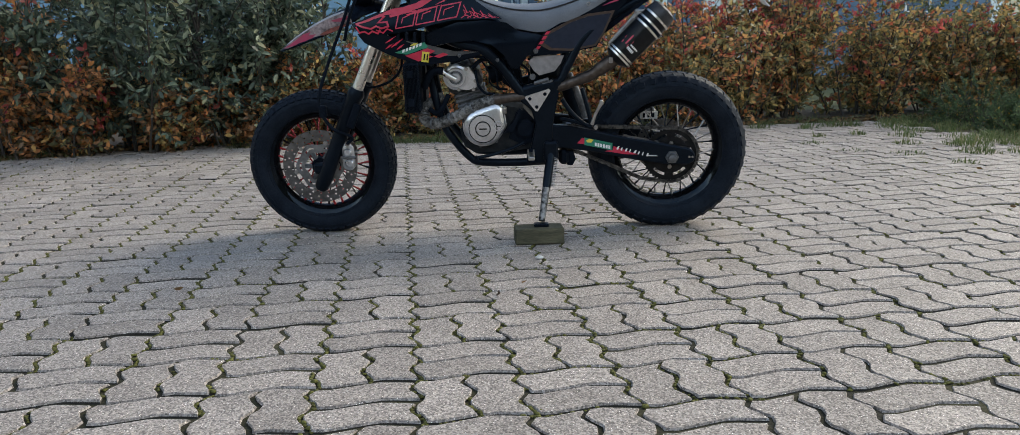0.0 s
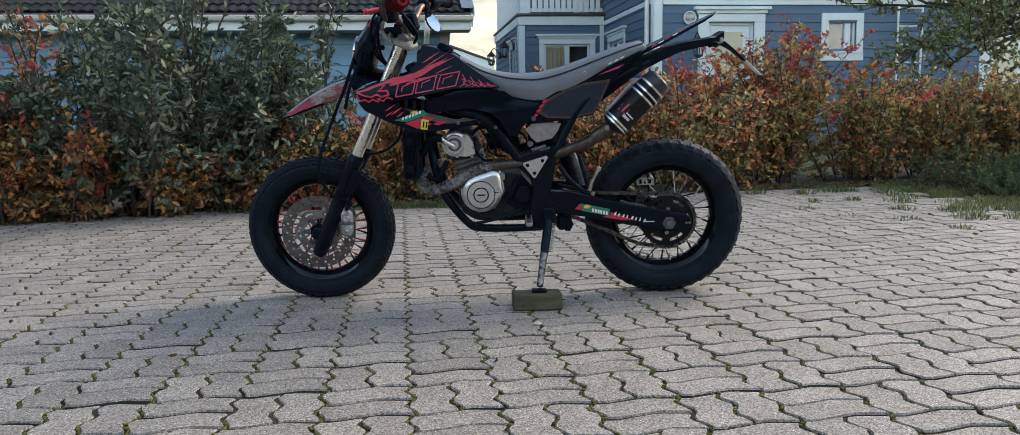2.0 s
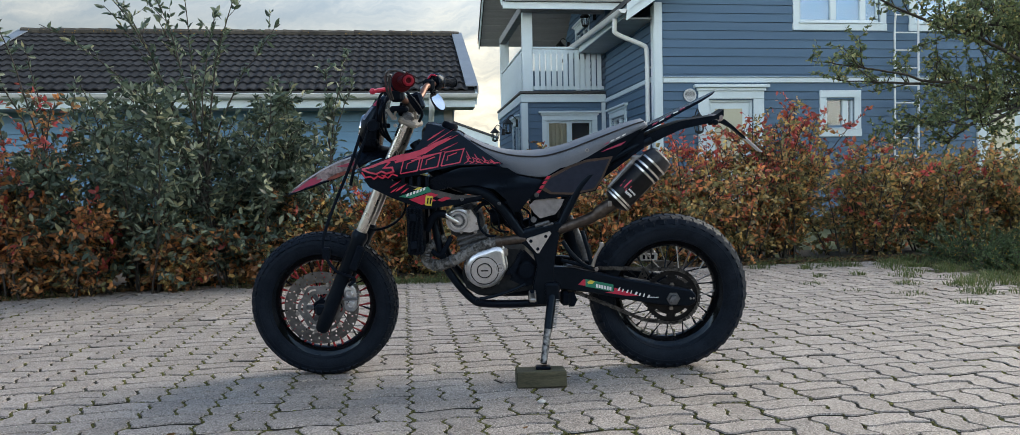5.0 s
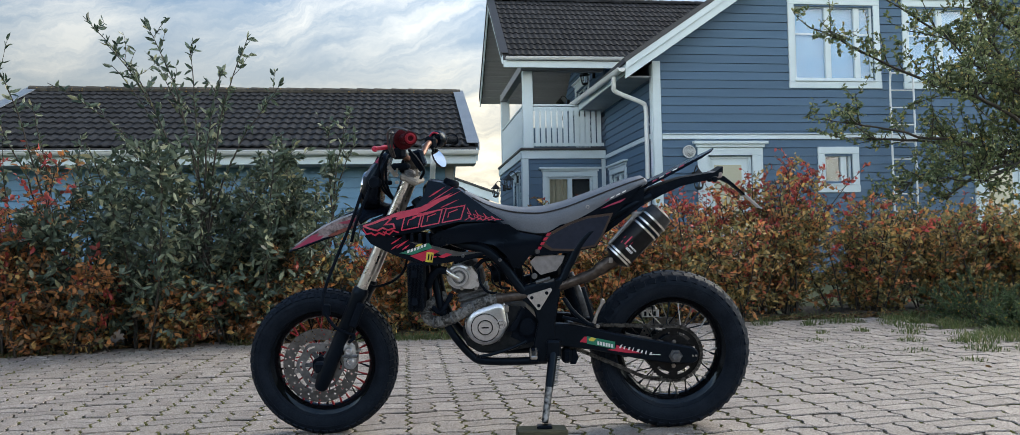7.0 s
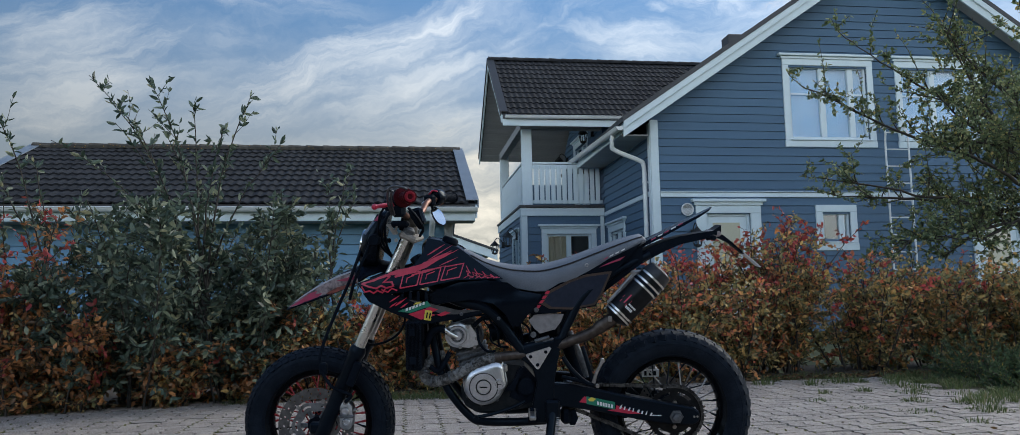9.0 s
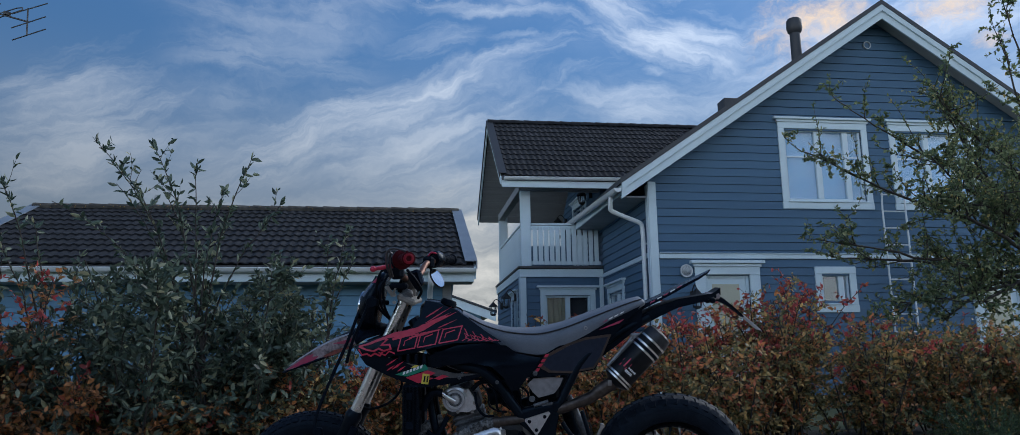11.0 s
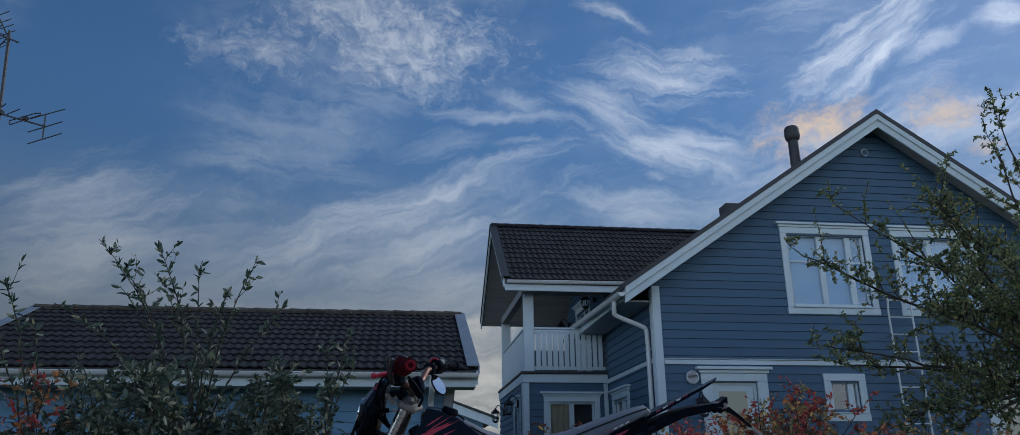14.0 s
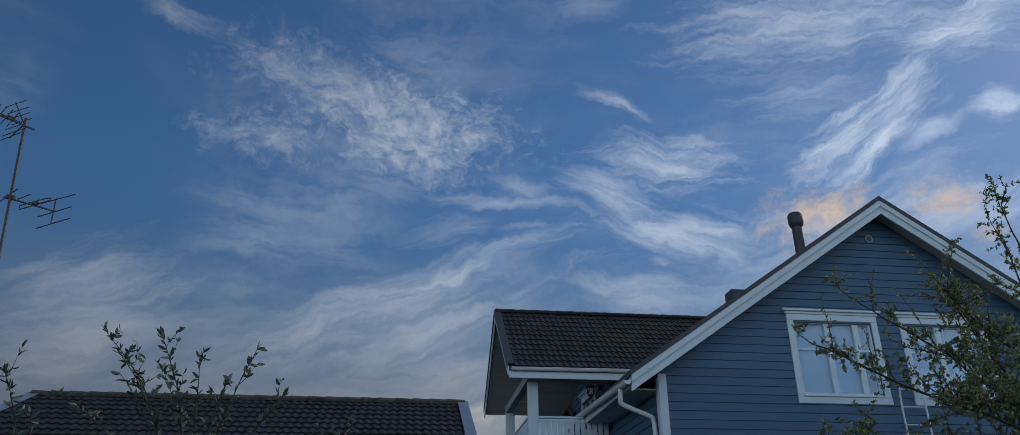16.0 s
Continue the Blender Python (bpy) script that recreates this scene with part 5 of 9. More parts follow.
def willow(seed, u, v, height, radius, stems, label, size=0.070, twigs=16, per=12, lean=(0, 0), whips=(), hub=0.0):
    """A tall loose shrub with arching whips and narrow grey-green leaves."""
    th = thing("willow_shrub", (u, v, -0.03), label, "shrub", "tall shrubs")
    p = Plant(seed)
    rng = p.rng
    for k in range(stems):
        a = rng.uniform(0, 2 * np.pi)
        r = radius * math.sqrt(rng.uniform(0.02, 1.0))
        top = height * rng.uniform(0.55, 1.0)
        start = np.array([0.25 * r * math.cos(a), 0.25 * r * math.sin(a), 0.0])
        way = p.wander(start, ((r * math.cos(a)) / height + lean[0], (r * math.sin(a)) / height + lean[1], 1.0), top, 12, 0.07)
        p.stem(way, 0.0095, 0.0025)
        p.leaves_on("leaf", way, 40, size, 0.42, 0.6, -0.05, 0.45)
        for j in range(twigs):
            t = rng.uniform(0.09, 0.95)
            i = min(int(t * 11), 10)
            b = way[i] + (way[i + 1] - way[i]) * (t * 11 - i)
            h = rng.uniform(0, 2 * np.pi)
            ln = rng.uniform(0.18, 0.5) * (1.25 - 0.75 * t)
            tw = p.wander(b, (math.cos(h), math.sin(h), rng.uniform(0.1, 1.3)), ln, 6, 0.16)
            p.stem(tw, 0.004, 0.0016, 3)
            p.leaves_on("leaf", tw, per, size, 0.42, 0.7, -0.1)
    for tip in whips:
        q = np.array(tip) - np.array((u, v, -0.03))
        foot = np.array((hub + rng.normal(0, 0.06), 0.2 * q[1], 0.5))
        bend = np.array((hub + 0.15 * (q[0] - hub), 0.5 * q[1], 0.75 * q[2]))
        ln = float(np.linalg.norm(q - foot))
        way = np.array([(1 - k) ** 2 * foot + 2 * k * (1 - k) * bend + k * k * q for k in np.linspace(0, 1, 14)]) + np.cumsum(rng.normal(0, 0.007, (14, 3)), 0)
        p.stem(way, 0.011, 0.0025)
        p.leaves_on("leaf", way, int(26 * ln), size * 1.05, 0.36, 0.5, 0.15, 0.3)
        for j in range(int(2 * ln)):
            i = int(rng.integers(6, 13))
            tw = p.wander(way[i], (rng.normal(0, 0.5), rng.normal(0, 0.5), 1.0), rng.uniform(0.1, 0.32), 5, 0.1)
            p.stem(tw, 0.003, 0.0015, 3)
            p.leaves_on("leaf", tw, 7, size * 0.9, 0.46, 0.55, 0.1)
    p.stem_mesh("branchwork", th, M_BARK)
    p.leaf_mesh("foliage", "leaf", th, L_WILLOW)
    return th


HEDGE_LABEL = "autumn hedge bush with orange and red leaves"
for i, (u, v, h, r, red) in enumerate([(0.15, 7.0, 0.95, 0.5, 0.1), (0.95, 7.1, 1.0, 0.55, 0.05), (1.8, 7.25, 1.06, 0.6, 0.08), (2.6, 7.4, 1.2, 0.55, 0.36), (3.2, 7.45, 1.14, 0.6, 0.25),
                                       (3.8, 7.6, 1.5, 0.36, 0.36), (4.7, 7.6, 1.18, 0.65, 0.15), (5.6, 7.6, 1.1, 0.6, 0.05), (6.35, 7.5, 1.1, 0.6, 0.05), (7.1, 7.4, 1.2, 0.65, 0.05), (7.9, 7.4, 1.25, 0.7, 0.05)]):
    bush(100 + i, u, v, h, r, L_AUTUMN, red, olive=min(0.78, 0.32 + 0.11 * max(0.0, u - 1.0)), berry=0.22, label="autumn hedge bush with olive, brown and orange leaves" if u > 4.6 else HEDGE_LABEL if red < 0.25 else "autumn hedge bush, orange below with crimson tips", stems=24)
for i, (u, v, h, r, red) in enumerate([(-0.55, 7.0, 0.80, 0.5, 0.05), (-1.2, 6.85, 0.60, 0.42, 0.03), (-1.85, 6.6, 0.58, 0.42, 0.05), (-2.5, 6.4, 0.72, 0.45, 0.12), (-3.2, 6.45, 0.98, 0.5, 0.2), (-3.9, 6.2, 1.05, 0.55, 0.2)]):
    bush(140 + i, u, v, h, r, L_BROWN, red, label="low hedge bush with rusty brown and orange leaves", stems=19, olive=0.3)
bush(160, -2.95, 6.25, 1.5, 0.4, L_BROWN, 0.25, stems=9, label="tall loose hedge sprigs with reddish brown leaves")
bush(170, 2.88, 16.5, 1.87, 0.28, L_BROWN, 0.3, stems=7, dens=0.5, size=0.07, label="small reddish garden shrub before the house window", group="garden shrubs")
willow(31, -2.05, 6.5, 1.95, 1.1, 24, "tall loose shrub with narrow grey-green leaves and long whips", twigs=28, per=14,
       whips=[(-2.54, 6.5, 2.60), (-2.32, 6.45, 2.42), (-2.05, 6.5, 2.57), (-1.98, 6.6, 2.24), (-1.68, 6.5, 2.40), (-1.27, 6.5, 2.46), (-1.04, 6.55, 2.12), (-2.75, 6.5, 2.1), (-2.2, 6.4, 2.2), (-1.5, 6.4, 2.2)], hub=0.45)
willow(32, -1.35, 6.7, 1.78, 0.85, 18, "tall loose shrub with narrow grey-green leaves", twigs=28, per=14)
willow(33, -2.8, 6.75, 1.8, 0.7, 8, "thin loose shrub with grey-green leaves", twigs=16, whips=[(-3.15, 6.5, 2.27), (-2.95, 6.6, 1.96), (-3.3, 6.7, 1.9)])
willow(34, -0.75, 6.95, 1.75, 0.5, 9, "thin loose shrub with grey-green leaves", twigs=18, per=12, whips=[(-0.46, 6.9, 1.98), (-0.40, 6.9, 1.72), (-0.62, 6.9, 1.8)], hub=0.12)


def apple_tree():
    """A wide crown that reaches over the hedge from a trunk beyond it: crooked limbs, upright shoots, leaves in loose tufts."""
    th = thing("apple_tree", (9.3, 9.4, -0.03), "wide-branched fruit tree with thinning green leaves", "tree")
    p = Plant(77)
    rng = p.rng
    trunk = p.wander((0, 0, 0), (-0.08, 0, 1), 2.1, 8, 0.04)
    p.stem(trunk, 0.11, 0.075, 9)
    limbs = [([(-1.6, -0.1, 1.95), (-2.8, -0.2, 2.1), (-4.0, -0.3, 2.25)], 1.1), ([(-1.5, -0.4, 1.70), (-2.4, -0.6, 1.56), (-3.0, -0.7, 1.50)], 0.9),
             ([(-1.3, 0.0, 2.5), (-2.7, 0.1, 3.0), (-4.05, -0.1, 3.5)], 1.0), ([(-1.1, 0.1, 2.9), (-2.2, 0.2, 3.55), (-3.3, 0.1, 4.1)], 0.9), ([(-0.7, 0.1, 3.1), (-1.4, 0.2, 3.8), (-1.8, 0.3, 4.3)], 1.3),
             ([(-1.5, -0.5, 2.1), (-2.5, -0.9, 2.35), (-3.3, -1.1, 2.45)], 1.0), ([(-1.4, 0.5, 2.0), (-2.3, 0.9, 2.2), (-3.1, 1.1, 2.3)], 0.9), ([(-1.2, -0.4, 1.85), (-1.9, -0.5, 1.62), (-2.3, -0.6, 1.45)], 0.6),
             ([(-1.0, -0.3, 2.4), (-1.9, -0.6, 2.7), (-2.7, -0.7, 2.75)], 0.9), ([(0.6, -0.3, 2.6), (1.4, -0.5, 3.2), (1.8, -0.6, 3.7)], 1.0), ([(0.3, 0.5, 2.9), (0.6, 1.1, 3.6), (0.7, 1.4, 4.2)], 1.0),
             ([(-0.4, -0.2, 3.2), (-0.75, -0.3, 4.3), (-0.95, -0.3, 5.5)], 0.7), ([(-0.2, 0.1, 3.2), (-0.45, 0.2, 4.3), (-0.6, 0.2, 5.2)], 0.6), ([(-0.8, 0.2, 2.7), (-1.4, 0.3, 3.5), (-1.7, 0.4, 4.4)], 1.2), ([(-1.0, -0.2, 2.3), (-1.8, -0.3, 2.9), (-2.3, -0.3, 3.4)], 1.1), ([(-0.9, -0.3, 1.9), (-1.3, -0.5, 1.55), (-1.5, -0.6, 1.3)], 1.0), ([(-1.7, 0.2, 1.8), (-2.5, 0.1, 1.55), (-2.9, 0.0, 1.32)], 0.5), ([(-1.2, 0.3, 1.8), (-1.8, 0.2, 1.5), (-2.2, 0.1, 1.25)], 0.6), ([(-0.8, -0.5, 2.3), (-1.4, -0.9, 2.6), (-1.9, -1.1, 2.9)], 1.0)]
    for pts, dens in limbs:
        t = int(rng.integers(5, 8))
        way = np.array([tuple(q) for q in spline([tuple(trunk[t])] + pts, 6)])
        way = way + np.cumsum(rng.normal(0, 0.012, way.shape), 0)
        p.stem(way, 0.036, 0.007, 7)
        for j in range(int(19 * dens)):
            i = int(rng.integers(5, len(way)))
            along = unit(way[i] - way[i - 1])
            br = p.wander(way[i], along * 0.7 + rng.normal(0, 0.6, 3) + np.array([0, 0, 0.45]), rng.uniform(0.25, 0.75), 7, 0.16, 0.05)
            p.stem(br, 0.009, 0.003, 4)
            p.leaves_on("leaf", br, 19, 0.060, 0.55, 0.9)
            for q in range(4):
                k = int(rng.integers(2, 7))
                tw = p.wander(br[k], rng.normal(0, 0.8, 3) + np.array([0, 0, 0.3]), rng.uniform(0.10, 0.32), 5, 0.15)
                p.stem(tw, 0.004, 0.002, 3)
                p.leaves_on("leaf", tw, 14, 0.056, 0.55, 0.9)
        # upright water shoots with few leaves
        for j in range(2):
            i = int(rng.integers(8, len(way)))
            if way[i][2] > 2.3:
                sh = p.wander(way[i], (rng.normal(-0.1, 0.2), rng.normal(0, 0.2), 1.0), rng.uniform(0.6, 1.3), 9, 0.06)
                p.stem(sh, 0.008, 0.002, 4)
                p.leaves_on("leaf", sh, 26, 0.058, 0.5, 0.7, 0.1)
    p.stem_mesh("trunk", th, M_BARK)
    p.leaf_mesh("crown", "leaf", th, L_APPLE)


apple_tree()


def low_bush(seed, u, v, height, radius, label):
    th = thing("low_shrub", (u, v, -0.03), label, "shrub")
    p = Plant(seed)
    for k in range(95):
        a = p.rng.uniform(0, 2 * np.pi)
        e = p.rng.uniform(0.1, 1.2)
        way = p.wander((0.2 * radius * math.cos(a), 0.2 * radius * math.sin(a), 0), (math.cos(a) * math.cos(e), math.sin(a) * math.cos(e), math.sin(e) * 0.8), radius * p.rng.uniform(0.6, 1.1) * (0.6 + 0.5 * height), 7, 0.12)
        p.stem(way, 0.006, 0.002, 4)
        p.leaves_on("leaf", way, 130, 0.030, 0.30, 0.75, 0.1)
    p.stem_mesh("branchwork", th, M_BARK)
    p.leaf_mesh("foliage", "leaf", th, L_GREEN)


low_bush(51, 5.2, 6.5, 0.5, 0.62, "low spreading dark green shrub at the paving's edge")
low_bush(52, 4.95, 5.75, 0.35, 0.42, "low green shrub with a few yellow leaves")
low_bush(53, 5.7, 6.1, 0.5, 0.55, "low feathery green shrub beside the hedge")


def blades(name, seed, spots, label):
    """Grass and weeds as single bent blades."""
    rng = np.random.default_rng(seed)
    vs, fs = [], []
    for (u, v, r, n, h) in spots:
        for _ in range(n):
            a, rr = rng.uniform(0, 2 * np.pi), r * math.sqrt(rng.uniform())
            x, y = u + rr * math.cos(a), v + rr * math.sin(a)
            b, hh = a + rng.normal(0, 0.9), h * rng.uniform(0.35, 1.25) * (1.25 - 0.85 * (rr / r) ** 1.5)
            dx, dy = math.cos(b), math.sin(b)
            l = hh * rng.uniform(0.3, 1.5)
            w = rng.uniform(0.0018, 0.0038)
            q = len(vs)
            vs += [(x - dy * w, y + dx * w, -0.012), (x + dy * w, y - dx * w, -0.012), (x + dx * l * 0.4 + dy * w * 0.8, y + dy * l * 0.4 - dx * w * 0.8, hh * 0.65),
                   (x + dx * l * 0.4 - dy * w * 0.8, y + dy * l * 0.4 + dx * w * 0.8, hh * 0.65), (x + dx * l, y + dy * l, hh)]
            fs += [(q, q + 1, q + 2, q + 3), (q + 3, q + 2, q + 4)]
    me = bpy.data.meshes.new(name)
    me.from_pydata(vs, [], fs)
    me.materials.append(L_GRASS)
    ob = new(name, me)
    ob.matrix_world = SITE
    return tagged(ob, label, "grass", "", "stuff")


# soil under the hedge, strewn with fallen leaves
def soil_bed():
    bm = bmesh.new()
    us = np.arange(-4.8, 8.8, 0.2)
    rows = [[bm.verts.new((u, pave_edge(u) + 0.10 + 0.05 * noise.noise(Vector((u * 3, 0, 0))), -0.012)) for u in us], [bm.verts.new((u, pave_edge(u) + 0.45, 0.012 + 0.012 * noise.noise(Vector((u * 4, 1, 0))))) for u in us],
            [bm.verts.new((u, 8.4, 0.0)) for u in us]]
    for a, b in zip(rows, rows[1:]):
        for k in range(len(us) - 1):
            bm.faces.new((a[k], a[k + 1], b[k + 1], b[k]))
    setting("flower_bed", bm, M_SOIL, "dark soil under the hedge", "soil", 60)
    p = Plant(61)
    n = 2600
    u = p.rng.uniform(-4.0, 5.2, n)
    v = np.array([pave_edge(x) for x in u]) + 0.05 + np.abs(p.rng.normal(0, 0.22, n))
    base = np.stack([u, v, 0.004 + p.rng.uniform(0, 0.02, n)], 1)
    a = p.rng.uniform(0, 2 * np.pi, n)
    p.leaf("leaf", base, np.stack([np.cos(a), np.sin(a), p.rng.normal(0, 0.12, n)], 1), p.rng.uniform(0.025, 0.05, n), 0.55)
    n = 46
    u, v = p.rng.uniform(-3.0, 3.6, n), p.rng.uniform(2.2, 6.3, n)
    a = p.rng.uniform(0, 2 * np.pi, n)
    p.leaf("leaf", np.stack([u, v, np.full(n, 0.006)], 1), np.stack([np.cos(a), np.sin(a), p.rng.normal(0, 0.08, n)], 1), p.rng.uniform(0.015, 0.04, n), 0.5)
    ob = p.leaf_mesh("leaf_litter", "leaf", None, leafy("dry_litter", [(0.0, (0.05, 0.03, 0.015)), (0.5, (0.14, 0.08, 0.035)), (0.9, (0.24, 0.13, 0.05)), (1.0, (0.3, 0.24, 0.12))], 0.8, 0.1))
    ob.matrix_world = SITE
    tagged(ob, "dry fallen leaves strewn on soil and paving", "leaves", "", "stuff")


soil_bed()
_rng = np.random.default_rng(9)
edge = [(u, pave_edge(u) + 0.2 + _rng.normal(0, 0.07), _rng.uniform(0.05, 0.17), int(_rng.integers(20, 90)), _rng.uniform(0.025, 0.075)) for u in np.arange(-4.0, 5.4, 0.10) if noise.noise(Vector((u * 1.7, 4.0, 0.0))) > -0.22 or -0.4 < u < 0.5]
verge = [(_rng.uniform(3.9, 5.6), _rng.uniform(4.6, 6.8), _rng.uniform(0.06, 0.2), int(_rng.integers(60, 130)), _rng.uniform(0.03, 0.08)) for _ in range(18)]
weeds = verge + [(4.35 + _rng.uniform(0, 1.2), _rng.uniform(4.3, 6.9), _rng.uniform(0.05, 0.2), int(_rng.integers(60, 150)), _rng.uniform(0.03, 0.07)) for _ in range(70)]
tufts = [(3.62, 5.9, 0.07, 70, 0.045), (3.25, 5.85, 0.06, 50, 0.045), (2.75, 6.3, 0.05, 50, 0.04), (3.0, 5.45, 0.1, 40, 0.025), (3.35, 4.3, 0.08, 50, 0.03), (3.1, 6.6, 0.1, 90, 0.07), (3.3, 4.75, 0.12, 60, 0.03),
         (3.62, 5.25, 0.10, 90, 0.04), (3.95, 5.05, 0.16, 240, 0.06), (4.25, 5.2, 0.22, 320, 0.07), (3.75, 4.7, 0.14, 170, 0.045), (4.1, 4.6, 0.18, 240, 0.06), (4.4, 4.85, 0.2, 280, 0.07), (3.9, 5.7, 0.12, 100, 0.05), (4.15, 6.0, 0.15, 130, 0.05), (3.5, 6.45, 0.1, 90, 0.06), (3.8, 6.6, 0.16, 120, 0.06), (3.05, 5.0, 0.09, 40, 0.02)]
fringe = [(u, 6.42 + _rng.normal(0, 0.06), _rng.uniform(0.06, 0.12), 75, 0.05) for u in np.arange(-0.35, 0.75, 0.055)]
blades("weeds_and_grass", 3, edge + weeds + tufts + fringe, "green grass and weeds along the paving's edge")

# ---- the motorcycle ----
# bluish sheen values put the sky's blue cast into the bike's reflections
M_TYRE = surf("tyre_rubber", (0.0061, 0.0085, 0.0136), (0.0145, 0.0187, 0.0272), 18, 0.45, 0.65, bump=0.3, fine=150, spec=0.13, sheen=(0.55, 0.78, 1.0))
M_PLASTIC = surf("black_gloss_plastic", (0.0018, 0.0027, 0.0054), (0.0040, 0.0056, 0.0104), 9, 0.18, 0.30, bump=0.02, fine=220, spec=0.17, sheen=(0.52, 0.76, 1.0))
M_MATTE = surf("matte_black", (0.0028, 0.0040, 0.0070), (0.0066, 0.0090, 0.0146), 20, 0.55, 0.7, bump=0.15, fine=160, spec=0.10, sheen=(0.52, 0.76, 1.0))
M_FRAME = surf("black_frame_paint", (0.0020, 0.0030, 0.0054), (0.0046, 0.0062, 0.0104), 12, 0.30, 0.42, bump=0.05, fine=120, spec=0.20, sheen=(0.52, 0.76, 1.0))
M_RIM = surf("black_anodised_rim", (0.003, 0.0034, 0.0045), (0.006, 0.0066, 0.0085), 15, 0.08, 0.14, bump=0.0, spec=0.30, sheen=(0.6, 0.8, 1.0))
M_SEAT = surf("grey_seat_vinyl", (0.1176, 0.1296, 0.1512), (0.1680, 0.1824, 0.2088), 9, 0.50, 0.62, bump=0.25, fine=260, sheen=(0.8, 0.9, 1.0))
M_SEAM = surf("seat_piping", (0.015, 0.015, 0.016), (0.02, 0.02, 0.022), 20, 0.6)
M_CHROME = surf("chromed_tube", (0.70, 0.67, 0.62), (0.80, 0.77, 0.72), 20, 0.22, 0.34, metal=1.0, bump=0.02)
M_CASE = surf("silver_engine_case", (0.56, 0.575, 0.60), (0.72, 0.735, 0.76), 14, 0.24, 0.36, metal=0.95, bump=0.12, fine=140)
M_CASE_DK = surf("dull_engine_alloy", (0.082, 0.087, 0.094), (0.175, 0.182, 0.192), 22, 0.45, 0.65, metal=0.7, bump=0.25, fine=120)
M_CASE_BK = surf("grimy_black_case", (0.006, 0.006, 0.006), (0.022, 0.0215, 0.021), 25, 0.6, 0.75, bump=0.25, spec=0.25, sheen=(0.62, 0.80, 1.0))
M_STEEL = surf("worn_steel", (0.30, 0.28, 0.26), (0.45, 0.43, 0.41), 25, 0.35, 0.55, metal=0.9, bump=0.1)
M_PIPE = surf("heat_tinted_pipe", (0.055, 0.042, 0.036), (0.125, 0.103, 0.088), 16, 0.35, 0.55, metal=0.8, bump=0.08)
M_WRAP = surf("exhaust_wrap", (0.022, 0.021, 0.020), (0.21, 0.205, 0.195), 26, 0.8, bump=0.9, fine=110, contrast=0.35)
M_DISC = surf("brake_disc_steel", (0.115, 0.108, 0.104), (0.185, 0.176, 0.170), 30, 0.36, 0.48, metal=0.8, bump=0.05)
M_RED = surf("red_decal", (0.46, 0.014, 0.045), (0.58, 0.03, 0.075), 10, 0.35, bump=0.02)
M_PINK = surf("faded_red_decal", (0.45, 0.03, 0.11), (0.30, 0.06, 0.09), 22, 0.35, bump=0.02)
M_SPOKE_RED = surf("red_spoke_wrap", (0.30, 0.012, 0.018), (0.42, 0.02, 0.026), 10, 0.45, bump=0)
M_DECAL_W = surf("white_decal", (0.70, 0.70, 0.70), (0.78, 0.78, 0.78), 20, 0.4, bump=0)
M_DECAL_G = surf("green_decal", (0.01, 0.17, 0.10), (0.015, 0.21, 0.13), 20, 0.4, bump=0)
M_DECAL_Y = surf("yellow_decal", (0.62, 0.50, 0.06), (0.72, 0.58, 0.09), 20, 0.4, bump=0)
M_DECAL_B = surf("blue_grey_decal", (0.012, 0.018, 0.034), (0.020, 0.028, 0.048), 6, 0.30, bump=0.02, spec=0.30)
M_GREY_PANEL = surf("pale_grey_plastic", (0.16, 0.15, 0.15), (0.28, 0.262, 0.26), 8, 0.4, bump=0.05)
M_CARBON = surf("carbon_cap", (0.012, 0.012, 0.013), (0.035, 0.035, 0.038), 60, 0.3, 0.4, bump=0.1, fine=260)
M_GRIP = surf("red_rubber_grip", (0.038, 0.001, 0.003), (0.065, 0.002, 0.006), 25, 0.55, bump=0.25, fine=200, spec=0.12)
M_MIRROR = surf("mirror_glass", (0.74, 0.75, 0.76), (0.80, 0.81, 0.82), 3, 0.04, metal=1.0, bump=0)

TILT = 7.0
BIKE_M = pose(0, 3.18, 0, TILT, 0, 0)
bike = thing("motorcycle", (0, 0, 0), "black and red supermoto motorcycle with grey seat on its side stand", "motorcycle", m=BIKE_M)
FX, FZ, FR = -0.745, 0.2915, 0.2905        # front axle and tyre radius
RX, RZ, RR = 0.633, 0.3155, 0.3145


def bent(bm, f, cuts=0.03):
    """Cuts a flat (x, z) sheet into small cells and bends it to y = f(x, z)."""
    for ax in (0, 2):
        lo = min(v.co[ax] for v in bm.verts)
        hi = max(v.co[ax] for v in bm.verts)
        n = int((hi - lo) / cuts)
        for k in range(1, n + 1):
            c = [0, 0, 0]
            c[ax] = lo + (hi - lo) * k / (n + 1)
            no = [0, 0, 0]
            no[ax] = 1
            bmesh.ops.bisect_plane(bm, geom=bm.verts[:] + bm.edges[:] + bm.faces[:], plane_co=c, plane_no=no, dist=1e-6)
    for v in bm.verts:
        v.co.y = f(v.co.x, v.co.z)


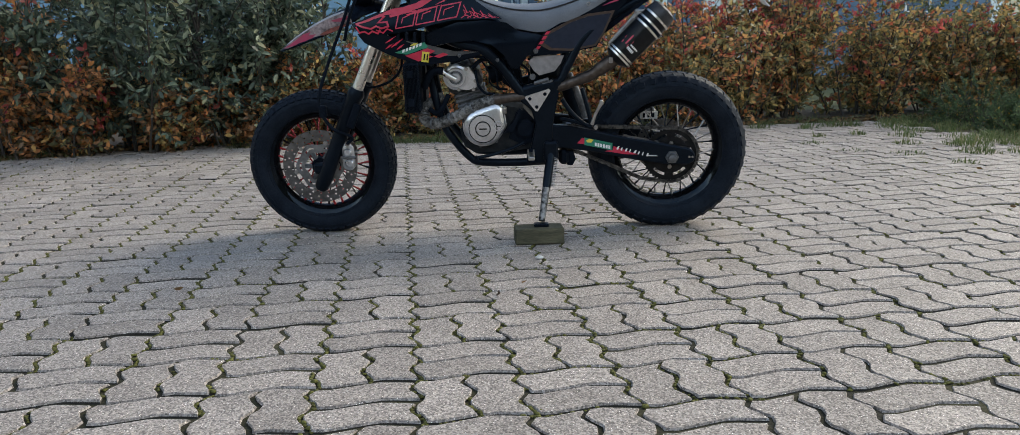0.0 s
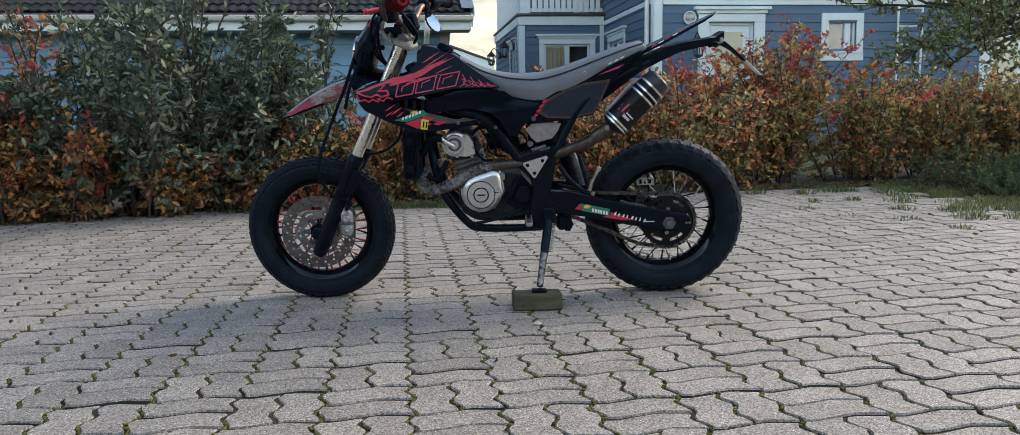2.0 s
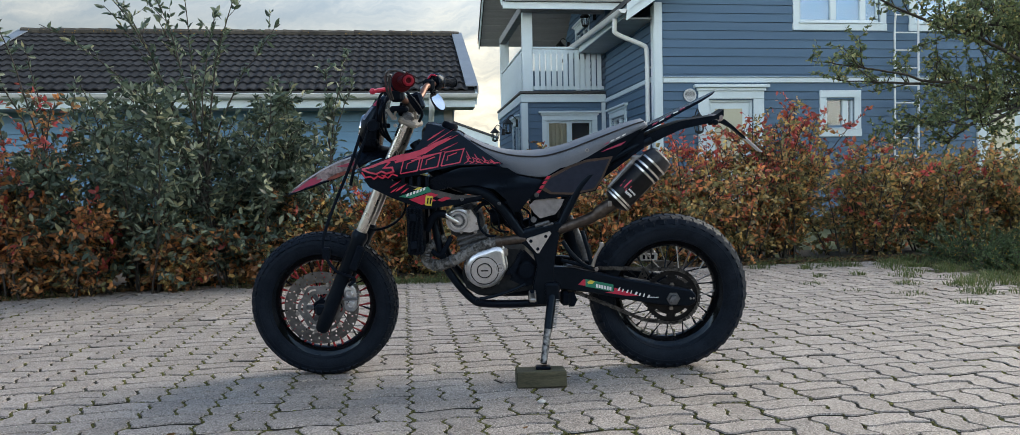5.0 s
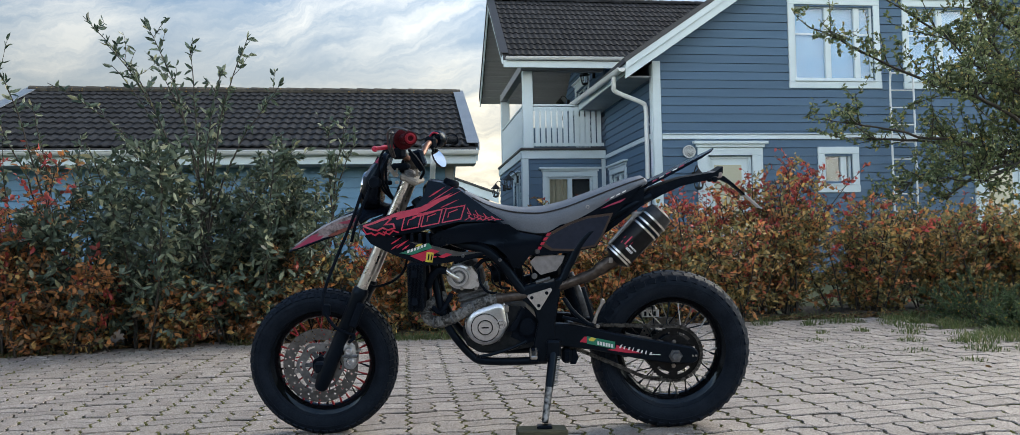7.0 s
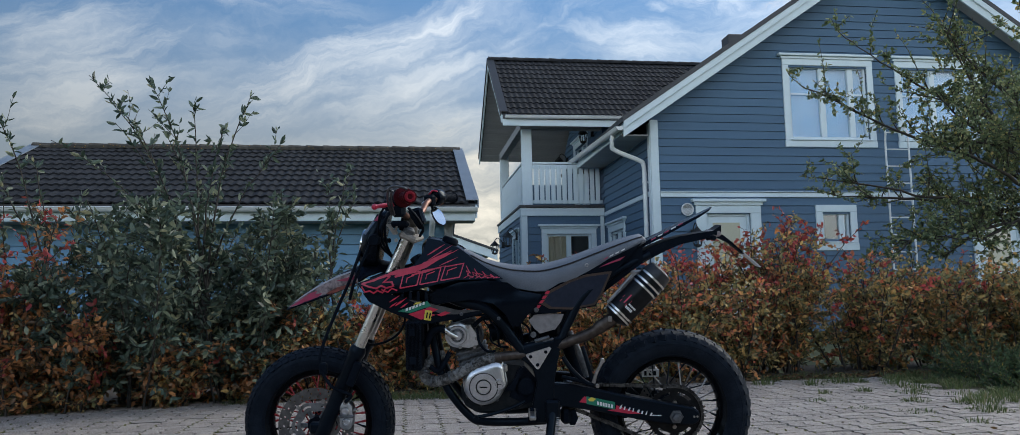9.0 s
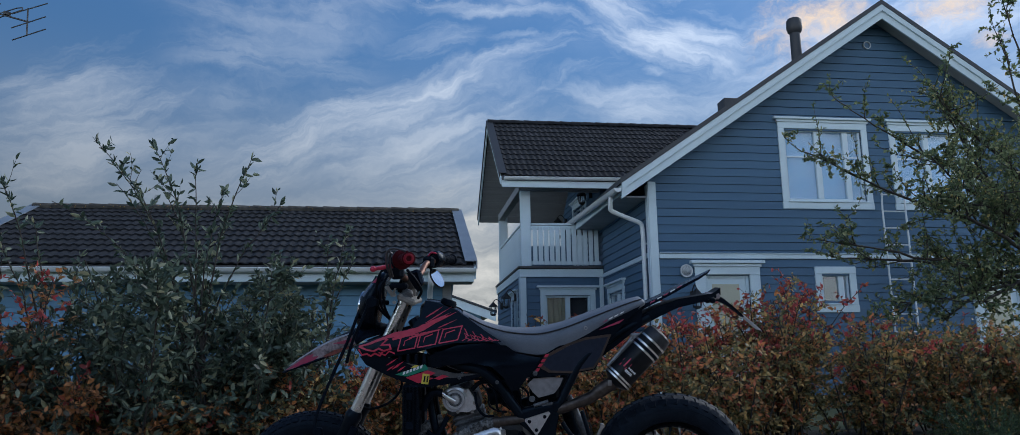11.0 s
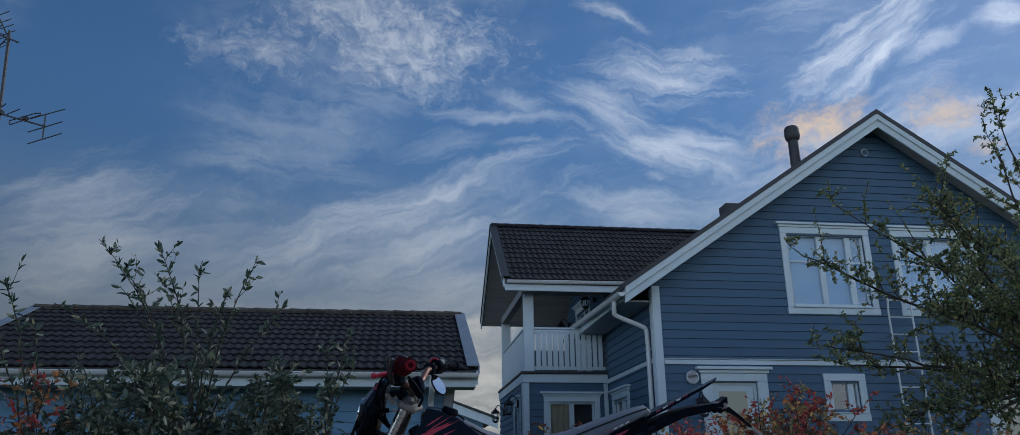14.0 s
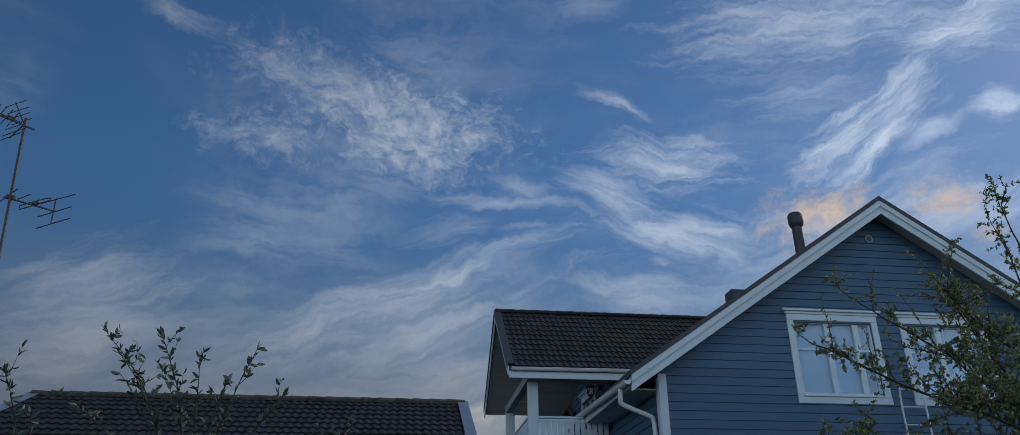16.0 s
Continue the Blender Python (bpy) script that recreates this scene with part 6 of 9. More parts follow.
def sheet(outline, f, thick=0.004, cuts=0.03, round_by=0):
    """A thin moulded panel with an (x, z) outline, bent to f, with thickness inwards."""
    pts = [Vector((x, 0, z)) for x, z in outline]
    if round_by:
        pts = spline(pts + [pts[0]], round_by)[:-1]
    bm = bmesh.new()
    face = bm.faces.new([bm.verts.new(p) for p in pts])
    if face.normal.y > 0 or True:
        bm.normal_update()
        if face.normal.y > 0:
            face.normal_flip()
    bent(bm, f, cuts)
    if thick:
        bm.normal_update()
        bmesh.ops.solidify(bm, geom=bm.faces[:], thickness=thick)
    return bm


def decal(parent, name, outline, f, material, off=0.0016, label=""):
    return part(name, sheet(outline, lambda x, z: f(x, z) - off, 0.0007, 0.05), material, parent, label)


def both(name, outline, f, material, parent, thick=0.005, label="", round_by=0, cuts=0.03):
    """A panel on the near side and its mirror on the far side; returns the near one."""
    far = sheet(outline, f, thick, cuts, round_by)
    for v in far.verts:
        v.co.y = -v.co.y
    bmesh.ops.reverse_faces(far, faces=far.faces)
    part(name, far, material, parent, label)
    return part(name, sheet(outline, f, thick, cuts, round_by), material, parent, label)


def loft(bm, sections, close=True, caps=True):
    """Skins a row of rings of equal length."""
    rings = [[bm.verts.new(p) for p in s] for s in sections]
    n = len(rings[0])
    fs = []
    for a, b in zip(rings, rings[1:]):
        for k in range(n if close else n - 1):
            fs.append(bm.faces.new((a[k], a[(k + 1) % n], b[(k + 1) % n], b[k])))
    if caps and close:
        fs += [bm.faces.new(rings[0]), bm.faces.new(rings[-1])]
    bmesh.ops.recalc_face_normals(bm, faces=fs)


def at(x, y, z, rx=0, ry=0, rz=0):
    return pose(x, y, z, rx, ry, rz)


def wheel(name, x, z, R, half, rim_r, front):
    """Hub, rim, spokes and tyre about a cross axle."""
    A = Matrix.Translation((x, 0, z))
    bm = bmesh.new()
    hw = 0.055 if front else 0.075
    lathe(bm, [(0.0, -hw), (0.02, -hw), (0.036 if front else 0.055, -hw * 0.92), (0.036 if front else 0.055, -hw * 0.7), (0.022 if front else 0.04, -hw * 0.5), (0.022 if front else 0.04, hw * 0.5),
               (0.036 if front else 0.055, hw * 0.7), (0.036 if front else 0.055, hw * 0.92), (0.02, hw), (0.0, hw)], 28, "y", A)
    w = part(name, bm, M_MATTE, bike, ("front" if front else "rear") + " spoked wheel with a black rim")
    bm = bmesh.new()
    r0 = rim_r
    prof = [(r0 + 0.004, -half * 0.66), (r0 + 0.012, -half * 0.62), (r0 + 0.006, -half * 0.56), (r0 - 0.012, -half * 0.46), (r0 - 0.024, -half * 0.22), (r0 - 0.027, 0.0)]
    prof = prof + [(r, -y) for r, y in prof[-2::-1]]
    prof = prof + [(r + 0.012, y * 0.8) for r, y in prof[::-1]] + [prof[0]]
    lathe(bm, prof, 64, "y", A)
    part("rim", bm, M_RIM, w)
    bm = bmesh.new()
    tw = R - r0
    prof = [(r0 + 0.003, -half * 0.66), (r0 + tw * 0.22, -half * 0.90), (r0 + tw * 0.50, -half * 1.0), (r0 + tw * 0.72, -half * 0.93), (r0 + tw * 0.88, -half * 0.70), (r0 + tw * 0.96, -half * 0.38), (R - 0.004, 0.0)]
    prof = prof + [(r, -y) for r, y in prof[-2::-1]]
    lathe(bm, prof, 72, "y", A)
    part("tyre", bm, M_TYRE, w, "black rubber tyre with blocky tread")
    # tread blocks and shoulder lugs, slightly proud
    bm = bmesh.new()
    rows = [(-0.86, 0.80, 0.30), (-0.52, 0.925, 0.27), (-0.17, 0.985, 0.30), (0.17, 0.985, 0.30), (0.52, 0.925, 0.27), (0.86, 0.80, 0.30)]
    n = 56 if front else 44
    for ri, (ys, rs, wd) in enumerate(rows):
        rad = r0 + tw * rs
        tilt = math.degrees(math.atan2(ys * 1.1, 1.0 + 0.2)) * 1.25
        ln = 2 * math.pi * rad / n * (0.66 if front else 0.78)
        for k in range(n):
            a = 2 * math.pi * (k + 0.5 * (ri % 2)) / n
            m = A @ Matrix.Rotation(-a, 4, "Y") @ Matrix.Translation((0, ys * half, rad)) @ pose(0, 0, 0, 0, 0, 18 * (1 if ri % 2 else -1) if not front else 6) @ Matrix.Rotation(-radians(tilt), 4, "X")
            box(bm, -ln / 2, ln / 2, -wd * half / 2, wd * half / 2, -0.012, 0.0035 if front else 0.0005, 0.0, m)
    part("tread", bm, M_TYRE, w)
    # lettering ring and moulding line on the near sidewall
    bm = bmesh.new()
    for rr in (r0 + tw * 0.12, r0 + tw * 0.55):
        lathe(bm, [(rr - 0.0015, -half * (0.80 if rr < r0 + tw * 0.3 else 1.0)), (rr, -half * (0.83 if rr < r0 + tw * 0.3 else 1.015)), (rr + 0.0015, -half * (0.82 if rr < r0 + tw * 0.3 else 1.0))], 64, "y", A)
    part("sidewall_bead", bm, M_TYRE, w)
    # spokes, crossed
    hub_r = 0.034 if front else 0.053
    length = None
    for sd in (-1, 1):
        for cr in (-1, 1):
            bm = bmesh.new()
            a0 = radians(38 * cr)
            p0 = Vector((hub_r * math.sin(a0), sd * hw * 0.8, hub_r * math.cos(a0)))
            p1 = Vector((0, sd * half * 0.12, r0 - 0.02))
            tube(bm, [p0, p1], 0.0030 if front else 0.0026, 6)
            tube(bm, [p1 + (p0 - p1).normalized() * 0.022, p1], 0.0046, 6)
            me = finish(bm, "spoke", (M_SPOKE_RED if sd < 0 or cr > 0 else M_RIM) if front else M_STEEL if cr > 0 else M_FRAME, 40)
            for k in range(9):
                a = 2 * math.pi * (k + 0.25 * (cr > 0) + 0.5 * (sd > 0)) / 9
                piece("spoke", me, w, A @ Matrix.Rotation(a, 4, "Y"))
    return w


front_wheel = wheel("front_wheel", FX, FZ, FR, 0.056, 0.205, True)
rear_wheel = wheel("rear_wheel", RX, RZ, RR, 0.072, 0.212, False)


def drilled_disc(A, r0, r1, y, thick, n, rings, hole):
    """A flat ring with rows of round holes right through it."""
    bm = bmesh.new()
    for side in (0, 1):
        yy = y + thick * side
        for j in range(rings):
            ra, rb = r0 + (r1 - r0) * j / rings, r0 + (r1 - r0) * (j + 1) / rings
            for k in range(n):
                sh = 0.5 * (j % 2)
                a, b = 2 * math.pi * (k + sh) / n, 2 * math.pi * (k + 1 + sh) / n
                m = (a + b) / 2
                rm = (ra + rb) / 2
                ring = [(ra, a), (ra, m), (ra, b), (rm, b), (rb, b), (rb, m), (rb, a), (rm, a)]
                out = [bm.verts.new((r * math.cos(t), yy, r * math.sin(t))) for r, t in ring]
                c = Vector((rm * math.cos(m), yy, rm * math.sin(m)))
                drilled = (k + j) % 2 == 0
                if not drilled:
                    bm.faces.new(out if side else out[::-1])
                    continue
                inn = []
                for v in out:
                    d = (v.co - c).normalized() * hole
                    inn.append(bm.verts.new(c + d))
                for i in range(8):
                    q = (out[i], out[(i + 1) % 8], inn[(i + 1) % 8], inn[i])
                    bm.faces.new(q if side else q[::-1])
                if side == 0:
                    low = [bm.verts.new(v.co + Vector((0, thick, 0))) for v in inn]
                    for i in range(8):
                        bm.faces.new((inn[i], inn[(i + 1) % 8], low[(i + 1) % 8], low[i]))
    for r in (r0, r1):
        lathe(bm, [(r, y), (r, y + thick)], n * 2, "y")
    bmesh.ops.transform(bm, matrix=A, verts=bm.verts)
    return bm


AF, AR = Matrix.Translation((FX, 0, FZ)), Matrix.Translation((RX, 0, RZ))
disc = part("brake_disc", drilled_disc(AF, 0.103, 0.146, -0.073, 0.005, 44, 3, 0.0042), M_DISC, front_wheel, "drilled steel brake disc", smooth=20)


def slotted_ring(A, r0, r1, y, thick, lobes, swell, slot):
    """A lobed ring with a long slot through each lobe."""
    bm = bmesh.new()
    n = lobes * 12
    def at_ring(k, side):
        a = 2 * math.pi * k / n
        w = 0.5 + 0.5 * math.cos(lobes * a)
        ro, ri = r1 + swell * w, r0 - swell * 0.8 * (1 - w)
        s0, s1 = ri + (ro - ri) * 0.40, ri + (ro - ri) * 0.62
        return [bm.verts.new((r * math.cos(a), y + thick * side, r * math.sin(a))) for r in (ri, s0, s1, ro)]
    front_v, back_v = [at_ring(k, 0) for k in range(n)], [at_ring(k, 1) for k in range(n)]
    for k in range(n):
        j = (k + 1) % n
        open_here = abs((k % 12) - 5.5) > 6 - slot
        for rings in (front_v, back_v):
            for i in (0, 1, 2):
                if i == 1 and open_here:
                    continue
                bm.faces.new((rings[k][i], rings[j][i], rings[j][i + 1], rings[k][i + 1]))
        for i in (0, 3) + ((1, 2) if open_here else ()):
            bm.faces.new((front_v[k][i], front_v[j][i], back_v[j][i], back_v[k][i]))
    bmesh.ops.recalc_face_normals(bm, faces=bm.faces)
    bmesh.ops.transform(bm, matrix=A, verts=bm.verts)
    return bm


M_ROTOR = surf("brushed_rotor_alloy", (0.15, 0.147, 0.145), (0.28, 0.274, 0.27), 25, 0.40, 0.5, metal=0.7, bump=0.06)
carrier = part("disc_carrier", slotted_ring(AF, 0.062, 0.086, -0.071, 0.006, 6, 0.010, 3.2), M_ROTOR, front_wheel, "lobed grey disc carrier with slots", smooth=20)
for k in range(6):
    M = AF @ Matrix.Rotation(math.pi * k / 3 + 0.3, 4, "Y")
    bm = bmesh.new()
    box(bm, -0.009, 0.009, -0.069, -0.060, 0.03, 0.066, 0.003, M @ Matrix.Rotation(radians(14), 4, "Y"))
    part("carrier_arm", bm, M_CASE_DK, carrier)
    bm = bmesh.new()
    lathe(bm, [(0.0, -0.078), (0.0075, -0.078), (0.009, -0.073), (0.009, -0.066), (0.0, -0.066)], 10, "y", M @ Matrix.Translation((0.0, 0, 0.098)))
    part("disc_button", bm, M_STEEL, carrier)
bm = bmesh.new()
lathe(bm, [(0.0, -0.068), (0.034, -0.068), (0.036, -0.055), (0.036, -0.04), (0.0, -0.04)], 24, "y", AF)
part("hub_cover", bm, M_MATTE, front_wheel)

# fork: chromed stanchions, black sliders, clamps
UPF = Vector((0.449, 0, 1.0)).normalized()


def fork_at(z, y):
    return Vector((-0.684 + 0.449 * (z - 0.341), y, z))


for sd in (-1, 1):
    y = 0.098 * sd
    bm = bmesh.new()
    pts = [fork_at(z, y) for z in (0.205, 0.215, 0.26, 0.34, 0.56, 0.575, 0.585, 0.60)]
    tube(bm, pts, [0.020, 0.027, 0.030, 0.0285, 0.0285, 0.032, 0.032, 0.026], 18)
    box(bm, FX - 0.018, FX + 0.045, y - 0.018, y + 0.018, FZ - 0.020, FZ + 0.022, 0.008)
    leg = part("fork_leg", bm, M_FRAME, bike, "black fork slider with a chromed stanchion")
    bm = bmesh.new()
    tube(bm, [fork_at(0.59, y), fork_at(1.025, y)], 0.0205, 20)
    part("stanchion", bm, M_CHROME, leg, "chromed fork stanchion")
    bm = bmesh.new()
    tube(bm, [fork_at(1.02, y), fork_at(1.042, y), fork_at(1.050, y)], [0.022, 0.022, 0.014], 16)
    part("fork_cap", bm, M_CASE_DK, leg)
    bm = bmesh.new()
    tube(bm, [fork_at(0.80, y), fork_at(0.86, y)], 0.033, 16)
    part("lower_clamp", bm, M_MATTE, leg)
    if sd < 0:
        bm = bmesh.new()
        box(bm, -0.016, 0.016, -0.012, 0.012, -0.05, 0.05, 0.006, Matrix.Translation(fork_at(0.50, y - 0.03) + Vector((0.028, 0, 0))) @ pose(0, 0, 0, 0, 24, 0))
        part("hose_guide", bm, M_MATTE, leg)
bm = bmesh.new()
c = fork_at(1.015, 0)
box(bm, c.x - 0.028, c.x + 0.045, -0.124, 0.124, c.z - 0.013, c.z + 0.013, 0.008, Matrix.Translation(c) @ pose(0, 0, 0, 0, 24, 0) @ Matrix.Translation(-c))
clamp = part("triple_clamp", bm, surf("champagne_alloy", (0.20, 0.18, 0.155), (0.32, 0.295, 0.26), 18, 0.45, 0.55, metal=0.25, bump=0.06), bike, "silver upper fork clamp")
for yy in (-0.095, 0.095):
    for k, zz in enumerate((-0.012, 0.016)):
        bm = bmesh.new()
        lathe(bm, [(0.0, -0.006), (0.007, -0.006), (0.007, 0.006), (0.0, 0.006)], 8, "y", at(c.x - 0.036, yy - 0.03, c.z + zz))
        part("clamp_bolt", bm, M_STEEL, clamp)
part("lower_yoke", boxed(fork_at(0.83, 0).x - 0.03, fork_at(0.83, 0).x + 0.06, -0.12, 0.12, 0.815, 0.845, 0.008), M_MATTE, bike)

# brake caliper and hoses
bm = bmesh.new()
prism(bm, [(-0.648, 0.300), (-0.640, 0.285), (-0.612, 0.282), (-0.598, 0.298), (-0.594, 0.335), (-0.598, 0.372), (-0.612, 0.392), (-0.638, 0.394), (-0.650, 0.378), (-0.645, 0.34)], -0.112, -0.055)
bmesh.ops.bevel(bm, geom=bm.edges[:], offset=0.007, segments=2, affect="EDGES", profile=0.5)
cal = part("brake_caliper", bm, M_CASE, bike, "silver twin-piston brake caliper", smooth=40)
part("caliper_bridge", boxed(-0.652, -0.592, -0.117, -0.10, 0.330, 0.342, 0.003), M_CASE_DK, cal)
part("pad_pin", boxed(-0.600, -0.585, -0.105, -0.07, 0.350, 0.358, 0.003), M_STEEL, cal)
for zz, xx in ((0.355, -0.630), (0.313, -0.626)):
    bm = bmesh.new()
    lathe(bm, [(0.0, -0.118), (0.006, -0.118), (0.007, -0.120), (0.013, -0.119), (0.017, -0.115), (0.0185, -0.108), (0.0185, -0.10), (0.0, -0.10)], 24, "y", at(xx + 0.005, 0, zz))
    part("piston_housing", bm, M_CASE, cal)
bm = bmesh.new()
lathe(bm, [(0.0, -0.125), (0.009, -0.125), (0.011, -0.11), (0.0, -0.11)], 12, "y", at(-0.622, 0, 0.392))
part("banjo_bolt", bm, M_STEEL, cal)
bm = bmesh.new()
tube(bm, spline([(-0.622, -0.125, 0.392), (-0.60, -0.125, 0.42), (-0.665, -0.14, 0.455), (-0.71, -0.135, 0.53), (-0.705, -0.12, 0.60), (-0.66, -0.10, 0.72), (-0.60, -0.08, 0.86), (-0.55, -0.05, 1.0), (-0.50, -0.02, 1.10)], 8), 0.0062, 8)
part("brake_hose", bm, M_MATTE, bike)
bm = bmesh.new()
tube(bm, spline([(-0.575, -0.02, 0.62), (-0.54, 0.02, 0.585), (-0.47, 0.05, 0.60), (-0.42, 0.04, 0.65), (-0.405, 0.02, 0.72)], 8), 0.005, 8)
part("speed_cable", bm, M_MATTE, bike)
bm = bmesh.new()
box(bm, -0.715, -0.685, -0.142, -0.118, 0.50, 0.545, 0.005)
part("hose_clip", bm, M_MATTE, bike)

# front mudguard: arched sections from tip to fork
secs = []
for x, zt, half, drop in ((-0.868, 0.738, 0.006, 0.004), (-0.83, 0.770, 0.030, 0.022), (-0.79, 0.799, 0.046, 0.038), (-0.735, 0.832, 0.058, 0.052), (-0.68, 0.861, 0.066, 0.062), (-0.63, 0.883, 0.069, 0.064),
                          (-0.59, 0.900, 0.070, 0.062), (-0.545, 0.915, 0.072, 0.05), (-0.49, 0.922, 0.07, 0.04), (-0.43, 0.91, 0.06, 0.03)):
    ring = []
    for k in range(9):
        a = -1 + 2 * k / 8
        ring.append((x, half * a, zt - drop * abs(a) ** 2.2))
    for k in range(9):
        a = 1 - 2 * k / 8
        ring.append((x + 0.002, half * a * 0.94, zt - 0.004 - drop * abs(a) ** 2.2))
    secs.append(ring)
bm = bmesh.new()
loft(bm, secs)
mud = part("front_mudguard", bm, M_PLASTIC, bike, "black pointed mudguard with faded red graphics")


def mud_y(x, z):
    t = min(1, max(0, (x + 0.868) / 0.24))
    return -(0.006 + 0.063 * t ** 0.6)


MUD = lambda x, z: mud_y(x, z) - 0.004
decal(mud, "graphic", [(-0.858, 0.743), (-0.80, 0.784), (-0.735, 0.822), (-0.68, 0.850), (-0.625, 0.872), (-0.585, 0.880), (-0.572, 0.842), (-0.62, 0.823), (-0.66, 0.806), (-0.71, 0.787), (-0.76, 0.772), (-0.81, 0.753)], MUD, surf("smoky_grey_decal", (0.075, 0.06, 0.065), (0.36, 0.29, 0.29), 26, 0.4, fine=90, contrast=0.4), 0.0, "smoky grey and pink graphic")
decal(mud, "graphic", [(-0.852, 0.745), (-0.81, 0.770), (-0.765, 0.800), (-0.735, 0.810), (-0.745, 0.796), (-0.715, 0.802), (-0.735, 0.783), (-0.79, 0.763)], MUD, M_PINK, 0.0010, "faded red graphic")
decal(mud, "graphic", [(-0.70, 0.800), (-0.66, 0.822), (-0.60, 0.838), (-0.575, 0.846), (-0.578, 0.838), (-0.64, 0.812), (-0.69, 0.793)], MUD, surf("rusty_smear_decal", (0.05, 0.018, 0.018), (0.30, 0.07, 0.05), 45, 0.4, contrast=0.4), 0.0010)
decal(mud, "graphic", [(-0.66, 0.848), (-0.625, 0.858), (-0.585, 0.868), (-0.580, 0.856), (-0.62, 0.846)], MUD, M_PINK, 0.0010)
decal(mud, "graphic", [(-0.845, 0.756), (-0.795, 0.792), (-0.72, 0.838), (-0.65, 0.870), (-0.60, 0.886), (-0.60, 0.880), (-0.65, 0.862), (-0.72, 0.829), (-0.795, 0.783)], lambda x, z: mud_y(x, z) * 0.93 - 0.0055, surf("pale_edge_decal", (0.34, 0.37, 0.44), (0.48, 0.50, 0.56), 20, 0.4), 0.0)

# headlight mask
secs = []
for x0, x1, z, half in ((-0.505, -0.576, 0.905, 0.050), (-0.503, -0.583, 0.93, 0.080), (-0.496, -0.579, 0.97, 0.097), (-0.486, -0.567, 1.02, 0.102), (-0.474, -0.533, 1.065, 0.097), (-0.462, -0.497, 1.103, 0.082), (-0.456, -0.472, 1.118, 0.06)):
    ring = []
    for k in range(9):
        a = math.pi * (k / 8 - 0.5)
        ring.append((x0 + (x1 - x0) * math.cos(a) ** 0.7, half * math.sin(a), z))
    ring += [(x0 + 0.006, half * 0.9, z), (x0 + 0.006, -half * 0.9, z)]
    secs.append(ring)
bm = bmesh.new()
loft(bm, secs)
mask = part("headlight_mask", bm, M_PLASTIC, bike, "black headlight mask")
bm = bmesh.new()
prism(bm, [(-0.505, 1.078), (-0.484, 1.102), (-0.474, 1.104), (-0.492, 1.076)], -0.093, -0.089)
part("graphic", bm, M_PINK, mask, smooth=0)
# pale blue strip painted as the highlight along the mask's upper edge
bm = bmesh.new()
prism(bm, [(-0.545, 1.030), (-0.508, 1.074), (-0.502, 1.073), (-0.538, 1.024)], -0.0965, -0.0925)
part("graphic", bm, surf("pale_blue_highlight", (0.16, 0.22, 0.33), (0.24, 0.30, 0.42), 30, 0.35), mask, smooth=0)
bm = bmesh.new()
lathe(bm, [(0.0, -0.02), (0.052, -0.02), (0.062, 0.0), (0.056, 0.02), (0.0, 0.03)], 28, "z", at(-0.548, 0, 0.985, 0, -80, 0))
part("headlight_lens", bm, M_MIRROR, mask)
bm = bmesh.new()
lathe(bm, [(0.0, -0.05), (0.019, -0.05), (0.024, -0.035), (0.022, 0.0), (0.012, 0.02)], 16, "y", at(-0.500, -0.10, 1.005))
tube(bm, [(-0.50, -0.10, 1.005), (-0.45, -0.06, 1.0)], 0.009, 8)
ind = part("front_indicator", bm, M_MATTE, bike)
bm = bmesh.new()
tube(bm, spline([(-0.47, -0.11, 1.10), (-0.53, -0.125, 0.96), (-0.575, -0.12, 0.86), (-0.60, -0.11, 0.78)], 6), 0.006, 8)
part("cable", bm, M_MATTE, bike)

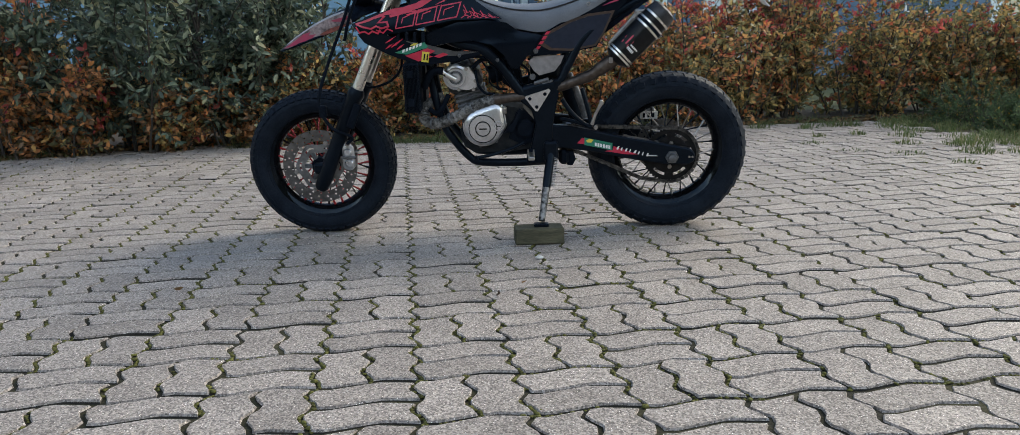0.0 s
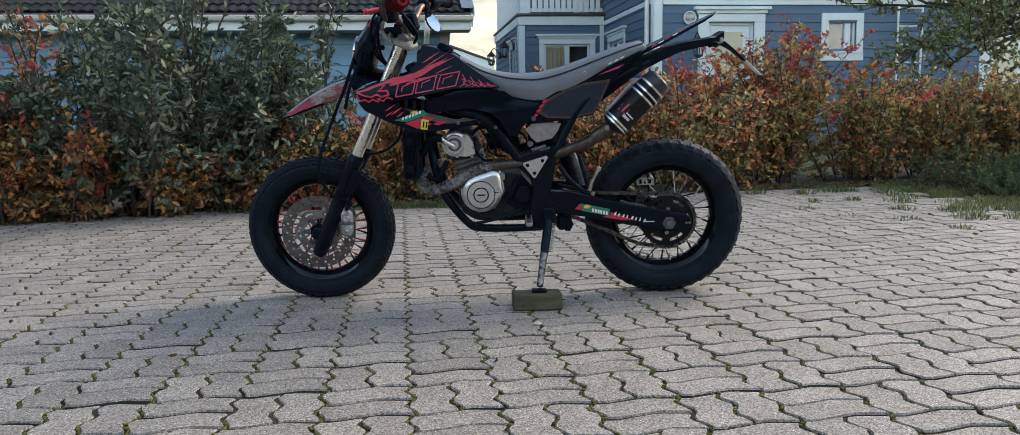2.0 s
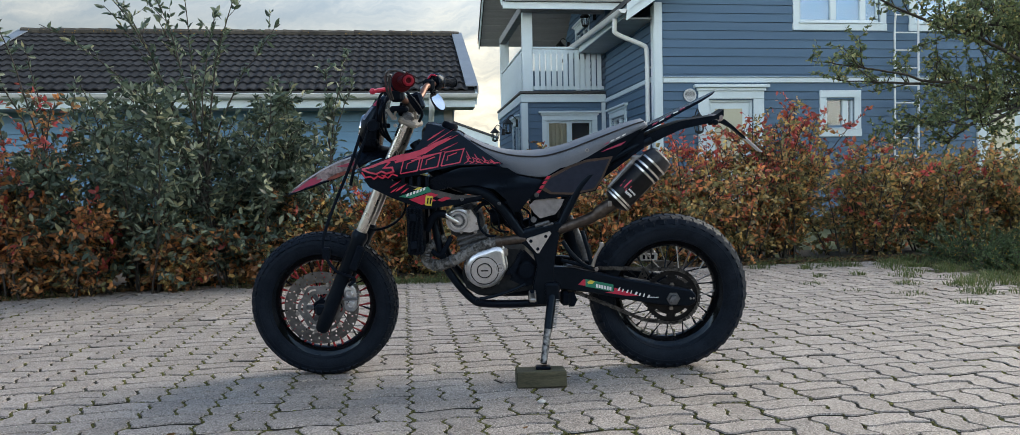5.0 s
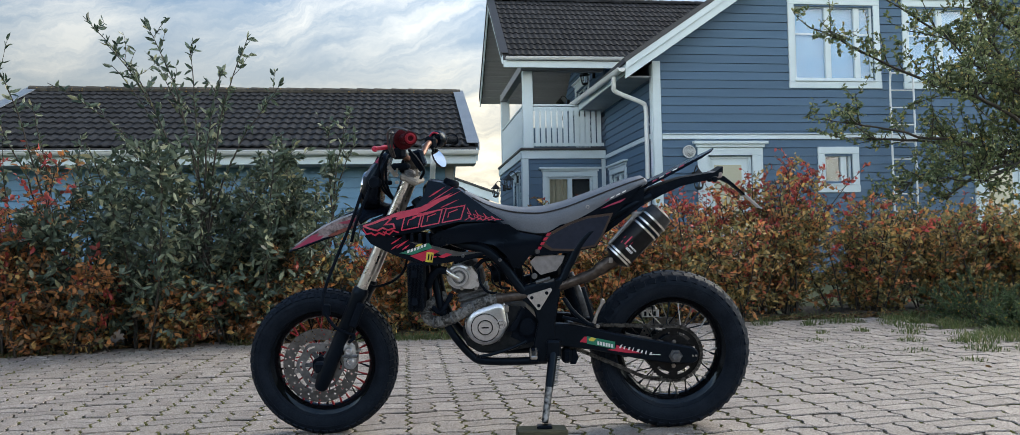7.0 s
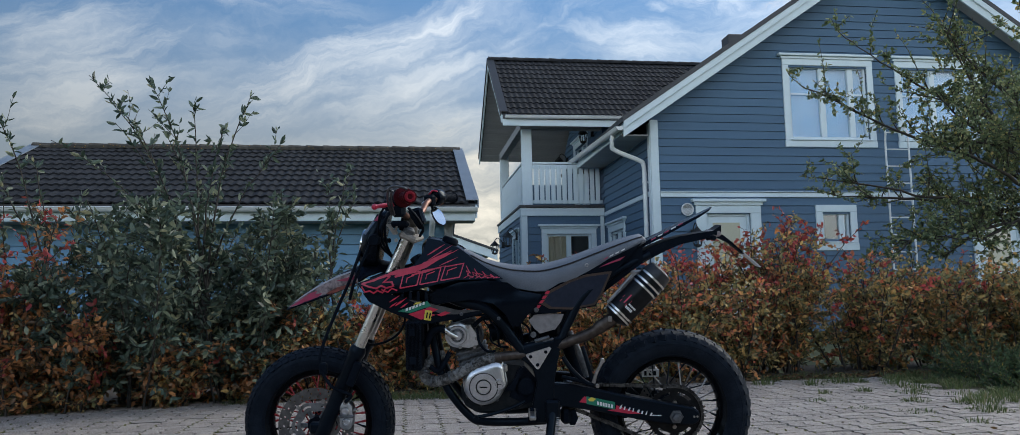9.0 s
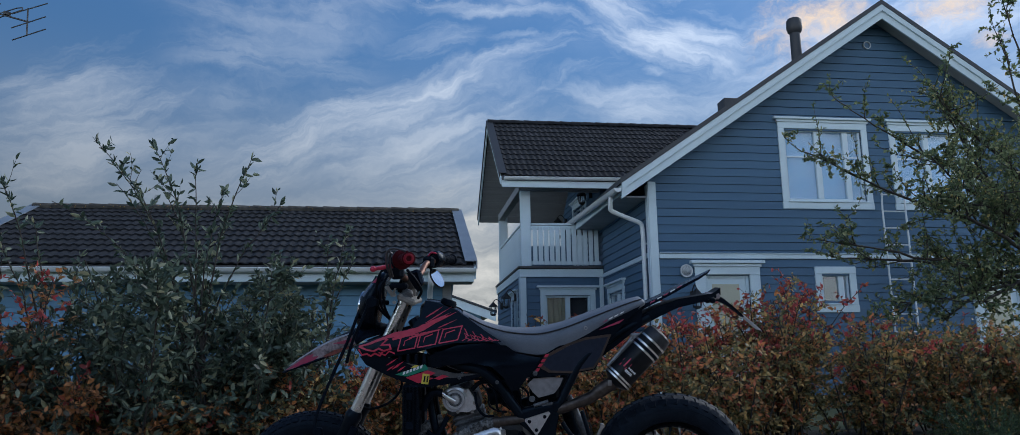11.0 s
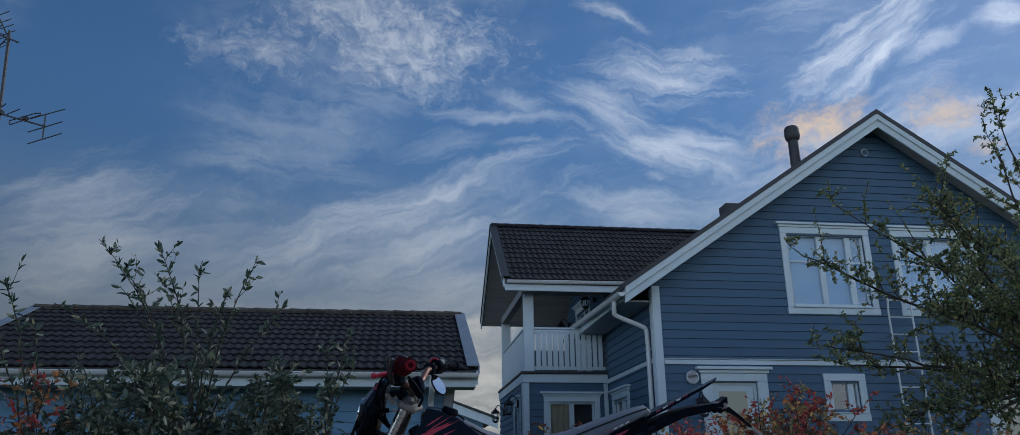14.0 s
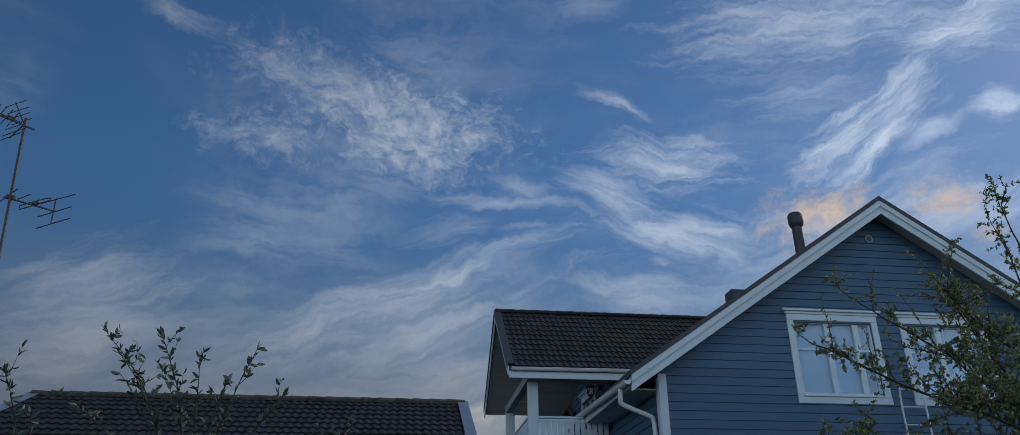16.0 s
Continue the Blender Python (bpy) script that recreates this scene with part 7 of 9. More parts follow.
# handlebar, grips, levers, mirrors, instruments
bm = bmesh.new()
bar = [(-0.332, -0.40, 1.164), (-0.366, -0.28, 1.160), (-0.385, -0.19, 1.135), (-0.388, -0.11, 1.100), (-0.372, 0.0, 1.088), (-0.345, 0.10, 1.106), (-0.325, 0.17, 1.150), (-0.285, 0.27, 1.163), (-0.235, 0.40, 1.172)]
tube(bm, spline(bar, 6), 0.0125, 12)
hb = part("handlebar", bm, surf("copper_anodised", (0.16, 0.075, 0.05), (0.27, 0.14, 0.10), 14, 0.38, metal=0.5), bike, "copper-coloured handlebar")
for sd in (-1, 1):
    gm = pose(-0.347, -0.345, 1.162, 0, 0, 17) if sd < 0 else pose(-0.256, 0.345, 1.168, 0, 0, -21)
    bm = bmesh.new()
    prof = [(0.0, -0.066), (0.014, -0.068), (0.024, -0.064), (0.024, -0.058)]
    for k in range(13):
        y = -0.056 + k * 0.0085
        prof += [(0.0175, y), (0.0195, y + 0.003), (0.0195, y + 0.006)]
    prof += [(0.019, 0.056), (0.036, 0.060), (0.037, 0.067), (0.0, 0.069)]
    lathe(bm, prof if sd < 0 else [(r * (1.0 if r < 0.03 else 0.75), -y) for r, y in prof], 22, "y", gm)
    part("grip", bm, M_GRIP if sd < 0 else M_MATTE, hb, "red rubber grip" if sd < 0 else "black rubber grip")
    if sd < 0:
        bm = bmesh.new()
        lathe(bm, [(0.009, -0.0695), (0.013, -0.071), (0.0185, -0.069), (0.0185, -0.066), (0.009, -0.066)], 22, "y", gm)
        part("grip_end_ring", bm, surf("red_grip_end", (0.20, 0.006, 0.016), (0.27, 0.010, 0.022), 20, 0.5, spec=0.2), hb)
    else:
        bm = bmesh.new()
        lathe(bm, [(0.0, 0.060), (0.030, 0.062), (0.036, 0.072), (0.037, 0.110), (0.030, 0.122), (0.0, 0.124)], 20, "y", pose(-0.262, 0.345, 1.168, 0, 0, -21) @ Matrix.Scale(-1, 4, (0, 1, 0)))
        th_house = part("throttle_housing", bm, M_PLASTIC, hb, "round black throttle housing")
        bm = bmesh.new()
        tube(bm, spline([(-0.325, 0.235, 1.180), (-0.310, 0.225, 1.196), (-0.290, 0.228, 1.192), (-0.275, 0.24, 1.175)], 5), 0.004, 8)
        part("red_trim", bm, M_RED, th_house)
    bm = bmesh.new()
    bx0, by0 = (-0.386, -0.235) if sd < 0 else (-0.318, 0.205)
    box(bm, bx0 - 0.024, bx0 + 0.022, by0 - 0.028, by0 + 0.028, 1.130, 1.180, 0.010)
    part("switch_block", bm, M_MATTE, hb)
    bm = bmesh.new()
    if sd < 0:
        tube(bm, spline([(-0.400, -0.235, 1.140), (-0.425, -0.27, 1.136), (-0.446, -0.33, 1.131), (-0.455, -0.365, 1.129)], 6), [0.0085] * 12 + [0.0075] * 7, 10)
        lathe(bm, [(0.0, -0.011), (0.008, -0.008), (0.011, 0.0), (0.008, 0.008), (0.0, 0.011)], 14, "y", at(-0.456, -0.368, 1.129))
    else:
        tube(bm, spline([(-0.335, 0.21, 1.150), (-0.355, 0.25, 1.140), (-0.345, 0.32, 1.135), (-0.325, 0.37, 1.135)], 6), [0.007] * 12 + [0.0058] * 7, 10)
    part("lever", bm, M_RED if sd < 0 else M_CASE, hb, "red anodised lever" if sd < 0 else "silver lever")
# wire-framed hand guard on the near side
bm = bmesh.new()
tube(bm, spline([(-0.412, -0.25, 1.10), (-0.418, -0.30, 1.138), (-0.414, -0.335, 1.180), (-0.405, -0.345, 1.196), (-0.385, -0.350, 1.200), (-0.358, -0.352, 1.195), (-0.344, -0.35, 1.188)], 7), 0.0046, 10)
tube(bm, spline([(-0.405, -0.25, 1.10), (-0.408, -0.29, 1.135), (-0.404, -0.325, 1.172), (-0.396, -0.335, 1.185)], 7), 0.0045, 8)
part("lever_guard", bm, surf("dark_bare_wire", (0.08, 0.08, 0.085), (0.14, 0.14, 0.145), 20, 0.35, metal=0.7), hb)
bm = bmesh.new()
tube(bm, spline([(-0.335, 0.20, 1.165), (-0.330, 0.235, 1.158), (-0.322, 0.265, 1.140), (-0.312, 0.275, 1.118)], 6), 0.0062, 8)
stalk = part("mirror_stalk", bm, M_FRAME, hb)
bm = bmesh.new()
MM = pose(-0.291, 0.28, 1.087, 0, -28, 0) @ pose(0, 0, 0, -6, 0, 38)
lathe(bm, [(0.0, 0.018), (0.035, 0.016), (0.050, 0.006), (0.052, -0.003), (0.048, -0.004)], 28, "y", MM @ Matrix.Diagonal((0.50, 1, 0.92, 1)))
mh = part("mirror", bm, M_FRAME, hb, "round mirror in a black housing")
bm = bmesh.new()
lathe(bm, [(0.0, -0.0045), (0.047, -0.0045)], 28, "y", MM @ Matrix.Diagonal((0.50, 1, 0.92, 1)))
part("mirror_glass", bm, M_MIRROR, hb)
bm = bmesh.new()
box(bm, -0.47, -0.40, -0.055, 0.055, 1.10, 1.15, 0.012)
part("instrument", bm, M_MATTE, hb)
bm = bmesh.new()
box(bm, -0.024, 0.024, -0.035, 0.03, -0.034, 0.034, 0.010, Matrix.Translation((-0.346, -0.01, 1.090)) @ pose(0, 0, 0, 0, -18, 0))
part("display_unit", bm, M_PLASTIC, hb, "small glossy black display by the bar clamp")
bm = bmesh.new()
for sd in (-0.045, 0.045):
    lathe(bm, [(0.0, 1.02), (0.021, 1.02), (0.019, 1.05), (0.023, 1.056), (0.023, 1.098), (0.0, 1.105)], 14, "z", at(-0.375, sd, 0))
part("bar_riser", bm, surf("bronze_riser", (0.05, 0.043, 0.038), (0.09, 0.08, 0.072), 20, 0.4, metal=0.6), hb)
bm = bmesh.new()
box(bm, -0.425, -0.375, -0.20, -0.14, 1.09, 1.14, 0.012)
box(bm, -0.44, -0.37, -0.12, -0.06, 1.05, 1.075, 0.008)
part("clutch_perch", bm, M_MATTE, hb)
bm = bmesh.new()
for k, (dx, dz) in enumerate(((0, 0), (0.012, 0.02), (-0.012, 0.03))):
    tube(bm, spline([(-0.42 + dx, -0.19, 1.12 + dz), (-0.46 + dx, -0.17, 1.06 + dz), (-0.47 + dx, -0.10, 0.99), (-0.44, -0.05, 0.93)], 6), 0.0046, 8)
    tube(bm, spline([(-0.42 + dx, 0.10, 1.15 - dz), (-0.47, -0.02, 1.17 - dz), (-0.43, -0.14, 1.15)], 6), 0.005, 8)
part("control_cable", bm, M_MATTE, hb)

# folded bracket, ignition barrel and hose loops ahead of the fork head
bm = bmesh.new()
prism(bm, [(-0.462, 1.062), (-0.440, 1.066), (-0.424, 1.040), (-0.416, 1.064), (-0.410, 1.062), (-0.420, 1.024), (-0.430, 1.024), (-0.448, 1.052)], -0.118, -0.112)
part("light_bracket", bm, M_STEEL, bike, "bare folded steel bracket", smooth=0)
bm = bmesh.new()
lathe(bm, [(0.0, 0.0), (0.017, 0.0), (0.019, 0.006), (0.019, 0.05), (0.0, 0.05)], 18, "z", at(-0.405, 0.0, 1.035, 0, 12, 0))
part("ignition_barrel", bm, M_MATTE, bike)
bm = bmesh.new()
tube(bm, spline([(-0.37, -0.12, 1.125), (-0.335, -0.13, 1.085), (-0.318, -0.10, 1.045), (-0.335, -0.06, 1.015)], 6), 0.0055, 8)
part("throttle_cable", bm, M_MATTE, bike)
bm = bmesh.new()
prism(bm, [(-0.375, 1.115), (-0.345, 1.105), (-0.318, 1.048), (-0.332, 1.040), (-0.362, 1.085)], -0.105, -0.098)
part("bar_pad_flap", bm, M_MATTE, bike, smooth=0)

# tank and shrouds
def shroud_y(x, z):
    t = min(1.0, max(0.0, -x / 0.5))
    y = 0.118 + 0.062 * t ** 0.8
    if z > 0.83:
        y -= (z - 0.83) * 0.33
    if x < -0.44:
        y -= (-0.44 - x) * 0.35
    return -y


def tank_y(x, z):
    return -max(0.02, 0.115 - max(0.0, z - 0.86) * 0.42)


secs = []
for x, zt, zb, half in ((-0.33, 0.985, 0.84, 0.055), (-0.305, 1.012, 0.82, 0.085), (-0.25, 1.0, 0.80, 0.105), (-0.185, 0.972, 0.79, 0.112), (-0.12, 0.925, 0.79, 0.105), (-0.06, 0.885, 0.79, 0.10), (0.0, 0.86, 0.79, 0.095)):
    ring = [(x, -half * 0.85, zb), (x, -half, zb + (zt - zb) * 0.35), (x, -half * 0.92, zb + (zt - zb) * 0.7), (x, -half * 0.62, zb + (zt - zb) * 0.94), (x, 0, zt)]
    ring += [(px, -py, pz) for px, py, pz in ring[-2::-1]]
    secs.append(ring)
bm = bmesh.new()
loft(bm, secs)
tank = part("fuel_tank", bm, M_PLASTIC, bike, "black fuel tank", smooth=50)
bm = bmesh.new()
lathe(bm, [(0.0, 0.022), (0.026, 0.022), (0.032, 0.012), (0.032, 0.0), (0.0, 0.0)], 20, "z", at(-0.225, 0, 0.985, 0, 20, 0))
part("fuel_cap", bm, M_MATTE, tank)
SHROUD = [(-0.566, 0.842), (-0.476, 0.876), (-0.350, 0.909), (-0.318, 0.955), (-0.303, 1.008), (-0.262, 1.0), (-0.185, 0.970), (-0.080, 0.893), (-0.016, 0.850), (-0.10, 0.850), (-0.189, 0.851), (-0.27, 0.836), (-0.335, 0.819), (-0.444, 0.804), (-0.535, 0.806)]
shroud = both("radiator_shroud", SHROUD, shroud_y, M_PLASTIC, bike, 0.005, "black shroud with red line graphics")
LOWER = [(-0.545, 0.806), (-0.444, 0.806), (-0.33, 0.770), (-0.216, 0.740), (-0.095, 0.735), (-0.085, 0.725), (-0.193, 0.702), (-0.314, 0.689), (-0.386, 0.715), (-0.435, 0.736), (-0.52, 0.775)]
lower = both("lower_shroud", LOWER, lambda x, z: shroud_y(x, z) + 0.004, M_PLASTIC, bike, 0.005)
bm = sheet([(-0.444, 0.802), (-0.335, 0.816), (-0.26, 0.80), (-0.30, 0.778), (-0.37, 0.785)], lambda x, z: shroud_y(x, z) + 0.045, 0.006)
part("air_scoop", bm, M_MATTE, bike)
bm = bmesh.new()
for k in range(4):
    box(bm, -0.40 + k * 0.03, -0.388 + k * 0.03, -0.16, -0.12, 0.775, 0.81, 0.002, None)
part("scoop_fin", bm, M_MATTE, bike)

# graphics: red flashes and outline strokes, a dark outlined block mark
def streak(x0, z0, x1, z1, w, parent, f, material=M_RED):
    d = Vector((x1 - x0, z1 - z0, 0)).normalized()
    n = Vector((-d.y, d.x, 0)) * w / 2
    mx, mz = x0 + (x1 - x0) * 0.4, z0 + (z1 - z0) * 0.4
    decal(parent, "graphic", [(x0 - n.x * 0.3, z0 - n.y * 0.3), (mx - n.x, mz - n.y), (x1, z1), (mx + n.x, mz + n.y), (x0 + n.x * 0.3, z0 + n.y * 0.3)], f, material)


def line(pts, w, parent, f, material=M_RED):
    """An outline stroke of constant width, mitred at its bends."""
    P = [Vector((x, z, 0)) for x, z in pts]
    L, R = [], []
    for i, p in enumerate(P):
        d0 = (P[i] - P[i - 1]).normalized() if i else (P[1] - P[0]).normalized()
        d1 = (P[i + 1] - P[i]).normalized() if i < len(P) - 1 else d0
        n = Vector((-(d0.y + d1.y), d0.x + d1.x, 0))
        n = n.normalized() * (w / 2) / max(0.45, abs(n.normalized().dot(Vector((-d0.y, d0.x, 0)))))
        L.append((p.x + n.x, p.y + n.y))
        R.append((p.x - n.x, p.y - n.y))
    bm = bmesh.new()
    for i in range(len(P) - 1):
        fc = bm.faces.new([bm.verts.new((x, 0, z)) for x, z in (L[i], R[i], R[i + 1], L[i + 1])])
        fc.normal_update()
        if fc.normal.y > 0:
            fc.normal_flip()
    for v in bm.verts:
        v.co.y = f(v.co.x, v.co.z) - 0.0018
    part("graphic", bm, material, parent, smooth=0)


S = shroud_y
for a in ((-0.46, 0.873, -0.33, 0.905, 0.018), (-0.42, 0.868, -0.27, 0.925, 0.024), (-0.37, 0.880, -0.22, 0.950, 0.022), (-0.33, 0.905, -0.205, 0.962, 0.010), (-0.36, 0.872, -0.23, 0.905, 0.010), (-0.30, 0.945, -0.235, 0.985, 0.006), (-0.27, 0.935, -0.2, 0.955, 0.006)):
    streak(*a, shroud, S)
# angular mark at the front of the shroud
line([(-0.548, 0.842), (-0.50, 0.854), (-0.455, 0.874), (-0.44, 0.868), (-0.462, 0.848), (-0.43, 0.85), (-0.425, 0.835), (-0.45, 0.828), (-0.47, 0.836), (-0.49, 0.826), (-0.52, 0.832), (-0.548, 0.842)], 0.0065, shroud, S)
decal(shroud, "graphic", [(-0.53, 0.849), (-0.47, 0.872), (-0.40, 0.893), (-0.36, 0.902), (-0.41, 0.882), (-0.47, 0.862)], S, M_RED)
line([(-0.548, 0.832), (-0.535, 0.812), (-0.515, 0.816), (-0.50, 0.808), (-0.485, 0.818), (-0.465, 0.810), (-0.455, 0.824)], 0.006, shroud, S)
line([(-0.47, 0.822), (-0.445, 0.812), (-0.43, 0.826), (-0.41, 0.818)], 0.005, shroud, S)
# four outlined angular blocks in a row
for x0, x1, lean in ((-0.400, -0.338, 0.012), (-0.328, -0.262, 0.012), (-0.250, -0.180, 0.016)):
    zl = 0.826 + (x0 + 0.40) * 0.16
    zr = 0.826 + (x1 + 0.40) * 0.16
    line([(x0, zl), (x0 + lean, zl + 0.050), (x1 + lean, zr + 0.050), (x1, zr), (x0, zl)], 0.0042, shroud, S)
    line([(x0 + 0.022, zl + 0.018), (x0 + 0.026, zl + 0.036), (x1 - 0.010, zr + 0.036)], 0.0032, shroud, S)
for k in range(4):
    x = -0.155 + k * 0.03
    line([(x, 0.902 - k * 0.011), (x + 0.012, 0.878 - k * 0.006), (x + 0.005, 0.868 - k * 0.003), (x + 0.026, 0.858 - k * 0.001)], 0.0032, shroud, S)
for k in range(6):
    x = -0.135 + k * 0.022
    line([(x - 0.03, 0.856 - k * 0.0005), (x - 0.012, 0.866 - k * 0.002), (x - 0.02, 0.884 - k * 0.005), (x - 0.002, 0.874 - k * 0.004)], 0.0024, shroud, S)
for x0, z0, x1, z1 in ((-0.30, 0.925, -0.20, 0.985), (-0.285, 0.915, -0.175, 0.968), (-0.40, 0.890, -0.29, 0.918), (-0.255, 0.905, -0.185, 0.935)):
    streak(x0, z0, x1, z1, 0.0045, shroud, S)
LY = lambda x, z: shroud_y(x, z) + 0.004
for a in ((-0.44, 0.775, -0.40, 0.80, 0.006), (-0.42, 0.76, -0.375, 0.79, 0.008), (-0.44, 0.755, -0.41, 0.775, 0.006), (-0.40, 0.752, -0.37, 0.772, 0.007)):
    streak(*a, lower, LY)
decal(lower, "sticker", [(-0.410, 0.740), (-0.300, 0.775), (-0.288, 0.757), (-0.365, 0.732)], LY, M_DECAL_G, 0.002, "green sticker with illegible white lettering")
decal(lower, "graphic", [(-0.372, 0.728), (-0.29, 0.752), (-0.262, 0.742), (-0.29, 0.728), (-0.27, 0.722), (-0.325, 0.706)], LY, M_RED, 0.0016)
decal(lower, "graphic", [(-0.268, 0.722), (-0.235, 0.735), (-0.215, 0.728), (-0.25, 0.716)], LY, M_RED, 0.0016)
for k in range(6):
    x0, z0 = -0.382 + k * 0.0125, 0.7385 + k * 0.0042
    decal(lower, "lettering_bar", [(x0, z0), (x0 + 0.0085, z0 + 0.003), (x0 + 0.0105, z0 + 0.014), (x0 + 0.002, z0 + 0.011)], LY, M_DECAL_W, 0.0032)
decal(lower, "emblem", [(-0.352, 0.764), (-0.340, 0.772), (-0.322, 0.774), (-0.332, 0.764)], LY, M_DECAL_Y, 0.0034)
decal(lower, "sticker", [(-0.315, 0.705), (-0.309, 0.742), (-0.283, 0.738), (-0.289, 0.701)], LY, M_DECAL_Y, 0.0045, "small yellow sticker with a black mark")
for k in range(2):
    decal(lower, "lettering_bar", [(-0.307 + 0.011 * k, 0.711 - 0.0012 * k), (-0.303 + 0.011 * k, 0.733 - 0.0012 * k), (-0.298 + 0.011 * k, 0.7325 - 0.0012 * k), (-0.302 + 0.011 * k, 0.7105 - 0.0012 * k)], LY, M_MATTE, 0.0058)

# side cover between tank and seat, with a brown-grey strip
def cover_y(x, z):
    y = 0.125 + 0.02 * math.sin(max(0, min(1, (x + 0.33) / 0.45)) * math.pi)
    return -(y + 0.016 * math.sin(max(0.0, min(1.0, (z - 0.67) / 0.18)) * math.pi) - 0.010 * math.exp(-((z - 0.80 - 0.12 * x) / 0.022) ** 2))


COVER = [(-0.335, 0.775), (-0.27, 0.812), (-0.18, 0.842), (-0.08, 0.848), (0.0, 0.838), (0.045, 0.806), (0.128, 0.790), (0.10, 0.745), (0.075, 0.715), (0.04, 0.668), (0.015, 0.672), (-0.01, 0.72), (-0.055, 0.762), (-0.13, 0.777), (-0.22, 0.768), (-0.29, 0.752)]
cover = both("side_cover", COVER, cover_y, M_PLASTIC, bike, 0.006, "glossy black side cover")
for x, z in ((-0.175, 0.722), (-0.035, 0.706)):
    bm = bmesh.new()
    lathe(bm, [(0.0, -0.001), (0.0035, -0.001), (0.004, -0.003), (0.006, -0.002), (0.0068, 0.002), (0.0068, 0.006)], 12, "y", at(x, shroud_y(x, z) - 0.001 if x < -0.1 else cover_y(x, z) - 0.012, z))
    part("panel_screw", bm, M_CASE_DK, cover)
decal(lower, "scuffed_strip", [(-0.37, 0.782), (-0.30, 0.768), (-0.19, 0.738), (-0.10, 0.734), (-0.19, 0.722), (-0.24, 0.722), (-0.30, 0.745)], LY, surf("scuffed_grey_plastic", (0.035, 0.034, 0.034), (0.075, 0.072, 0.07), 30, 0.6, bump=0.1), 0.0012)

# seat: a saddle loft with piping
secs = []
SEAT = ((-0.166, 0.956, 0.925, 0.045), (-0.14, 0.944, 0.890, 0.060), (-0.08, 0.914, 0.862, 0.078), (0.0, 0.893, 0.822, 0.098), (0.08, 0.886, 0.803, 0.112), (0.14, 0.889, 0.800, 0.122), (0.22, 0.907, 0.832, 0.128),
        (0.31, 0.938, 0.872, 0.122), (0.40, 0.969, 0.915, 0.110), (0.48, 0.994, 0.954, 0.096), (0.52, 1.003, 0.975, 0.085), (0.536, 0.992, 0.980, 0.070))
for x, zt, zb, half in SEAT:
    h = zt - zb
    ring = [(x, -half * 0.97, zb), (x, -half * 1.02, zb + h * 0.35), (x, -half, zb + h * 0.72), (x, -half * 0.86, zb + h * 0.93), (x, -half * 0.5, zt + 0.003), (x, 0, zt + 0.006)]
    ring += [(px, -py, pz) for px, py, pz in ring[-2::-1]]
    secs.append(ring)
bm = bmesh.new()
loft(bm, secs)
bmesh.ops.subdivide_edges(bm, edges=[e for e in bm.edges if e.calc_length() > 0.05], cuts=1, smooth=0.6)
seat = part("seat", bm, M_SEAT, bike, "grey vinyl saddle with dark piping", smooth=70)
for sd in (-1, 1):
    bm = bmesh.new()
    tube(bm, spline([(x, sd * half * 0.93, zb + (zt - zb) * 0.885) for x, zt, zb, half in SEAT[1:-1]], 4), 0.0028, 6)
    part("piping", bm, M_SEAM, seat)
bm = bmesh.new()
prism(bm, [(0.0, 0.80), (0.14, 0.785), (0.30, 0.85), (0.52, 0.965), (0.52, 0.90), (0.33, 0.76), (0.1, 0.70)], -0.085, 0.085)
part("seat_base", bm, M_MATTE, bike, smooth=0)

# rear number panel with a dark blue-grey field, pale lower panel, tail
def rear_y(x, z):
    return -(0.128 - 0.20 * max(0, x - 0.1) ** 2)


REAR = [(0.076, 0.718), (0.105, 0.755), (0.137, 0.796), (0.225, 0.848), (0.31, 0.888), (0.393, 0.922), (0.515, 0.975), (0.47, 0.93), (0.394, 0.852), (0.36, 0.79), (0.333, 0.741), (0.223, 0.724), (0.14, 0.717)]
rear_panel = both("side_panel", REAR, rear_y, M_PLASTIC, bike, 0.006, "black tail side panel with red lettering marks")
decal(rear_panel, "panel_field", [(0.138, 0.762), (0.155, 0.79), (0.235, 0.832), (0.30, 0.853), (0.385, 0.862), (0.352, 0.79), (0.325, 0.752), (0.24, 0.738), (0.165, 0.742)], rear_y, M_DECAL_B, 0.003, "dark blue-grey number field")
decal(rear_panel, "panel_border", [(0.122, 0.754), (0.146, 0.798), (0.232, 0.841), (0.30, 0.862), (0.398, 0.872), (0.360, 0.787), (0.330, 0.745), (0.24, 0.730), (0.158, 0.734)], rear_y, surf("bronze_border", (0.035, 0.022, 0.017), (0.075, 0.045, 0.032), 14, 0.3), 0.0022, "bronze border of the number field")
for k in range(4):
    x0, z0 = 0.105 + k * 0.0115, 0.738 + k * 0.0175
    decal(rear_panel, "lettering_bar", [(x0, z0), (x0 + 0.014, z0 + 0.001), (x0 + 0.022, z0 + 0.012), (x0 + 0.008, z0 + 0.012)], rear_y, M_RED, 0.0034)
for k in range(7):
    x0, z0 = 0.30 + k * 0.022, 0.886 + k * 0.0098
    decal(rear_panel, "lettering_bar", [(x0, z0), (x0 + 0.015, z0 + 0.0065), (x0 + 0.017, z0 + 0.0125), (x0 + 0.002, z0 + 0.006)], rear_y, M_PINK if k < 4 else M_DECAL_W, 0.003)
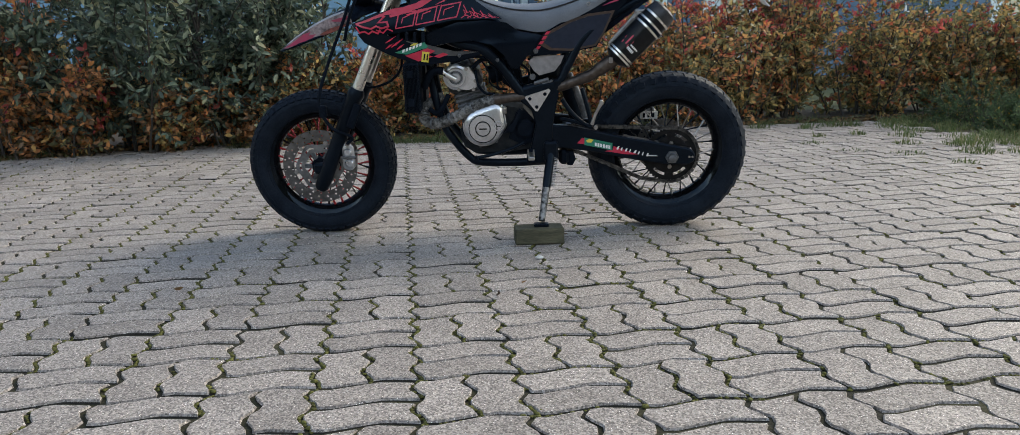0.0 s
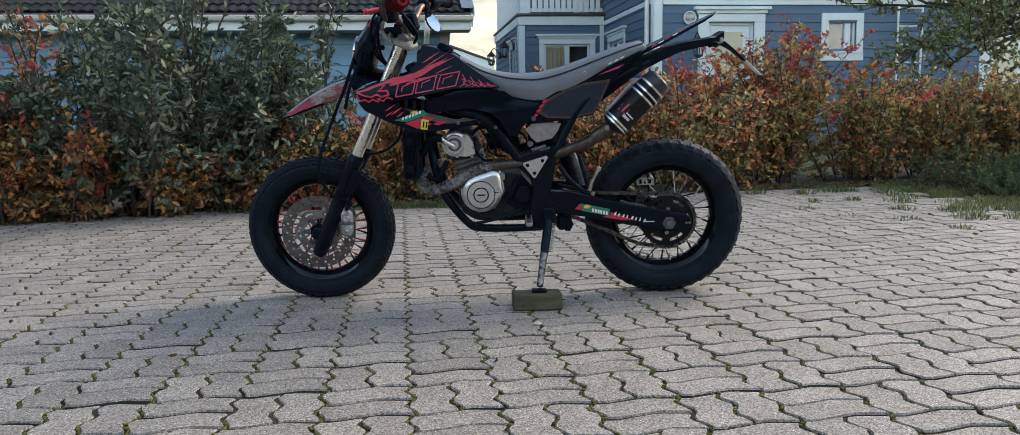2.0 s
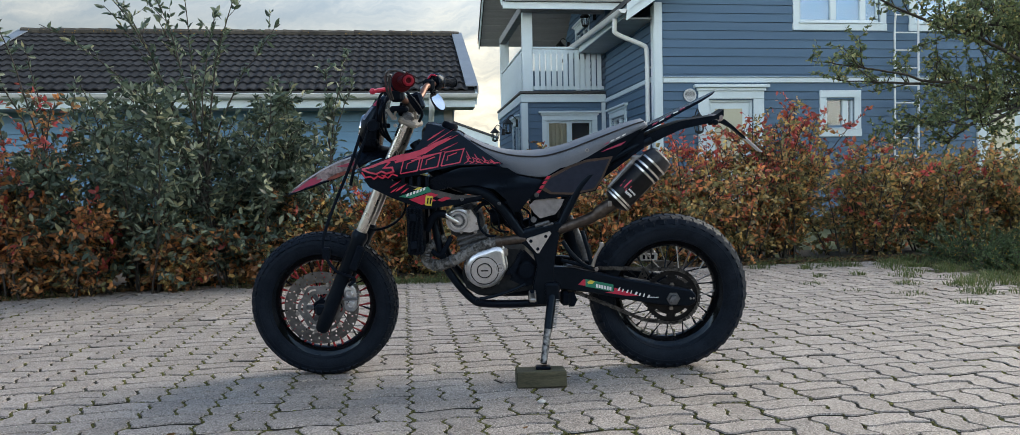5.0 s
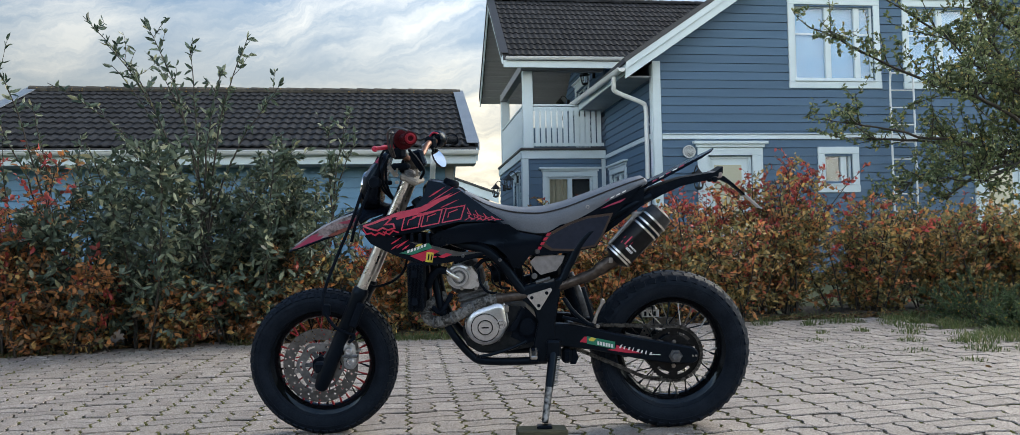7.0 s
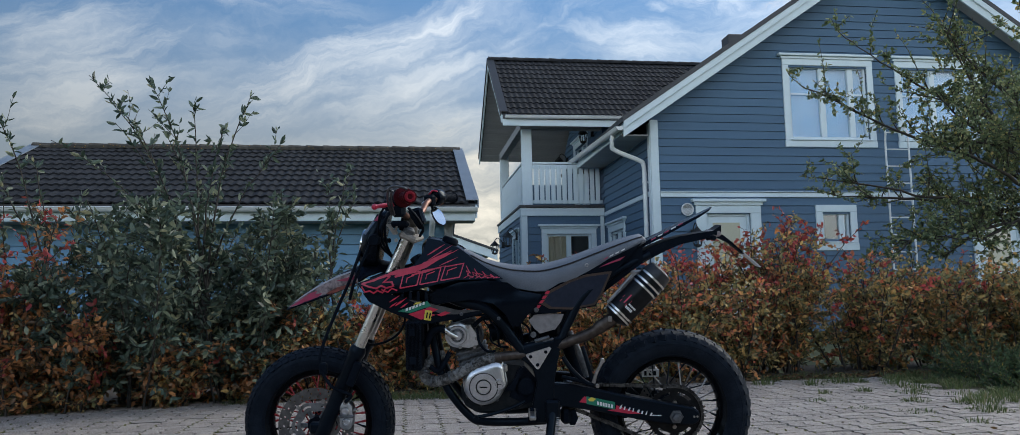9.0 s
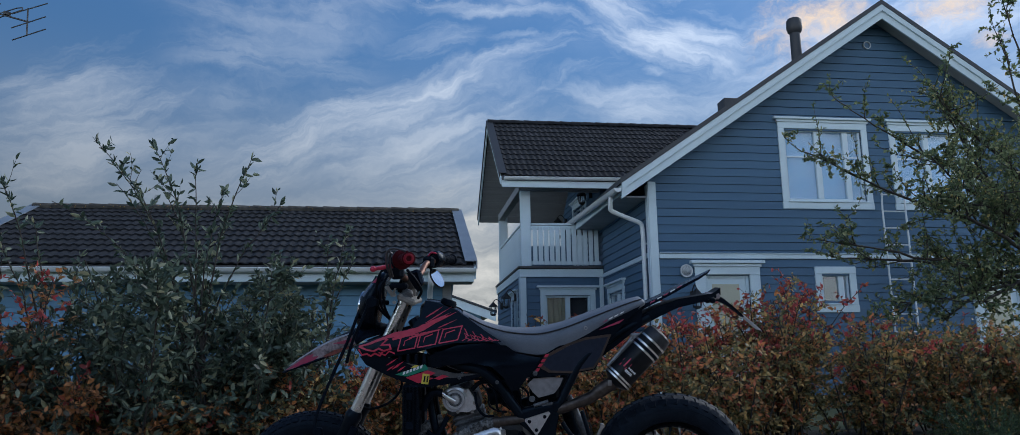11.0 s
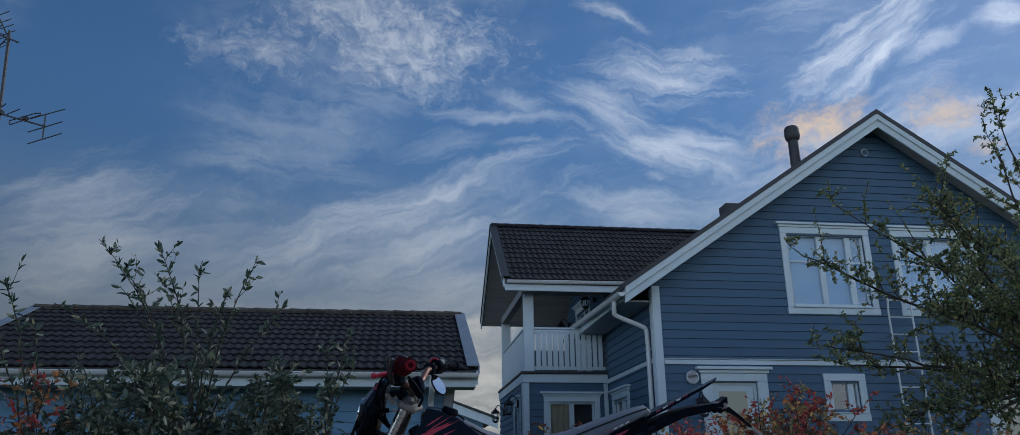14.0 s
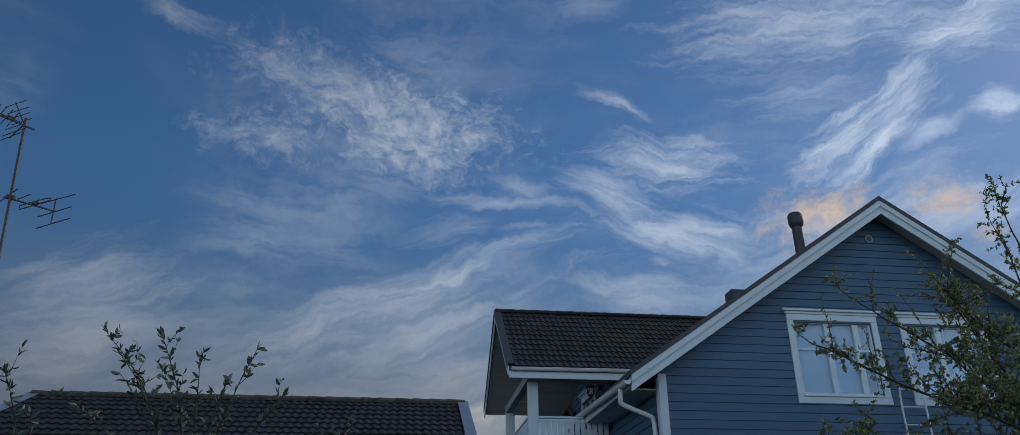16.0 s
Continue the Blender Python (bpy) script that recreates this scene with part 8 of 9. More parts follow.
decal(rear_panel, "graphic", [(0.35, 0.888), (0.43, 0.912), (0.45, 0.928), (0.38, 0.902)], rear_y, M_PINK, 0.0026)
bm = bmesh.new()
lathe(bm, [(0.0, -0.002), (0.004, -0.002), (0.005, -0.0045), (0.008, -0.004), (0.0095, -0.001), (0.0095, 0.004)], 14, "y", at(0.107, rear_y(0.107, 0.73) - 0.003, 0.732))
part("panel_screw", bm, M_CASE_DK, rear_panel)
bm = bmesh.new()
lathe(bm, [(0.0, -0.002), (0.004, -0.002), (0.005, -0.004), (0.007, -0.0035), (0.008, -0.001), (0.008, 0.004)], 14, "y", at(0.300, rear_y(0.3, 0.9) - 0.002, 0.897))
part("panel_screw", bm, M_STEEL, rear_panel)
both("under_panel", [(0.078, 0.690), (0.10, 0.711), (0.16, 0.716), (0.212, 0.712), (0.20, 0.683), (0.178, 0.655), (0.12, 0.640), (0.098, 0.66)], lambda x, z: -0.118, M_GREY_PANEL, bike, 0.006, "pale grey plastic infill panel")

secs = []
for x, z, half, th in ((0.47, 0.958, 0.075, 0.02), (0.53, 0.978, 0.07, 0.016), (0.60, 1.008, 0.064, 0.013), (0.68, 1.047, 0.058, 0.011), (0.75, 1.080, 0.048, 0.009), (0.792, 1.101, 0.03, 0.006), (0.806, 1.110, 0.012, 0.003)):
    secs.append([(x, -half, z - th), (x, -half * 0.8, z), (x, half * 0.8, z), (x, half, z - th)])
bm = bmesh.new()
loft(bm, secs)
tail = part("tail_fairing", bm, M_PLASTIC, bike, "slim black upswept tail", smooth=30)
for k in range(5):
    x0, z0 = 0.555 + k * 0.026, 0.983 + k * 0.0135
    bm = bmesh.new()
    prism(bm, [(x0, z0), (x0 + 0.018, z0 + 0.009), (x0 + 0.02, z0 + 0.014), (x0 + 0.002, z0 + 0.006)], -0.0735 + k * 0.002, -0.07)
    part("lettering_bar", bm, M_DECAL_W if k % 2 else M_PINK, tail, smooth=0)
bm = bmesh.new()
secs = []
for x, zt, zb, half in ((0.46, 0.925, 0.86, 0.06), (0.53, 0.945, 0.90, 0.06), (0.60, 0.975, 0.935, 0.055), (0.67, 0.997, 0.965, 0.05), (0.74, 1.008, 0.98, 0.05), (0.80, 1.016, 0.99, 0.05), (0.835, 1.038, 1.012, 0.04)):
    secs.append([(x, -half, zb), (x, -half, zt), (x, half, zt), (x, half, zb)])
loft(bm, secs)
tl = part("tail_frame", bm, M_MATTE, bike, smooth=25)
bm = bmesh.new()
box(bm, 0.79, 0.833, -0.045, 0.045, 0.993, 1.02, 0.006, None)
part("tail_light", bm, surf("tail_lens", (0.25, 0.2, 0.2), (0.35, 0.3, 0.3), 10, 0.15), tl)
for sd in (-1, 1):
    bm = bmesh.new()
    lathe(bm, [(0.0, -0.02), (0.008, -0.019), (0.012, -0.008), (0.010, 0.01), (0.004, 0.014)], 14, "y", at(0.79, sd * 0.085, 0.992))
    tube(bm, [(0.78, sd * 0.04, 0.985), (0.79, sd * 0.085, 0.992)], 0.007, 8)
    part("rear_indicator", bm, M_MATTE, tl)
bm = bmesh.new()
prism(bm, [(0.79, 1.0), (0.845, 1.0), (0.88, 0.972), (0.93, 0.925), (0.928, 0.922), (0.872, 0.966), (0.835, 0.985), (0.79, 0.985)], -0.022, 0.022)
hang = part("plate_hanger", bm, M_MATTE, bike, "thin black plate hanger", smooth=0)
bm = bmesh.new()
prism(bm, [(0.925, 0.9275), (0.99, 0.870), (0.9915, 0.872), (0.9265, 0.9295)], -0.034, 0.034)
part("number_plate", bm, M_DECAL_W, hang, "plain pale number plate seen edge-on", smooth=0)

# exhaust
ex_a, ex_b = Vector((0.402, -0.155, 0.702)), Vector((0.578, -0.150, 0.876))
ax = (ex_b - ex_a)
Mex = Matrix.Translation(ex_a) @ ax.to_track_quat("Z", "Y").to_matrix().to_4x4()
Lm = ax.length
bm = bmesh.new()
lathe(bm, [(0.024, -0.012), (0.052, 0.004), (0.053, 0.012), (0.053, Lm * 0.80), (0.052, Lm * 0.80)], 30, "z", Mex)
muf = part("muffler", bm, surf("black_muffler", (0.004, 0.0042, 0.005), (0.009, 0.0095, 0.011), 12, 0.25, 0.35, bump=0.02, spec=0.22), bike, "short black muffler with bright bands")
bm = bmesh.new()
lathe(bm, [(0.0535, Lm * 0.80), (0.054, Lm * 0.86), (0.048, Lm * 0.97), (0.036, Lm * 1.0), (0.026, Lm * 0.99), (0.024, Lm * 0.9), (0.0, Lm * 0.89)], 30, "z", Mex)
part("end_cap", bm, M_CARBON, muf, "carbon end cap")
for a in (0.035, 0.085, 0.60, 0.68, 0.79):
    bm = bmesh.new()
    lathe(bm, [(0.0525, Lm * a), (0.0562, Lm * a), (0.0562, Lm * (a + 0.03)), (0.0525, Lm * (a + 0.03))], 36, "z", Mex)
    part("band", bm, M_CHROME, muf, "bright steel band")
bm = bmesh.new()
lathe(bm, [(0.0545, Lm * 0.63), (0.0552, Lm * 0.63), (0.0552, Lm * 0.68), (0.0545, Lm * 0.68)], 36, "z", Mex)
part("clamp_strap", bm, M_MATTE, muf)


def on_muffler(s, ang, lift=0.0005):
    r = 0.053 + lift
    return Mex @ Vector((r * math.cos(ang), r * math.sin(ang), Lm * s))


side = (Mex.inverted().to_3x3() @ Vector((0, -1, 0)))
ang0 = math.atan2(side.y, side.x)
updir = (Mex.inverted().to_3x3() @ Vector((-0.7, 0, 0.7)))
sgn = 1 if math.sin(math.atan2(updir.y, updir.x) - ang0) > 0 else -1
for s0, s1, a0, a1, mt in ((0.30, 0.34, 0.15, 0.85, M_RED), (0.24, 0.40, 0.42, 0.52, M_RED), (0.22, 0.26, 0.25, 0.8, M_RED), (0.20, 0.24, -0.35, 0.25, M_DECAL_W), (0.265, 0.29, -0.5, 0.2, M_DECAL_W)):
    bm = bmesh.new()
    n = 1 if mt is M_RED else 5
    for k in range(n):
        b0 = a0 + (a1 - a0) * (k / n)
        b1 = a0 + (a1 - a0) * ((k + (1.0 if n == 1 else 0.72)) / n)
        vs = [bm.verts.new(on_muffler(s, ang0 + sgn * a)) for s, a in ((s0, b0), (s1, b0), (s1, b1), (s0, b1))]
        fc = bm.faces.new(vs)
    part("lettering_bar", bm, mt, muf, smooth=0)
bm = bmesh.new()
tube(bm, spline([(0.16, -0.10, 0.583), (0.205, -0.115, 0.598), (0.25, -0.125, 0.616), (0.31, -0.135, 0.640), (0.35, -0.145, 0.668), (0.385, -0.153, 0.692), (0.405, -0.155, 0.705)], 6), [0.019] * 14 + [0.021] * 8 + [0.025] * 15, 18)
part("tailpipe", bm, M_PIPE, bike, "heat-browned exhaust pipe")
bm = bmesh.new()
box(bm, 0.372, 0.386, -0.183, -0.178, 0.69, 0.71, 0.001, None)
part("pipe_tag", bm, M_STEEL, bike)
bm = bmesh.new()
box(bm, -0.014, 0.014, -0.012, 0.012, -0.075, 0.075, 0.005, Matrix.Translation((0.435, -0.11, 0.80)) @ pose(0, 0, 0, 0, 42, 0))
box(bm, -0.02, 0.02, -0.014, 0.014, -0.018, 0.018, 0.005, Matrix.Translation((0.49, -0.11, 0.856)))
part("muffler_bracket", bm, M_STEEL, bike, "bare alloy muffler bracket")
way = spline([(-0.245, -0.05, 0.555), (-0.295, -0.06, 0.535), (-0.325, -0.075, 0.500), (-0.315, -0.09, 0.470), (-0.27, -0.105, 0.462), (-0.22, -0.115, 0.480), (-0.16, -0.12, 0.510), (-0.10, -0.122, 0.537), (-0.04, -0.12, 0.552)], 10)
bm = bmesh.new()
tube(bm, way, [0.0195 + 0.0015 * (k % 3) for k in range(len(way))], 16)
part("header_pipe", bm, M_WRAP, bike, "exhaust header in frayed heat wrap", smooth=20)
for k in (10, 22, 36, 50, 64):
    bm = bmesh.new()
    q = way[min(k, len(way) - 2)]
    d = (way[min(k + 1, len(way) - 1)] - q).normalized()
    tube(bm, [q - d * 0.003, q + d * 0.003], 0.0242, 16)
    part("wrap_tie", bm, M_CASE_DK, bike)
bm = bmesh.new()
tube(bm, spline([(-0.045, -0.12, 0.551), (0.0, -0.118, 0.557), (0.05, -0.112, 0.560), (0.10, -0.105, 0.565), (0.17, -0.10, 0.585)], 6), 0.0185, 16)
tube(bm, [(-0.05, -0.12, 0.550), (-0.03, -0.12, 0.554)], 0.023, 16)
part("link_pipe", bm, M_PIPE, bike)

# engine
bm = bmesh.new()
prism(bm, [(-0.17, 0.37), (-0.13, 0.345), (0.0, 0.345), (0.10, 0.36), (0.115, 0.44), (0.06, 0.515), (-0.06, 0.53), (-0.16, 0.50), (-0.185, 0.43)], -0.105, 0.11)
engine = part("crankcase", bm, M_CASE_BK, bike, "dull alloy single-cylinder crankcase", smooth=0)
def hull_of_rounds(rounds, n=72):
    """Outline that wraps a few (x, z, radius) rounds."""
    out = []
    for k in range(n):
        a = 2 * math.pi * k / n
        x, z, r = max(rounds, key=lambda q: q[0] * math.cos(a) + q[1] * math.sin(a) + q[2])
        out.append((x + r * math.cos(a), z + r * math.sin(a)))
    return out


def stepped_cover(rounds, steps):
    """A cast cover: the same outline drawn in step by step; steps are (grow, y)."""
    bm = bmesh.new()
    rings = [[bm.verts.new((x, y, z)) for x, z in hull_of_rounds([(a, b, r + g) for a, b, r in rounds])] for g, y in steps]
    n = len(rings[0])
    for a, b in zip(rings, rings[1:]):
        for k in range(n):
            bm.faces.new((a[k], a[(k + 1) % n], b[(k + 1) % n], b[k]))
    bm.faces.new(rings[-1])
    bmesh.ops.recalc_face_normals(bm, faces=bm.faces)
    return bm


GEN = [(-0.096, 0.449, 0.068), (-0.050, 0.508, 0.026), (-0.040, 0.455, 0.024)]
cov = part("generator_cover", stepped_cover(GEN, [(0.010, -0.100), (0.010, -0.112), (0.006, -0.114), (0.006, -0.128), (0.003, -0.138), (-0.004, -0.145), (-0.014, -0.149)]), M_CASE, engine, "pear-shaped silver generator cover", smooth=28)
bm = bmesh.new()
lathe(bm, [(0.052, -0.1490), (0.050, -0.1505), (0.030, -0.1520), (0.029, -0.1500), (0.026, -0.1500), (0.025, -0.1530), (0.0, -0.1530)], 48, "y", at(-0.096, 0, 0.447))
part("crank_plug", bm, M_CASE, cov, smooth=18)
# near-black rings and slot bars paint the shade of grooves and slots
bm = bmesh.new()
for r, c in ((0.0275, (-0.096, 0.447)), (0.0155, (-0.037, 0.456)), (0.053, (-0.096, 0.447))):
    ro = 0.0016
    lathe(bm, [(r - ro, -0.1500), (r, -0.1506 if r < 0.03 else -0.1496), (r + ro, -0.1500)], 40, "y", at(c[0], -0.0012, c[1]))
part("cover_groove", bm, M_CASE_BK, cov, "dark rings painted as groove shade round the plugs")
part("plug_slot", boxed(-0.110, -0.082, -0.1540, -0.1529, 0.4445, 0.4495), M_CASE_BK, cov)
bm = bmesh.new()
lathe(bm, [(0.0195, -0.1490), (0.0185, -0.1520), (0.0150, -0.1525), (0.0140, -0.1500), (0.0, -0.1500)], 28, "y", at(-0.037, 0, 0.456))
part("timing_plug", bm, M_CASE, cov, smooth=18)
part("plug_slot", boxed(-0.045, -0.029, -0.1512, -0.1499, 0.4545, 0.4575), M_CASE_BK, cov)
for a in (100, 165, 215, 262, 310):
    bm = bmesh.new()
    lathe(bm, [(0.0, -0.120), (0.005, -0.120), (0.006, -0.116), (0.006, -0.105), (0.0, -0.105)], 10, "y", at(-0.096 + 0.077 * math.cos(radians(a)), 0, 0.449 + 0.077 * math.sin(radians(a))))
    part("cover_bolt", bm, M_CASE_DK, engine)
part("cover_boss", boxed(-0.03, -0.005, -0.128, -0.10, 0.495, 0.525, 0.006), M_STEEL, engine)
# cylinder and head, leaning forward
MC = Matrix.Translation((-0.135, 0, 0.525)) @ pose(0, 0, 0, 0, -16, 0)
bm = bmesh.new()
for k in range(4):
    box(bm, -0.060, 0.062, -0.068, 0.068, -0.02 + k * 0.02, -0.008 + k * 0.02, 0.003, MC)
box(bm, -0.052, 0.054, -0.060, 0.060, -0.03, 0.06, 0.006, MC)
part("cylinder", bm, M_CASE_DK, engine)
bm = bmesh.new()
box(bm, -0.072, 0.062, -0.072, 0.072, 0.058, 0.135, 0.014, MC)
box(bm, -0.06, 0.05, -0.06, 0.06, 0.13, 0.165, 0.014, MC)
head = part("cylinder_head", bm, M_CASE_DK, engine, "dull alloy cylinder head")
bm = bmesh.new()
lathe(bm, [(0.0, -0.100), (0.016, -0.100), (0.018, -0.095), (0.026, -0.095), (0.029, -0.098), (0.035, -0.098), (0.038, -0.093), (0.047, -0.090), (0.050, -0.070), (0.0, -0.07)], 32, "y", at(-0.195, 0, 0.634))
prism(bm, [(-0.185, 0.675), (-0.145, 0.672), (-0.118, 0.63), (-0.118, 0.595), (-0.15, 0.585), (-0.195, 0.59)], -0.088, -0.07)
cam_cover = part("cam_cover", bm, M_CASE, engine, "silver cam sprocket cover", smooth=20)
# darker ring paints the shade in the cam cover's groove
bm = bmesh.new()
lathe(bm, [(0.0185, -0.0956), (0.0258, -0.0956), (0.0258, -0.0951), (0.0185, -0.0951), (0.0185, -0.0956)], 36, "y", at(-0.195, 0, 0.634))
part("cover_groove", bm, M_CASE_DK, cam_cover)
bm = bmesh.new()
tube(bm, spline([(-0.245, -0.115, 0.665), (-0.225, -0.118, 0.648), (-0.195, -0.112, 0.630)], 5), 0.0105, 12)
part("coolant_neck", bm, M_CHROME, engine)
bm = bmesh.new()
tube(bm, spline([(-0.315, -0.10, 0.60), (-0.295, -0.11, 0.645), (-0.27, -0.115, 0.665), (-0.24, -0.115, 0.662)], 6), 0.015, 12)
part("coolant_hose", bm, M_MATTE, bike)
bm = bmesh.new()
tube(bm, spline([(-0.30, -0.09, 0.515), (-0.27, -0.10, 0.50), (-0.245, -0.10, 0.53), (-0.225, -0.09, 0.57)], 6), 0.010, 10)
part("coolant_hose", bm, M_MATTE, bike)
bm = bmesh.new()
tube(bm, spline([(-0.13, -0.09, 0.67), (-0.09, -0.10, 0.70), (0.0, -0.09, 0.69), (0.04, -0.07, 0.67)], 6), 0.008, 8)
part("coolant_hose", bm, M_MATTE, bike)
bm = bmesh.new()
tube(bm, spline([(-0.12, -0.085, 0.66), (-0.112, -0.10, 0.61), (-0.085, -0.10, 0.575), (-0.05, -0.09, 0.57)], 6), 0.005, 8)
part("coolant_hose", bm, M_MATTE, bike)
bm = bmesh.new()
for x, z in ((-0.155, 0.665), (-0.122, 0.62), (-0.13, 0.588), (-0.185, 0.588)):
    lathe(bm, [(0.0, -0.096), (0.006, -0.096), (0.007, -0.09), (0.007, -0.07), (0.0, -0.07)], 10, "y", at(x, 0, z))
part("head_bolt", bm, M_STEEL, head)
bm = bmesh.new()
lathe(bm, [(0.0, -0.05), (0.034, -0.05), (0.036, 0.0), (0.034, 0.05), (0.0, 0.05)], 20, "z", at(-0.02, -0.03, 0.645, 0, 75, 0))
box(bm, -0.02, 0.05, -0.075, 0.05, 0.60, 0.675, 0.01)
part("throttle_body", bm, M_MATTE, bike)
bm = bmesh.new()
lathe(bm, [(0.0, -0.112), (0.028, -0.112), (0.036, -0.108), (0.045, -0.108), (0.05, -0.10), (0.05, -0.08), (0.0, -0.08)], 24, "y", at(0.065, 0, 0.435))
prism(bm, [(0.0, 0.40), (0.03, 0.50), (0.06, 0.515), (0.11, 0.46), (0.11, 0.39), (0.06, 0.37)], -0.108, -0.09)
prism(bm, [(-0.02, 0.42), (0.02, 0.47), (0.045, 0.52), (0.055, 0.51), (0.02, 0.43)], -0.125, -0.105)
part("sprocket_cover", bm, M_MATTE, engine, smooth=20)

# radiator with fins
bm = bmesh.new()
box(bm, -0.385, -0.325, -0.165, -0.05, 0.515, 0.70, 0.006, None)
rad = part("radiator", bm, M_MATTE, bike, "black radiator with side guard")
_fin = finish(boxed(-0.028, 0.028, -0.002, 0.002, -0.085, 0.085), "fin", M_FRAME)
for k in range(12):
    piece("fin", _fin, rad, at(-0.355, -0.172, 0.61) @ Matrix.Translation((-0.027 + k * 0.005, 0, 0)) @ Matrix.Diagonal((0.03, 1, 1, 1)))
for zz in (0.66, 0.555):
    part("guard_tab", boxed(-0.37, -0.345, -0.178, -0.17, zz - 0.015, zz + 0.015, 0.003), M_MATTE, rad)
part("radiator", boxed(-0.385, -0.325, 0.05, 0.165, 0.515, 0.70, 0.006), M_MATTE, bike)

# frame
bm = bmesh.new()
for sd in (-1, 1):
    tube(bm, spline([(-0.36, sd * 0.04, 0.93), (-0.28, sd * 0.09, 0.82), (-0.19, sd * 0.11, 0.768), (-0.10, sd * 0.118, 0.745), (-0.035, sd * 0.118, 0.695), (0.02, sd * 0.115, 0.62), (0.05, sd * 0.112, 0.578)], 6), 0.019, 14)
    tube(bm, spline([(0.06, sd * 0.11, 0.585), (0.12, sd * 0.112, 0.60), (0.19, sd * 0.112, 0.61), (0.23, sd * 0.112, 0.68), (0.29, sd * 0.11, 0.78), (0.42, sd * 0.085, 0.87), (0.55, sd * 0.06, 0.93)], 6), 0.0165, 12)
    tube(bm, spline([(-0.30, sd * 0.06, 0.80), (-0.285, sd * 0.07, 0.60), (-0.25, sd * 0.085, 0.46), (-0.205, sd * 0.09, 0.385), (-0.145, sd * 0.09, 0.318), (-0.10, sd * 0.09, 0.302), (0.02, sd * 0.09, 0.298), (0.14, sd * 0.09, 0.302)], 6), 0.0155, 12)
frame_tubes = part("frame", bm, M_FRAME, bike, "black tubular frame")
for sd in (-1, 1):
    bm = bmesh.new()
    y0, y1 = (-0.128, -0.10) if sd < 0 else (0.10, 0.128)
    prism(bm, [(0.035, 0.585), (0.10, 0.60), (0.185, 0.62), (0.20, 0.605), (0.185, 0.53), (0.172, 0.45), (0.17, 0.34), (0.16, 0.30), (0.085, 0.30), (0.085, 0.36), (0.105, 0.45), (0.09, 0.51), (0.035, 0.555)], y0, y1)
    bmesh.ops.bevel(bm, geom=bm.edges[:], offset=0.005, segments=1, affect="EDGES", profile=0.5)
    part("pivot_plate", bm, M_FRAME, frame_tubes, smooth=30)
bm = bmesh.new()
prism(bm, [(0.068, 0.566), (0.155, 0.592), (0.161, 0.585), (0.113, 0.508), (0.104, 0.509), (0.066, 0.558)], -0.138, -0.131)
heel = part("heel_plate", bm, M_CASE, bike, "bare alloy triangular heel plate", smooth=0)
for x, z in ((0.083, 0.556), (0.14, 0.573), (0.109, 0.525)):
    bm = bmesh.new()
    lathe(bm, [(0.0, -0.1425), (0.0055, -0.1425), (0.007, -0.139), (0.007, -0.135), (0.0, -0.135)], 8, "y", at(x, 0, z))
    part("bolt", bm, M_MATTE, heel)
part("frame_gusset", boxed(0.17, 0.205, -0.13, -0.10, 0.585, 0.625, 0.006), M_FRAME, frame_tubes)
# under-seat clutter
bm = bmesh.new()
box(bm, 0.09, 0.20, -0.08, 0.08, 0.62, 0.70, 0.012)
part("airbox", bm, M_MATTE, bike)
bm = bmesh.new()
lathe(bm, [(0.0, -0.118), (0.011, -0.118), (0.012, -0.11), (0.0, -0.10)], 12, "y", at(0.095, 0, 0.635))
tube(bm, [(0.10, -0.125, 0.612), (0.155, -0.125, 0.628)], 0.007, 8)
tube(bm, [(0.12, -0.12, 0.605), (0.17, -0.12, 0.62)], 0.006, 8)
part("fastener", bm, M_CASE_DK, bike)

# swing arm, chain, sprocket, brake
ARM = [(0.15, 0.452), (0.24, 0.445), (0.307, 0.430), (0.459, 0.395), (0.60, 0.368), (0.70, 0.348), (0.722, 0.33), (0.722, 0.298), (0.70, 0.283), (0.62, 0.285), (0.525, 0.300), (0.40, 0.325), (0.308, 0.345), (0.20, 0.36), (0.15, 0.372)]
for sd in (-1, 1):
    bm = bmesh.new()
    y0, y1 = (-0.122, -0.090) if sd < 0 else (0.090, 0.122)
    prism(bm, ARM, y0, y1)
    bmesh.ops.bevel(bm, geom=bm.edges[:], offset=0.005, segments=1, affect="EDGES", profile=0.5)
    arm = part("swing_arm", bm, M_FRAME, bike, "black box-section swing arm with stickers", smooth=30)
    if sd < 0:
        near_arm = arm
part("arm_bridge", boxed(0.22, 0.29, -0.095, 0.095, 0.36, 0.43, 0.01), M_FRAME, bike)
flat = lambda x, z: -0.1225
decal(near_arm, "graphic", [(0.264, 0.378), (0.284, 0.399), (0.296, 0.397), (0.30, 0.372)], flat, M_RED, 0.001)
decal(near_arm, "sticker", [(0.292, 0.400), (0.400, 0.376), (0.400, 0.347), (0.292, 0.371)], flat, M_DECAL_G, 0.002, "green sticker with illegible white lettering")
decal(near_arm, "emblem", [(0.298, 0.388), (0.310, 0.396), (0.328, 0.390), (0.318, 0.380), (0.303, 0.381)], flat, M_DECAL_Y, 0.003)
decal(near_arm, "graphic", [(0.402, 0.350), (0.405, 0.364), (0.44, 0.351), (0.50, 0.329), (0.45, 0.331), (0.37, 0.345)], flat, M_RED, 0.0012)
